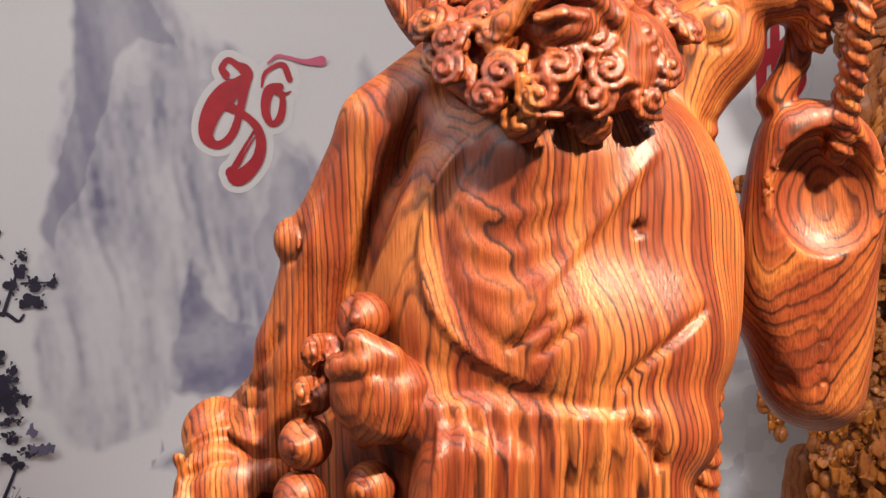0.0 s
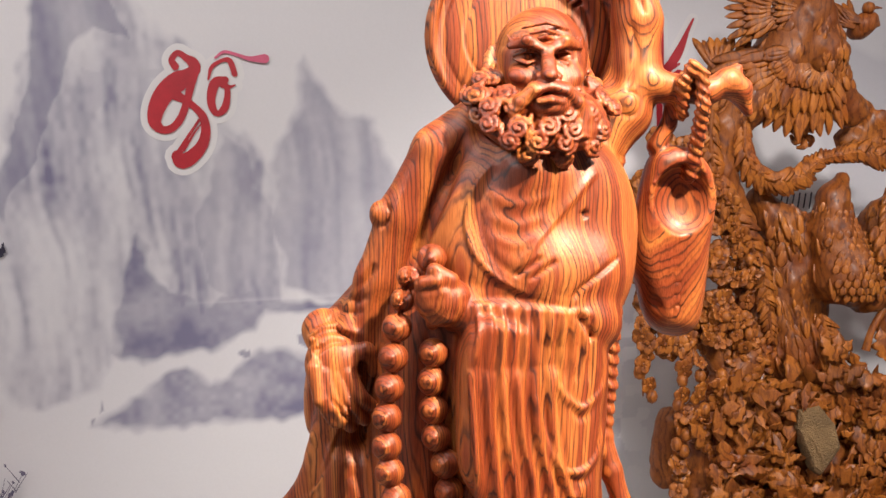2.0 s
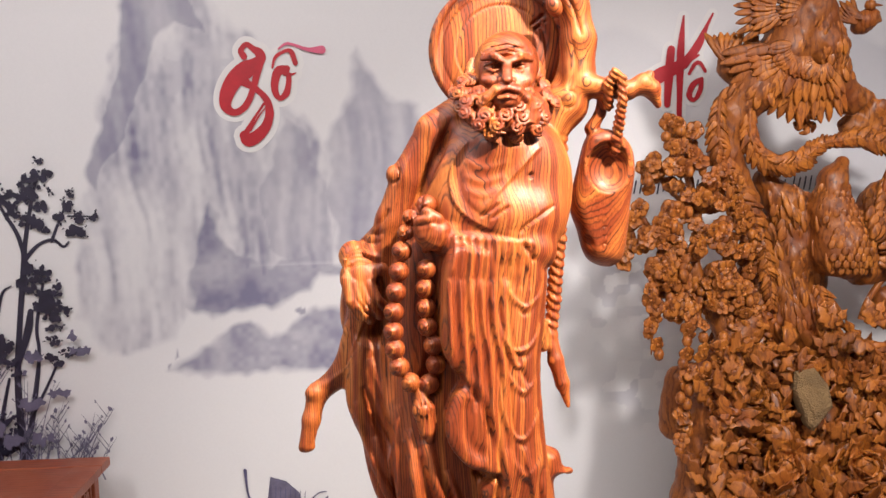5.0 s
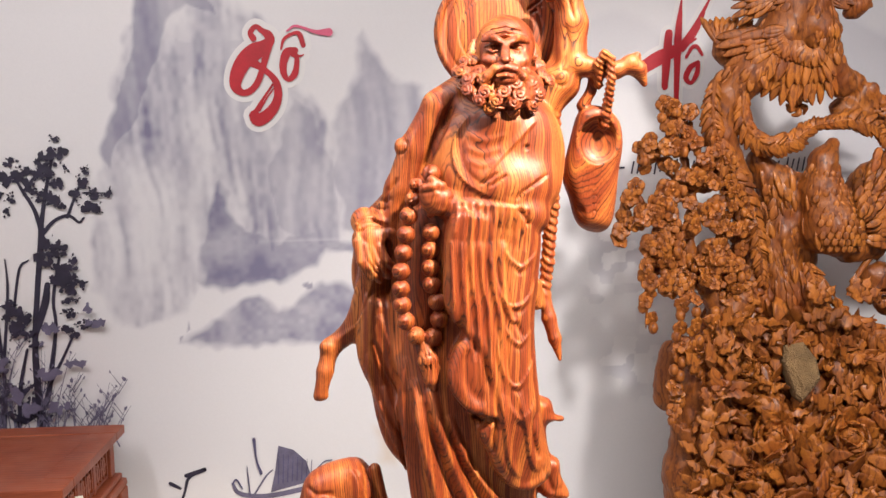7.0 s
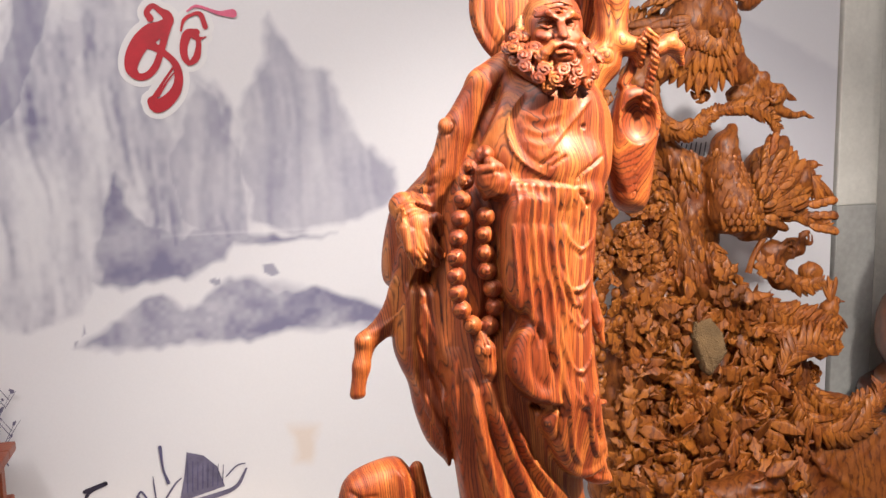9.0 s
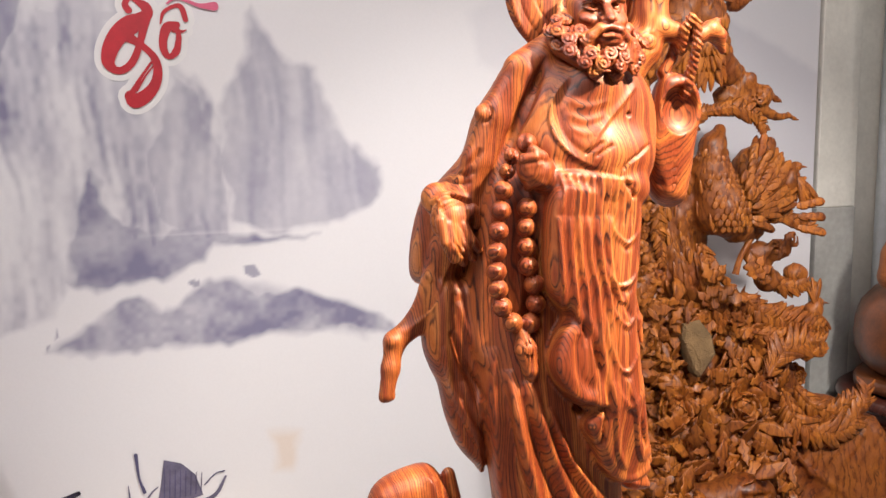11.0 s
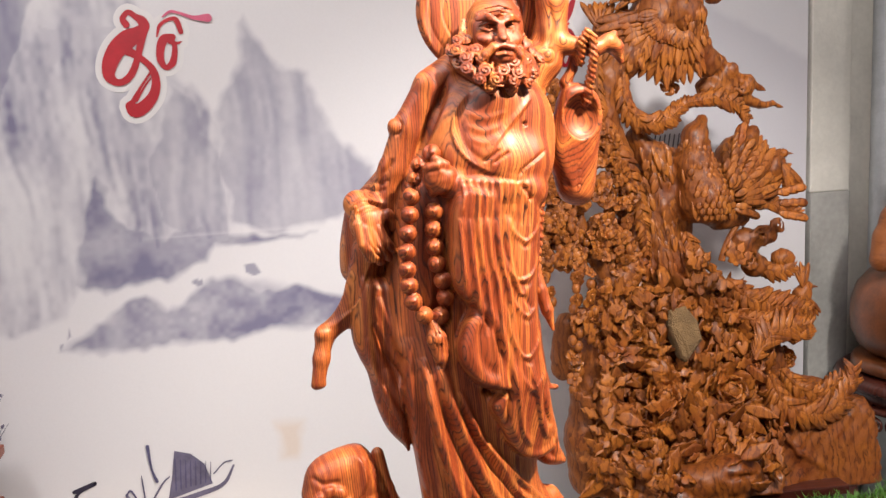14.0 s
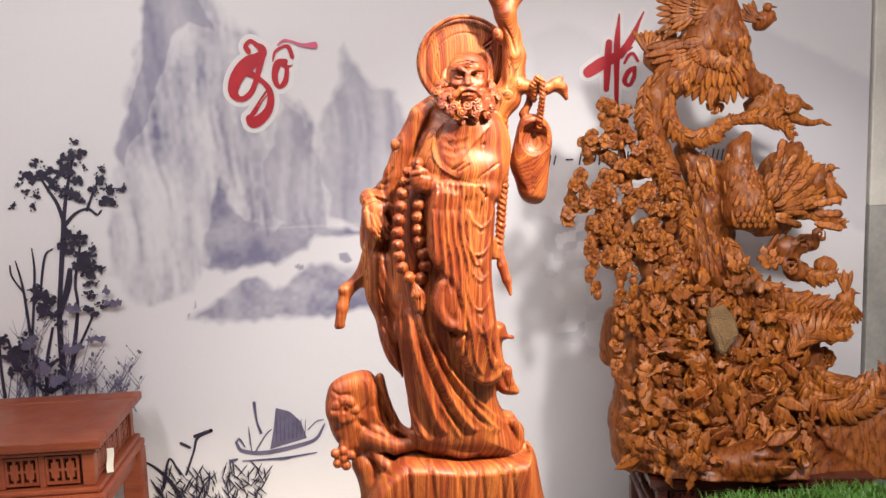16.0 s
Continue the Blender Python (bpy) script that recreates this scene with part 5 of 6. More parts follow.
# ---- the big bird-and-blossom carving on its low table: solids on a grid, then leaves, feathers and petals ----
ROOT_SHEET = pose(0.2443, 1.8824, 1.1995, 82.69, 1.71, -8.57)
UNIT = 0.0020104


class Pieces:
    """Small closed shapes gathered into one mesh: blades (leaf, feather, petal), balls and tubes."""

    def __init__(self):
        self.verts, self.quads, self.count = [], [], 0
        t = np.linspace(0, 1, 10)
        self.t = t
        self.shape = {
            "leaf": np.sin(np.pi * np.clip(t, 0.02, 0.985) ** 0.75) * (1 + 0.12 * np.sin(19 * t)),
            "lobed": np.sin(np.pi * np.clip(t, 0.03, 0.985) ** 0.7) * np.where(np.arange(10) % 3 == 2, 0.55, 1.1),
            "feather": np.minimum(1, 0.45 + 1.6 * t) * np.sqrt(np.clip(1.02 - np.clip((t - 0.55) / 0.45, 0, 1) ** 2, 0.02, 1)),
            "petal": np.sqrt(np.clip(1.03 - ((t - 0.62) / 0.62) ** 2, 0.02, 1)) * np.where(t > 0.62, np.sqrt(np.clip(1.05 - np.clip((t - 0.62) / 0.38, 0, 1) ** 2, 0.05, 1)), 1),
            "barb": np.clip(1.05 - t, 0.06, 1) ** 0.6 * np.minimum(1, 0.6 + 2 * t),
        }
        g = np.linspace(-1, 1, 3)
        vs, qs, seen = [], [], {}
        for axis in range(3):
            for sign in (-1, 1):
                ids = np.zeros((3, 3), int)
                for i in range(3):
                    for j in range(3):
                        p = np.zeros(3)
                        p[axis], p[(axis + 1) % 3], p[(axis + 2) % 3] = sign, g[i], g[j]
                        key = tuple(p)
                        if key not in seen:
                            seen[key] = len(vs)
                            vs.append(p / np.linalg.norm(p))
                        ids[i, j] = seen[key]
                for i in range(2):
                    for j in range(2):
                        q = [ids[i, j], ids[i + 1, j], ids[i + 1, j + 1], ids[i, j + 1]]
                        qs.append(q if sign > 0 else q[::-1])
        self.sphere = (np.array(vs), np.array(qs))

    def put(self, verts, quads):
        self.verts.append(verts)
        self.quads.append(quads + self.count)
        self.count += len(verts)

    def ball(self, p, r, along=None):
        v, q = self.sphere
        self.put(np.array(p) + v * np.array(r if np.ndim(r) else (r, r, r)), q)

    def blade(self, kind, p, way, normal, length, width, thick, curl=0.4):
        way, normal = np.array(way, float), np.array(normal, float)
        way /= np.linalg.norm(way) + 1e-9
        normal -= way * (normal @ way)
        normal /= np.linalg.norm(normal) + 1e-9
        side = np.cross(way, normal)
        c = curl if abs(curl) > 1e-3 else 1e-3
        x, z = length * np.sin(c * self.t) / c, -length * (1 - np.cos(c * self.t)) / c
        w = width * 0.5 * self.shape[kind]
        s, h = np.array([-1, -0.5, 0, 0.5, 1]), np.array([0, 1, 0.45, 1, 0])
        n = len(self.t)
        grid = np.zeros((n, 5, 3))
        lift = thick * np.minimum(1, self.shape[kind] + 0.2)
        grid += x[:, None, None] * way + z[:, None, None] * normal
        grid += (w[:, None] * s)[..., None] * side + (lift[:, None] * h)[..., None] * normal
        under = x[:, None] * way + (z - thick * 0.5)[:, None] * normal
        verts = np.concatenate([grid.reshape(-1, 3), under]) + np.array(p)
        i = np.arange(n * 5).reshape(n, 5)
        top = np.stack([i[:-1, :-1], i[:-1, 1:], i[1:, 1:], i[1:, :-1]], -1).reshape(-1, 4)
        u = np.arange(n) + n * 5
        low = np.concatenate([np.stack([i[:-1, 4], u[:-1], u[1:], i[1:, 4]], -1), np.stack([u[:-1], i[:-1, 0], i[1:, 0], u[1:]], -1)])
        self.put(verts, np.concatenate([top, low]))

    def tube(self, pts, sides=7):
        pts = glide(pts, 4)
        rings = []
        for n, p in enumerate(pts):
            t = pts[min(n + 1, len(pts) - 1)][:3] - pts[max(n - 1, 0)][:3]
            t /= np.linalg.norm(t) + 1e-9
            a = np.cross(t, (0.3, 0.2, 1.0))
            a /= np.linalg.norm(a) + 1e-9
            b = np.cross(t, a)
            ang = np.linspace(0, 2 * np.pi, sides, endpoint=False)
            rings.append(p[:3] + p[3] * (np.cos(ang)[:, None] * a + np.sin(ang)[:, None] * b))
        v = np.concatenate(rings)
        i = np.arange(len(v)).reshape(len(pts), sides)
        j = np.roll(i, -1, 1)
        self.put(v, np.stack([i[:-1], j[:-1], j[1:], i[1:]], -1).reshape(-1, 4))

    def flower(self, p, normal, size, rng, petals=5, cup=0.35):
        n = np.array(normal, float)
        n /= np.linalg.norm(n)
        a = np.cross(n, (0.1, 1, 0.2))
        a /= np.linalg.norm(a)
        b = np.cross(n, a)
        turn = rng.uniform(0, 6)
        for k in range(petals):
            t = turn + 2 * math.pi * k / petals
            w = math.cos(t) * a + math.sin(t) * b + cup * n
            self.blade("petal", np.array(p), w, n, size, size * 1.05, size * 0.10, rng.uniform(0.2, 0.7))
        self.ball(np.array(p) + n * size * 0.22, size * 0.22)
        for k in range(6):
            t = k * math.pi / 3
            self.ball(np.array(p) + n * size * 0.25 + (math.cos(t) * a + math.sin(t) * b) * size * 0.34, size * 0.08)

    def peony(self, p, size, rng):
        for ring, (count, lift, length) in enumerate(((9, 0.25, 1.0), (8, 0.7, 0.8), (6, 1.3, 0.62), (5, 2.4, 0.45))):
            for k in range(count):
                t = 2 * math.pi * (k + 0.5 * ring) / count + rng.uniform(-0.2, 0.2)
                w = (math.cos(t), math.sin(t), lift)
                n = (-0.6 * lift * math.cos(t), -0.6 * lift * math.sin(t), 1)
                self.blade("petal", np.array(p) + np.array((0, 0, 3 * ring)), w, n, size * length, size * 0.75, size * 0.07, rng.uniform(-0.9, -0.2))
        self.ball(np.array(p) + np.array((0, 0, size * 0.35)), (size * 0.35, size * 0.35, size * 0.4))

    def frond(self, rows, barb, rng, droop=0.5, gap=6.0, wide=0.32, spread=55):
        """A plume: a spine through (u, v, d, radius) with barbs on both sides."""
        self.tube(rows)
        line = glide(rows, 14)
        run, last = 0.0, line[0]
        total = sum(np.linalg.norm(b[:3] - a[:3]) for a, b in zip(line, line[1:]))
        spent = gap
        for a, b in zip(line, line[1:]):
            step = b[:3] - a[:3]
            run += np.linalg.norm(step)
            spent += np.linalg.norm(step)
            if spent < gap:
                continue
            spent = 0.0
            way = step / (np.linalg.norm(step) + 1e-9)
            side = np.cross(way, (0, 0, 1.0))
            q = run / total
            size = barb * (0.55 + 0.6 * math.sin(math.pi * min(1, q * 1.05) ** 0.8))
            for s in (-1, 1):
                ang = radians(spread + rng.uniform(-6, 6))
                w = way * math.cos(ang) + s * side * math.sin(ang) + np.array((0, 0, rng.uniform(-0.1, 0.25)))
                self.blade("barb", b[:3], w, (0.3 * s * side[0], 0.3 * s * side[1], 1), size, size * wide, size * 0.07, droop * rng.uniform(0.6, 1.3))


def carve_birds():
    c = Carving((200, -480, -260), (860, 540, 260), 4.0)
    # trunk and root block
    body(c, [(400, 1225, 48, -40, 26), (480, 1225, 80, -30, 34), (540, 1255, 135, -50, 40), (600, 1285, 165, -44, 48), (680, 1290, 175, -22, 55), (750, 1290, 180, 4, 60), (800, 1290, 190, 45, 66), (838, 1300, 150, 80, 60)], 14, (11, 6, 0.03))
    limb(c, [(1185, 480, -10, 30), (1140, 560, 0, 34), (1118, 660, 5, 28), (1112, 740, 12, 36), (1116, 800, 20, 36)], 12)
    limb(c, [(1088, 560, -40, 20), (1084, 600, -40, 23), (1082, 628, -40, 22)], 6)
    limb(c, [(1105, 802, 0, 20), (1150, 812, 10, 14)], 8)
    limb(c, [(1140, 790, 50, 20), (1180, 806, 60, 16)], 6)
    limb(c, [(1220, 810, 80, 26), (1290, 822, 110, 26), (1340, 815, 122, 34), (1366, 815, 122, 30)], 10)
    limb(c, [(1300, 800, 150, 4), (1340, 817, 158, 4), (1384, 816, 150, 4)], 5, True)
    body(c, [(700, 1520, 66, 50, 30), (722, 1500, 100, 54, 42), (760, 1492, 112, 58, 48), (800, 1490, 120, 62, 50), (837, 1488, 122, 66, 52)], 8, (0, 0, 0), 5.0)
    limb(c, [(1430, 690, 50, 40), (1500, 700, 70, 36)], 14)
    limb(c, [(1410, 720, 96, 4), (1470, 790, 112, 4), (1540, 830, 116, 4)], 8)
    # first bird: neck, breast and back
    limb(c, [(1270, -20, -20, 32), (1262, 30, -12, 36), (1240, 80, -14, 38), (1190, 140, -22, 32), (1160, 180, -26, 24)], 14)
    limb(c, [(1285, 20, 0, 24), (1290, 70, 0, 26), (1300, 120, -8, 24), (1330, 150, -16, 24)], 12)
    limb(c, [(1158, 170, -24, 24), (1152, 230, -26, 24), (1178, 300, -26, 22), (1206, 360, -26, 18), (1214, 430, -26, 18)], 10)
    # second bird: neck, breast, wing root
    limb(c, [(1322, 240, -20, 9), (1306, 268, -8, 20), (1302, 310, -4, 30), (1318, 365, 4, 44), (1350, 395, -4, 24), (1390, 402, -20, 12)], 12)
    limb(c, [(1340, 330, -12, 22), (1380, 290, -26, 22), (1412, 262, -34, 12)], 10)
    limb(c, [(1345, 350, -10, 22), (1390, 335, -22, 18), (1420, 350, -30, 10)], 10)
    limb(c, [(1252, 300, -40, 24), (1246, 380, -34, 28), (1254, 460, -30, 26)], 12)
    for a, b, d, r in ((1372, 300, -24, 26), (1396, 280, -34, 22), (1366, 350, -18, 30), (1394, 330, -26, 22), (1380, 372, -22, 22)):
        lump(c, a, b, d, (r, r, 14), 10)
    limb(c, [(1210, 268, -42, 18), (1232, 300, -40, 26), (1270, 350, -40, 30), (1276, 420, -36, 26)], 12)
    # clouds and small birds
    for a, b, r in ((1345, 150, 26), (1368, 170, 24), (1398, 184, 24), (1362, 200, 22), (1340, 190, 26), (1395, 440, 30), (1430, 430, 22), (1460, 470, 22), (1410, 480, 26)):
        lump(c, a, b, -55 if b < 300 else -20, (r, r * 0.8, 16), 10)
    for a, b, big in ((1398, 184, 15), (1378, 160, 10), (1420, 432, 15), (1400, 470, 16), (1450, 415, 12)):
        c.ring(on(a, b, -40 if b < 300 else -4), (0, 0, 1), big, 3.2, 3)
        c.ring(on(a, b, -38 if b < 300 else -2), (0, 0, 1), big * 0.45, 3, 3)
    limb(c, [(1395, 205, -60, 12), (1430, 218, -66, 7), (1452, 216, -70, 5), (1474, 223, -72, 2)], 5)
    limb(c, [(1405, 180, -60, 10), (1428, 190, -64, 5), (1440, 194, -66, 2)], 5)
    for (a, b), (p, q), (m, n) in (((1345, 42), (1362, 28), (1372, 34)), ((1156, 112), (1150, 96), (1146, 84)), ((1440, 335), (1450, 310), (1462, 304)), ((1490, 540), (1500, 522), (1508, 512))):
        limb(c, [(a, b, -30, 15), ((a + p) / 2, (b + q) / 2, -26, 15), (p, q, -24, 10), (m, n, -24, 4)], 6)
    limb(c, [(1410, 300, -40, 4), (1425, 318, -40, 3), (1440, 330, -36, 6)], 4)
    # blossom branch
    limb(c, [(1160, 500, -10, 20), (1130, 450, -6, 12), (1110, 400, -6, 8), (1112, 330, -14, 7), (1100, 270, -26, 6), (1086, 200, -40, 4)], 6)
    limb(c, [(1116, 420, -6, 7), (1060, 370, 4, 6), (1030, 320, 8, 4)], 5)
    limb(c, [(1112, 330, -14, 6), (1060, 270, -10, 4), (1036, 250, -10, 3)], 5)
    limb(c, [(1110, 320, -14, 6), (1160, 270, -30, 5), (1180, 230, -36, 3)], 5)
    limb(c, [(1130, 450, -4, 8), (1180, 400, -10, 6), (1185, 330, -14, 4)], 5)
    limb(c, [(1090, 420, 2, 6), (1050, 430, 14, 5), (1046, 480, 18, 4), (1048, 525, 18, 3)], 5)
    return c


def surface(c, a, b, default=0.0):
    u, v, _ = on(a, b, 0)
    i, j = int((u - c.lo[0]) / c.step), int((v - c.lo[1]) / c.step)
    if not (0 <= i < c.n[0] and 0 <= j < c.n[1]):
        return (u, v, default)
    solid = np.nonzero(c.field[i, j] < 0)[0]
    w = c.lo[2] + c.step * solid[-1] if len(solid) else default
    return (u, v, w)


def dress_birds(c):
    p, rng = Pieces(), random.Random(12)
    face = lambda s=0.5: (rng.uniform(-s, s), rng.uniform(-s, s), 1)
    # wing fans: (pivot, reach, first and last angle, feathers, rows)
    for (a, b, d), reach, first, last, count, rows in (((1262, 70, 12), 118, 185, 285, 14, 3), ((1285, 85, 16), 96, 225, 300, 10, 3), ((1240, 20, 6), 78, 130, 215, 9, 2), ((1270, 20, 12), 62, 150, 230, 7, 2), ((1350, 392, -10), 160, 70, 26, 13, 1), ((1352, 384, 0), 124, 72, 14, 13, 1), ((1352, 376, 10), 84, 80, 0, 11, 1)):
        for row in range(rows):
            for n in range(count):
                q = first + (last - first) * (n + 0.5 * (row % 2)) / (count - 1)
                t, r = radians(q), reach * (1 - 0.28 * row) * rng.uniform(0.94, 1.04)
                way = (math.cos(t), math.sin(t), -0.12 + 0.06 * row)
                o = on(a + 0.38 * r * math.cos(t), b - 0.38 * r * math.sin(t), d + 6 * row)
                p.blade("feather", o, way, (0.15, 0.1, 1), r * 0.64, reach * 0.15, reach * 0.03, rng.uniform(0.1, 0.4))
    # overlapping scale feathers on necks and breasts
    for line, size, half in (([(1262, 30), (1225, 90), (1180, 145)], 24, 34), ([(1300, 40), (1305, 110)], 22, 20), ([(1250, 300), (1246, 380), (1254, 470)], 24, 22), ([(1304, 275), (1306, 320), (1320, 380)], 15, 26)):
        line_pts = glide(line, 9)
        for n, (a, b) in enumerate(line_pts):
            a2, b2 = line_pts[min(n + 1, len(line_pts) - 1)]
            for k in range(-2, 3):
                s = surface(c, a + k * half * 0.42 + rng.uniform(-2, 2), b + rng.uniform(-2, 2), -30)
                p.blade("feather", (s[0], s[1], s[2] - 2), (a2 - a + rng.uniform(-2, 2) + k, -(b2 - b) - 3, 0.4), (0.12 * k, 0.2, 1), size, size * 0.6, size * 0.1, 0.6)
    # close scales of the second bird's breast, and the layered coverts of its wing
    for row in range(13):
        for col in range(8):
            a, b = 1286 + 9 * col + 4.5 * (row % 2) + 0.9 * row, 284 + 9 * row
            s = surface(c, a, b, None)
            if s[2] is not None:
                p.blade("petal", (s[0], s[1], s[2] + 1), (0.1 * (col - 4), -1, 0.12), (0.08 * (col - 4), 0.35, 1), 14, 10.5, 2.2, 0.5)
    for row in range(7):
        for n in range(9):
            t = radians(78 - 11 * n)
            r = 26 + 12 * row
            a, b = 1338 + r * math.cos(t), 382 - 1.12 * r * math.sin(t)
            s = surface(c, a, b, -14)
            p.blade("feather", (s[0], s[1], s[2] + 3), (math.cos(t) + 0.2, math.sin(t) - 0.1, 0.18), (0.1, 0.1, 1), 26, 15, 2.4, rng.uniform(0.3, 0.6))
    for n in range(90):
        a, b = rng.uniform(1212, 1290), rng.uniform(270, 480)
        s = surface(c, a, b, None)
        if s[2] is not None:
            p.blade("feather", (s[0], s[1], s[2]), (0.25 + rng.uniform(-0.2, 0.2), -1, 0.2), (rng.uniform(-0.2, 0.2), 0.2, 1), 30, 11, 2.4, 0.5)
    # plumes
    plume = lambda rows: [(*on(a, b, d), r) for a, b, d, r in rows]
    p.frond(plume([(1142, 150, 0, 4), (1140, 200, 0, 4), (1156, 260, 0, 4), (1190, 320, 2, 4), (1212, 390, 4, 3), (1220, 450, 6, 2)]), 32, rng, 0.8, 4.6, 0.52, 42)
    p.frond(plume([(1185, 160, 2, 4), (1188, 210, 4, 4), (1215, 240, 4, 4), (1255, 240, 2, 3), (1290, 216, -6, 3), (1320, 210, -10, 3)]), 30, rng, 0.8, 4.6, 0.52, 42)
    p.frond(plume([(1300, 215, -10, 4), (1340, 206, -16, 4), (1380, 214, -22, 3), (1404, 240, -26, 2)]), 30, rng, 0.8, 4.6, 0.52, 42)
    p.frond(plume([(1380, 390, -16, 4), (1420, 378, -20, 3), (1460, 386, -24, 3), (1494, 396, -26, 2)]), 30, rng, 0.5, 5, 0.42, 32)
    p.frond(plume([(1400, 470, -10, 4), (1440, 490, -6, 3), (1478, 485, -4, 2)]), 28, rng, 0.5, 5, 0.5, 36)
    p.frond(plume([(1356, 500, 20, 4), (1390, 530, 26, 4), (1440, 545, 26, 3), (1500, 556, 24, 2)]), 42, rng, 0.8, 4.8, 0.42, 46)
    p.frond(plume([(1398, 632, 60, 4), (1420, 600, 56, 4), (1456, 584, 50, 4), (1500, 580, 46, 2)]), 44, rng, 0.8, 4.8, 0.40, 46)
    p.frond(plume([(1372, 560, 34, 4), (1420, 572, 40, 3), (1500, 586, 36, 2)]), 34, rng, 0.8, 4.8, 0.42, 46)
    p.frond(plume([(1420, 655, 90, 4), (1440, 700, 102, 4), (1480, 724, 112, 4), (1530, 716, 114, 4), (1562, 680, 110, 3), (1570, 652, 106, 2)]), 44, rng, 0.9, 4.8, 0.40, 46)
    p.frond(plume([(1440, 648, 86, 4), (1470, 680, 98, 4), (1510, 690, 104, 3), (1545, 668, 104, 2)]), 34, rng, 0.9, 4.8, 0.42, 46)
    p.frond(plume([(1286, 420, 0, 4), (1300, 460, 4, 3), (1310, 500, 8, 2)]), 36, rng, 0.8, 4.8, 0.42, 46)
    # small birds' wings and tails
    for a, b, t0, t1, count, r in ((1338, 40, 95, 160, 6, 42), (1150, 100, 60, 120, 6, 56), (1168, 96, 20, 60, 5, 50), (1462, 316, -75, -40, 5, 58), (1496, 520, 70, 110, 5, 46), (1262, 640, 20, 160, 5, 40)):
        for n in range(count):
            t = radians(t0 + (t1 - t0) * n / (count - 1))
            p.blade("feather", on(a, b, -18), (math.cos(t), math.sin(t), 0.05), (0.2, 0.1, 1), r * rng.uniform(0.85, 1.05), r * 0.26, r * 0.07, 0.3)
    for a, b, d, lean in ((1464, 316, -70, -70), (1500, 536, -30, -60), (1352, 34, -20, 150), (1470, 596, 40, 10)):
        t = radians(lean)
        o = np.array(on(a, b, d))
        p.ball(o, (13, 17, 12))
        p.ball(o + np.array((4, 20, 6)), (9, 9, 9))
        p.blade("barb", o + np.array((9, 20, 8)), (1, -0.1, 0.3), (0, 0.3, 1), 12, 6, 2, 0.2)
        for k in range(5):
            q = t + 0.14 * (k - 2)
            p.blade("feather", o + np.array((2 * k - 4, -2, 8)), (math.cos(q), math.sin(q), -0.05), (0.2, 0.1, 1), 46 - 3 * abs(k - 2), 9, 2.2, 0.3)
    # claw of the first bird
    for t in (0.2, 1.4, 2.6, 3.9, 5.2):
        a, b = 1266, 186
        p.tube([(*on(a, b, -20), 5), (*on(a + 12 * math.cos(t), b + 12 * math.sin(t), -10), 5), (*on(a + 16 * math.cos(t + 0.7), b + 16 * math.sin(t + 0.7), -16), 2)])
    p.tube([(*on(1236, 160, -24), 6), (*on(1266, 186, -20), 5)])
    p.tube([(*on(1385, 402, -16), 6), (*on(1360, 440, -10), 5), (*on(1350, 470, -10), 6)])
    # blossoms, buds and hanging strings
    for n in range(230):
        t = rng.random()
        a, b = rng.choice(((1086, 200), (1100, 240), (1150, 260), (1060, 260), (1110, 300), (1160, 320), (1070, 330), (1130, 350), (1040, 345), (1090, 390), (1150, 400), (1070, 410), (1180, 350), (1130, 440), (1180, 440), (1090, 450)))
        a, b = a + rng.uniform(-24, 24), b + rng.uniform(-24, 24)
        d = 14 + rng.uniform(-14, 14) - 0.16 * max(0, 350 - b)
        if rng.random() < 0.8:
            p.flower(on(a, b, d), face(0.7), rng.uniform(10, 17), rng)
        else:
            p.ball(on(a, b, d), (rng.uniform(6, 9), rng.uniform(7, 11), 7))
    for a0, b0, a1, b1, count, d in ((1046, 430, 1050, 520, 8, 24), (1098, 480, 1096, 660, 15, 30), (1120, 480, 1130, 600, 9, 36), (1150, 500, 1156, 560, 5, 36), (1086, 200, 1076, 185, 3, -38), (1110, 250, 1106, 200, 4, -34), (1024, 310, 1008, 390, 6, 10), (1030, 250, 1046, 262, 3, -6), (1180, 420, 1186, 330, 6, -6)):
        for n in range(count):
            q = n / max(count - 1, 1)
            a, b = a0 + (a1 - a0) * q + rng.uniform(-8, 8), b0 + (b1 - b0) * q + rng.uniform(-4, 4)
            if rng.random() < 0.6:
                p.flower(on(a, b, d + rng.uniform(-5, 8)), face(0.7), rng.uniform(10, 16), rng)
            else:
                p.ball(on(a, b, d + rng.uniform(-5, 8)), (8, 10, 8))
    # peonies and the mass of leaves round the root
    for a, b, size in ((1228, 672, 46), (1330, 668, 50), (1192, 574, 36), (1190, 730, 30), (1140, 712, 26), (1460, 636, 26), (1376, 640, 30), (1300, 720, 28)):
        s = surface(c, a, b, 30)
        p.peony((s[0], s[1], s[2] + 6), size, rng)
    for n in range(1150):
        a, b = rng.uniform(1110, 1400), rng.uniform(505, 800)
        if b > 760 and a > 1210 and rng.random() < 0.85:
            continue
        if a < 1150 and b < 640 and rng.random() < 0.6:
            continue
        if 1238 < a < 1312 and 540 < b < 632:
            continue
        s = surface(c, a, b, None)
        if s[2] is None:
            continue
        t = rng.uniform(0, 2 * math.pi)
        size = rng.uniform(26, 58)
        kind = rng.choice(("lobed", "lobed", "lobed", "leaf"))
        p.blade(kind, (s[0], s[1], s[2] + rng.uniform(-2, 30)), (math.cos(t), math.sin(t), rng.uniform(-0.2, 0.7)), face(0.7), size, size * rng.uniform(0.4, 0.62), size * 0.026, rng.uniform(-0.5, 1.7))
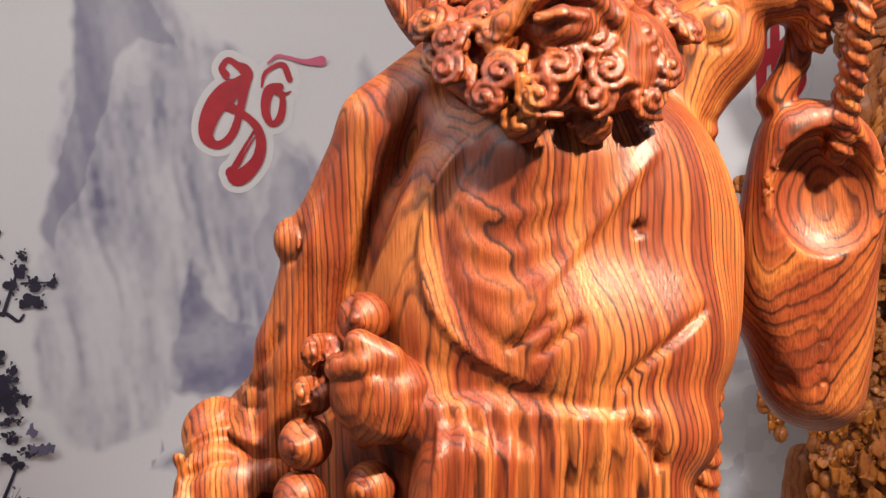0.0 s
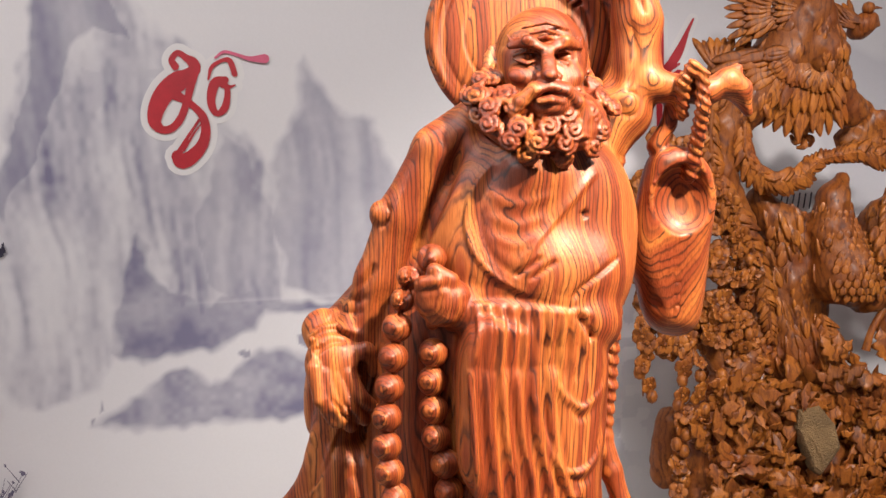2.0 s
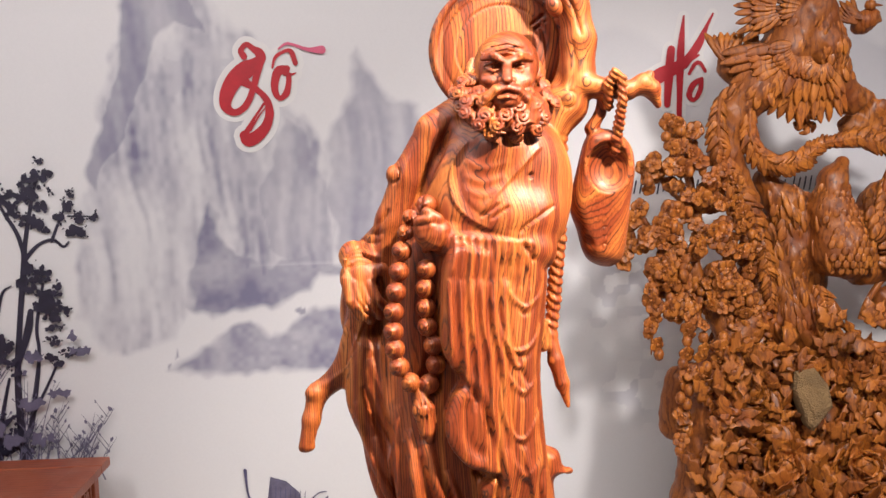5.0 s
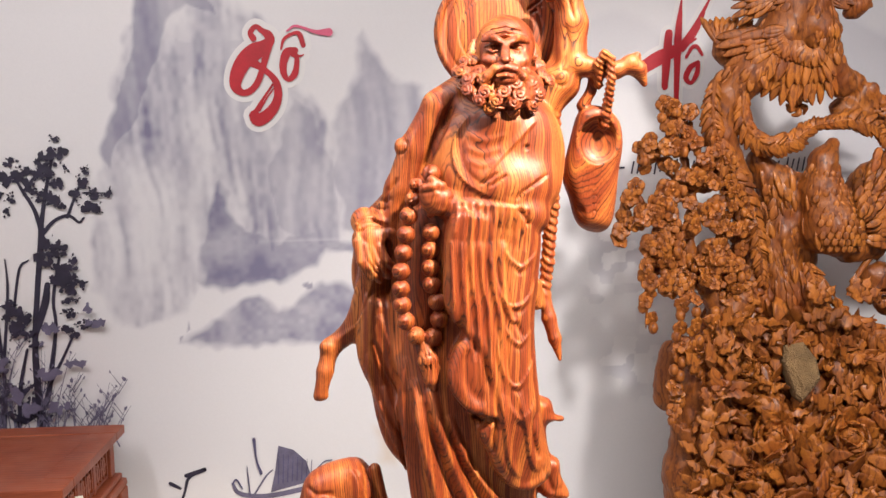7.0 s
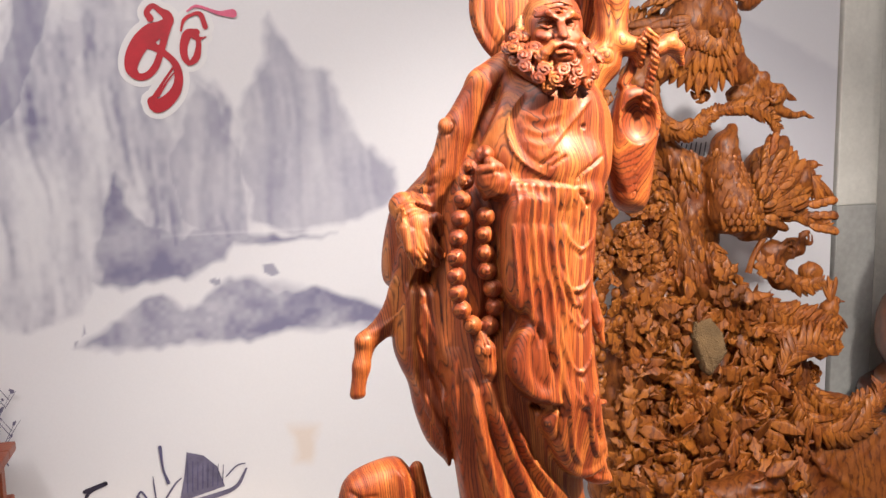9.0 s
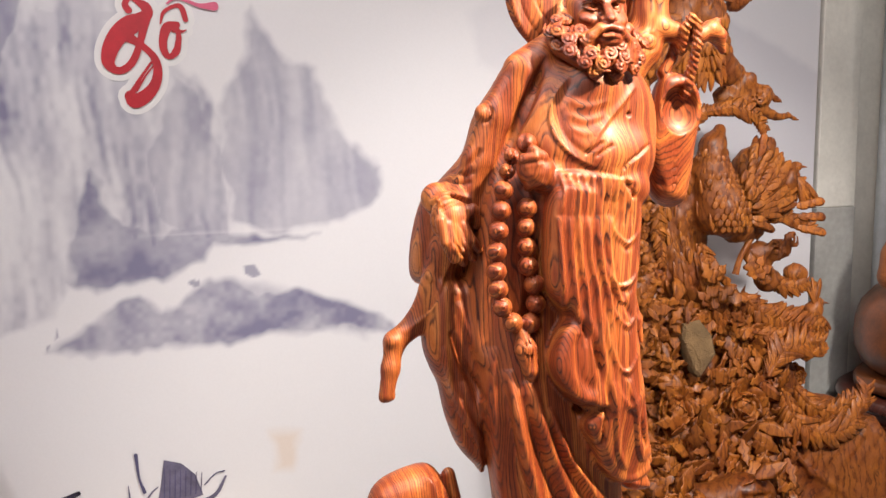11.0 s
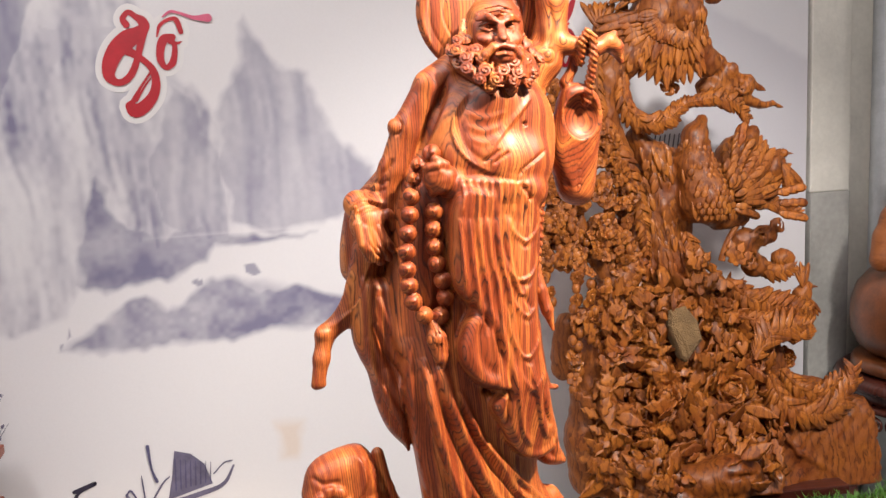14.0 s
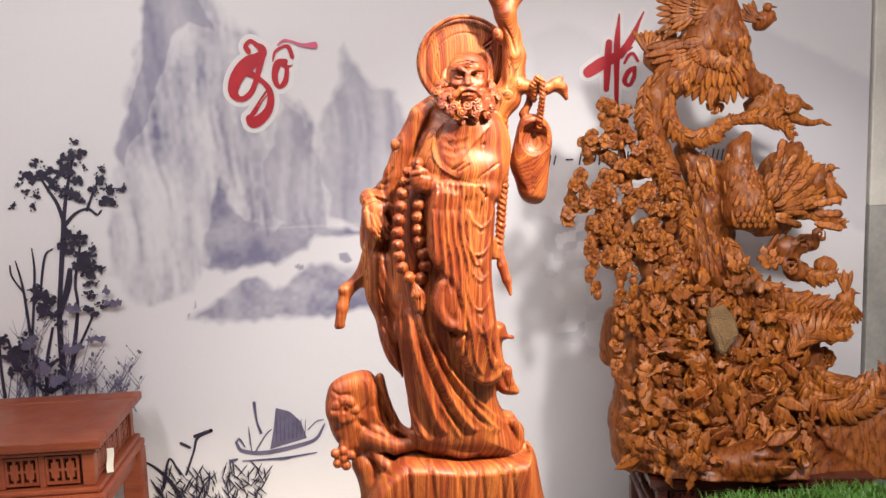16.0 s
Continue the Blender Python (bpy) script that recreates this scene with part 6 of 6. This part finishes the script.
    for a, b, t in ((1300, 520, 100), (1312, 545, 70), (1306, 560, 100), (1318, 590, 60), (1230, 570, 20), (1215, 590, -10), (1340, 600, 80), (1350, 560, 95), (1296, 480, 80), (1316, 470, 60)):
        s = surface(c, a, b, 10)
        for k in (-35, 0, 35):
            q = radians(t + k)
            p.blade("lobed", (s[0], s[1], s[2] + 14), (math.cos(q), math.sin(q), 0.25), face(0.2), 40, 26, 1.6, 0.5)
    for n in range(240):
        a, b = rng.uniform(1130, 1220), rng.uniform(430, 560)
        s = surface(c, a, b, None)
        if s[2] is not None:
            t = rng.uniform(0, 6.3)
            p.blade("petal", (s[0], s[1], s[2] - 2), (math.cos(t), math.sin(t), 0.5), face(0.6), 14, 10, 2, 1.0)
    return p


def bird_carving():
    c = carve_birds()
    # uneven tool marks all over the solid
    x, y, z = c.axes[0][:, None, None], c.axes[1][None, :, None], c.axes[2][None, None, :]
    c.field += 1.3 * np.sin(0.21 * x + 1.7 * np.sin(0.05 * y)) * np.sin(0.17 * y + 0.1 * z) + 0.8 * np.sin(0.43 * x + 0.31 * z) * np.sin(0.37 * y)
    verts, quads = c.skin()
    p = dress_birds(c)
    verts = np.concatenate([verts] + p.verts)
    quads = np.concatenate([quads] + [q + len(verts) - p.count for q in p.quads])
    # the rough stone-like knot left in the middle
    ob = new("bird_carving", quad_mesh("bird_carving", verts, quads, CARVED))
    ob.matrix_world = ROOT_SHEET @ Matrix.Scale(UNIT, 4)
    return tagged(ob, "huge orange-brown wood carving of long-tailed birds among blossoms", "carving")


bird_carving()


def rough_knot():
    """The unpolished greyish piece of bark set in the carving."""
    bm = bmesh.new()
    rng = random.Random(4)
    outline = ((-26, 40), (2, 47), (24, 20), (30, -10), (2, -48), (-8, -40), (-29, 14))
    rings = []
    for z, k in ((-14, 1.0), (8, 1.0), (14, 0.86), (16, 0.5)):
        rings.append([bm.verts.new((x * k + rng.uniform(-1, 1), y * k + rng.uniform(-1, 1), z + rng.uniform(-1.5, 1.5))) for x, y in outline])
    for lo, hi in zip(rings, rings[1:]):
        for n in range(7):
            bm.faces.new((lo[n], lo[(n + 1) % 7], hi[(n + 1) % 7], hi[n]))
    bm.faces.new(rings[-1])
    bmesh.ops.recalc_face_normals(bm, faces=bm.faces)
    ob = new("bark_piece", done(bm, "bark_piece", BARK))
    ob.matrix_world = ROOT_SHEET @ Matrix.Scale(UNIT, 4) @ Matrix.Translation(on(1276, 583, 22))
    tagged(ob, "rough grey-brown bark chunk wedged in the bird carving", "bark")


BARK = plain("rough_bark", (0.34, 0.20, 0.085), 0.9, vary=0.45, scale=0.03, relief=3.0)
rough_knot()

# ---- support of the figure ----
def display_plinth():
    root = tagged(new("display_plinth"), "plain dark wooden plinth under the rosewood statue", "plinth")
    root.location = (0.05, 0.43, 0)
    part("body", box_bm((-0.10, -0.07, FLOOR), (0.085, 0.07, 0.72), 0.006), DARKWOOD, root)
    part("top", box_bm((-0.11, -0.08, 0.7205), (0.095, 0.08, 0.752), 0.006), DARKWOOD, root)


display_plinth()


# ---- fretwork tables ----
def fret_panel(w, h, t, mat, root):
    """An open lattice panel in the x-z plane: a frame with its bars as pieces."""
    b, frame_bm = 0.0085, bmesh.new()
    for lo, hi in (((0, 0), (b, h)), ((w - b, 0), (w, h)), ((b, 0), (w - b, b)), ((b, h - b), (w - b, h))):
        box_bm((lo[0], -t / 2, lo[1]), (hi[0], t / 2, hi[1]), 0.0, frame_bm)
    ob = part("fret_panel", frame_bm, mat, root)

    def bar(x0, z0, x1, z1, deep):
        size = (x1 - x0, deep, z1 - z0)
        key = tuple(round(v, 4) for v in size) + (mat.name,)
        if key not in BARS:
            BARS[key] = done(box_bm((0, -deep / 2, 0), (size[0], deep / 2, size[2])), "bar", mat)
        piece = new("bar", BARS[key])
        piece.parent = ob
        piece.location = (x0, 0, z0)

    bar(w / 2 - b / 2, b, w / 2 + b / 2, h - b, t * 0.9)
    for x0 in (b, w / 2 + b / 2):
        cell = w / 2 - 1.5 * b
        l, r, d, u = x0 + 0.2 * cell, x0 + 0.8 * cell, 0.22 * h, 0.78 * h
        m, q = x0 + cell / 2, h / 2
        bar(l, d, l + b, u, t * 0.8)
        bar(r - b, d, r, u, t * 0.8)
        bar(l + b, d, r - b, d + b, t * 0.75)
        bar(l + b, u - b, r - b, u, t * 0.75)
        bar(m - b / 2, b, m + b / 2, d, t * 0.7)
        bar(m - b / 2, u, m + b / 2, h - b, t * 0.7)
        bar(x0, q - b / 2, l, q + b / 2, t * 0.7)
        bar(r, q - b / 2, x0 + cell, q + b / 2, t * 0.7)
        bar(m - b / 2, d + b, m + b / 2, u - b, t * 0.6)
    return ob


BARS = {}


def fret_table(label, x, y, turn, width, depth, height, waist, mat, slots, leg=0.075):
    """Waisted stand: panelled top, carved waist, moulded ledge, apron and square legs. Origin at the floor in the middle."""
    root = tagged(new("carved_table"), label, "table")
    root.matrix_world = pose(x, y, 0, 0, 0, turn)
    w, d, top = width / 2, depth / 2, height
    rim = 0.085
    for lo, hi in (((-w, -d), (w, -d + rim)), ((-w, d - rim), (w, d)), ((-w, -d + rim), (-w + rim, d - rim)), ((w - rim, -d + rim), (w, d - rim))):
        part("top_rail", box_bm((*lo, top - 0.03), (*hi, top), 0.004), mat, root)
    part("top_panel", box_bm((-w + rim, -d + rim, top - 0.026), (w - rim, d - rim, top - 0.003), 0.002), mat, root)
    part("top_moulding", box_bm((-w + 0.018, -d + 0.018, top - 0.05), (w - 0.018, d - 0.018, top - 0.0305), 0.008), mat, root)
    inset, low = 0.05, top - 0.05 - waist
    part("waist_core", box_bm((-w + inset + 0.02, -d + inset + 0.02, low), (w - inset - 0.02, d - inset - 0.02, top - 0.051)), DARKWOOD, root)
    for sx in (-1, 1):
        for sy in (-1, 1):
            part("corner_post", box_bm((sx * (w - inset) - 0.02, sy * (d - inset) - 0.02, low), (sx * (w - inset) + 0.02, sy * (d - inset) + 0.02, top - 0.051), 0.003), mat, root)
    for side in range(4):
        along, across = (width, depth) if side % 2 == 0 else (depth, width)
        count = max(1, round((along - 2 * inset - 0.06) / slots))
        pitch = (along - 2 * inset - 0.04) / count
        for n in range(count):
            ob = fret_panel(pitch - 0.022, waist - 0.016, 0.014, mat, root)
            ob.matrix_local = pose(0, 0, 0, 0, 0, 90 * side) @ pose(-along / 2 + inset + 0.02 + pitch * n + 0.011, -across / 2 + inset - 0.006, low + 0.008)
            if n:
                post = part("waist_post", box_bm((-0.010, -0.011, low), (0.010, 0.011, top - 0.051), 0.002), mat, root)
                post.matrix_local = pose(0, 0, 0, 0, 0, 90 * side) @ pose(-along / 2 + inset + 0.02 + pitch * n, -across / 2 + inset - 0.004, 0)
    part("ledge", box_bm((-w + 0.012, -d + 0.012, low - 0.02), (w - 0.012, d - 0.012, low - 0.001), 0.006), mat, root)
    part("ledge_moulding", box_bm((-w, -d, low - 0.05), (w, d, low - 0.021), 0.009), mat, root)
    for sx in (-1, 1):
        for sy in (-1, 1):
            part("leg", box_bm((sx * (w - leg / 2) - leg / 2, sy * (d - leg / 2) - leg / 2, FLOOR), (sx * (w - leg / 2) + leg / 2, sy * (d - leg / 2) + leg / 2, low - 0.051), 0.006), mat, root)
    for side in range(4):
        along, across = (width, depth) if side % 2 == 0 else (depth, width)
        ob = part("apron", box_bm((-along / 2 + leg, -0.012, low - 0.10), (along / 2 - leg, 0.012, low - 0.051), 0.004), mat, root)
        ob.matrix_local = pose(0, 0, 0, 0, 0, 90 * side) @ pose(0, -across / 2 + 0.03, 0)
    return root


fret_table("red-stained wooden waisted table with openwork fret panels", -1.352, 1.962, -2.8, 0.90, 0.555, 0.667, 0.11, REDWOOD, 0.12)
fret_table("dark polished low table under the bird carving", 1.385, 1.86, -11.0, 0.80, 0.46, 0.345, 0.06, DARKWOOD, 0.10, 0.055)


def paper_tag():
    bm = box_bm((-0.011, -0.04, 0), (0.011, 0.04, 0.0016))
    bmesh.ops.subdivide_edges(bm, edges=[e for e in bm.edges if abs(e.verts[0].co.y - e.verts[1].co.y) > 0.05], cuts=6)
    for v in bm.verts:
        v.co.z += 0.004 * abs(math.sin(40 * v.co.y))
        v.co.x += 0.003 * math.sin(60 * v.co.y)
    ob = new("paper_tag", done(bm, "paper_tag", PAPER))
    ob.matrix_world = pose(-0.921, 1.80, 0.549, 68, 0, 14)
    tagged(ob, "torn white paper strip lying on the table ledge", "paper strip")


PAPER = plain("white_paper", (0.78, 0.77, 0.73), 0.8, vary=0.08, scale=40)
paper_tag()


# ---- burl pot on its round table, beside the post ----
def lathe_bm(rows, sides=48, wave=0.0):
    bm, rings = bmesh.new(), []
    for r, z in rows:
        rings.append([bm.verts.new(((r + wave * math.sin(5 * t + 3 * z)) * math.cos(t), (r + wave * math.sin(5 * t + 3 * z)) * math.sin(t), z)) for t in (2 * math.pi * n / sides for n in range(sides))])
    for lo, hi in zip(rings, rings[1:]):
        for n in range(sides):
            bm.faces.new((lo[n], lo[(n + 1) % sides], hi[(n + 1) % sides], hi[n]))
    bm.faces.new(rings[0][::-1])
    bm.faces.new(rings[-1])
    return bm


BURL = plain("burl_wood", (0.27, 0.075, 0.018), 0.34, vary=0.7, scale=9.0, relief=0.0006)
BURL.node_tree.nodes["Principled BSDF"].inputs["Coat Weight"].default_value = 0.4


def burl_pot():
    root = tagged(new("burl_pot"), "round burl-wood pot with carved handle and small figures", "pot")
    root.location = (2.55, 1.98, 0.525)
    base = lathe_bm([(0.22, 0.0), (0.30, 0.004), (0.325, 0.02), (0.325, 0.045), (0.31, 0.06), (0.2, 0.062)], 48, 0.006)
    part("foot", base, BURL, root, "thick pale wooden foot plate", True)
    rows = [(0.20, 0.063), (0.26, 0.075), (0.30, 0.11), (0.325, 0.17), (0.33, 0.23), (0.325, 0.29), (0.305, 0.35), (0.26, 0.405), (0.19, 0.44), (0.15, 0.455), (0.14, 0.47), (0.12, 0.48)]
    part("belly", lathe_bm(rows, 56, 0.005), BURL, root, "", True)
    # carved top: hoop handle, branch and small crouching shapes, blended as one piece
    c = Carving((-340, -160, -60), (340, 160, 720), 6.0)
    hoop = [(285 * math.cos(t), 10, -30 + 340 * math.sin(t), 52 - 8 * math.sin(t)) for t in (radians(6 + 14 * n) for n in range(13))]
    c.chain(hoop, 20)
    for s in (-1, 1):
        c.ball((s * 250, -40, 110), (62, 20, 120), 12, -14 * s)
        for n in range(5):
            c.ball((s * (262 + 22 * math.sin(2 * n)), -48 + 12 * math.cos(3 * n), 10 + 26 * n), (26, 22, 20), 8)
    branch = [(-250, -20, 320, 14), (-170, -30, 350, 17), (-90, -30, 330, 16), (-30, -20, 380, 14), (70, -20, 400, 16), (150, -20, 360, 16)]
    c.chain(branch, 8)
    c.chain([(-150, -20, 470, 6), (-135, -20, 430, 9), (-110, -20, 400, 12), (-60, -10, 380, 14)], 6)
    for x, z in ((-235, 395), (-60, 400), (-10, 450), (70, 470), (-90, 150), (60, 170), (160, 430)):
        c.ball((x, -30, z - 20), (34, 30, 38), 10)
        c.ball((x + 6, -40, z + 32), (22, 20, 22), 6)
        c.chain([(x - 26, -50, z - 4, 11), (x - 34, -60, z - 40, 10), (x - 8, -66, z - 50, 9)], 6)
        c.chain([(x + 26, -50, z - 4, 11), (x + 52, -56, z + 10, 10), (x + 60, -50, z + 36, 8)], 6)
        c.chain([(x + 20, -40, z - 46, 13), (x + 40, -60, z - 66, 11), (x + 10, -66, z - 80, 9)], 6)
    for x, y, z in ((-150, 0, 480), (-170, 0, 455), (-120, 0, 470), (-128, -8, 445)):
        c.chain([(-140, -20, 452, 8), (x, y - 20, z, 5)], 5)
    v, q = c.skin()
    ob = new("carved_top", quad_mesh("carved_top", v, q, TOPWOOD))
    ob.parent = root
    ob.matrix_local = Matrix.Translation((0, 0, 0.47)) @ Matrix.Scale(0.001, 4)
    ob["label"] = "carved hoop handle with small climbing shapes"


TOPWOOD = wood("carved_top_wood", (0.20, 0.06, 0.016), (0.33, 0.11, 0.032), (0.42, 0.155, 0.048), 6.0, unit=0.001, gloss=0.4, coat=0.2)
burl_pot()


def round_stand():
    """Dark round table with a pierced scroll apron and curved legs."""
    root = tagged(new("round_stand"), "dark carved round stand under the burl pot", "stand")
    root.location = (2.56, 1.98, 0)
    part("tabletop", lathe_bm([(0.36, 0.475), (0.385, 0.48), (0.395, 0.492), (0.39, 0.51), (0.375, 0.523), (0.30, 0.5245)], 56), DARKWOOD, root, "", True)
    part("neck", lathe_bm([(0.335, 0.425), (0.34, 0.43), (0.34, 0.47), (0.33, 0.4745)], 48), DARKWOOD, root, "", True)
    part("apron_ring", lathe_bm([(0.345, 0.40), (0.37, 0.402), (0.37, 0.42), (0.345, 0.4245)], 48), DARKWOOD, root, "", True)
    for n in range(30):
        t = 2 * math.pi * n / 30
        bm = bmesh.new()
        pts = []
        for k in range(22):
            q = 0.55 * k
            r = 0.004 + 0.0016 * k
            pts.append((r * math.cos(q), r * math.sin(q)))
        prev = None
        for k, (x, z) in enumerate(pts):
            ring = [bm.verts.new((x + 0.006 * math.cos(a) * (x / (math.hypot(x, z) + 1e-6)), 0.009 * math.sin(a), z + 0.006 * math.cos(a) * (z / (math.hypot(x, z) + 1e-6)))) for a in (0, math.pi / 2, math.pi, 1.5 * math.pi)]
            if prev:
                for m in range(4):
                    bm.faces.new((prev[m], prev[(m + 1) % 4], ring[(m + 1) % 4], ring[m]))
            prev = ring
        ob = part("scroll", bm, DARKWOOD, root, "", True)
        ob.matrix_local = pose(0, 0, 0, 0, 0, math.degrees(t)) @ pose(0, -0.355, 0.366 - 0.012 * (n % 2), 0, 25 * (n % 3), 0)
    for n in range(5):
        t = radians(72 * n + 20)
        bm, prev = bmesh.new(), None
        for k in range(13):
            q = k / 12
            r, z = 0.345 + 0.045 * math.sin(math.pi * q) - 0.03 * q + 0.05 * max(0, q - 0.85), 0.42 - (0.42 - FLOOR) * q
            h = 0.03 - 0.008 * q
            ring = [bm.verts.new((r + a * h, b * h, z)) for a, b in ((-1, -1), (1, -1), (1, 1), (-1, 1))]
            if prev:
                for m in range(4):
                    bm.faces.new((prev[m], prev[(m + 1) % 4], ring[(m + 1) % 4], ring[m]))
            else:
                bm.faces.new(ring)
            prev = ring
        bm.faces.new(prev[::-1])
        bmesh.ops.recalc_face_normals(bm, faces=bm.faces)
        ob = part("leg", bm, DARKWOOD, root)
        ob.matrix_local = pose(0, 0, 0, 0, 0, math.degrees(t))


round_stand()


# ---- strip of artificial grass on a low box in front of the carving ----
def grass_strip():
    root = tagged(new("planter_box"), "low dark wooden box holding artificial grass", "planter")
    root.location = (1.40, 1.33, 0)
    part("body", box_bm((-0.40, -0.12, FLOOR), (0.40, 0.11, 0.365), 0.006), DARKWOOD, root)
    rng = np.random.RandomState(3)
    verts, faces = [], []
    for n in range(4200):
        x, y = rng.uniform(-0.39, 0.39), rng.uniform(-0.11, 0.10)
        h = rng.uniform(0.025, 0.05) * (0.75 + 0.45 * math.sin(9 * x + 1.0) ** 2)
        t, w = rng.uniform(0, 6.28), 0.0016
        lean = rng.uniform(0.2, 1.0) * h
        dx, dy = math.cos(t) * w, math.sin(t) * w
        lx, ly = lean * math.cos(t + 1.6), lean * math.sin(t + 1.6)
        b = len(verts)
        verts += [(x - dx, y - dy, 0), (x + dx, y + dy, 0), (x + dx * 0.8 + lx * 0.4, y + dy * 0.8 + ly * 0.4, h * 0.65), (x - dx * 0.8 + lx * 0.4, y - dy * 0.8 + ly * 0.4, h * 0.65), (x + lx, y + ly, h)]
        faces += [(b, b + 1, b + 2, b + 3), (b + 3, b + 2, b + 4)]
    ob = new("grass", mesh_of("grass", verts, faces, GRASS))
    ob.location = (1.40, 1.33, 0.364)
    tagged(ob, "bright green artificial grass blades on the planter box", "grass", "", "stuff")


GRASS = plain("plastic_grass", (0.10, 0.26, 0.03), 0.45, vary=0.5, scale=60.0)
grass_strip()


# ---- pipe and post beside the mural ----
def steel_pipe():
    root = tagged(new("steel_pipe"), "galvanised steel pipe standing beside the whitewashed post", "pipe")
    root.location = (2.47, 2.20, 0)
    part("tube", lathe_bm([(0.06, FLOOR), (0.06, 1.0), (0.06, 2.0), (0.06, 3.2)], 40), METAL, root, "", True)
    for z in (1.83, 0.9):
        part("bolt", box_bm((-0.010, -0.074, z - 0.010), (0.010, -0.056, z + 0.010), 0.003), DARKWOOD, root, "rusty bolt")


steel_pipe()
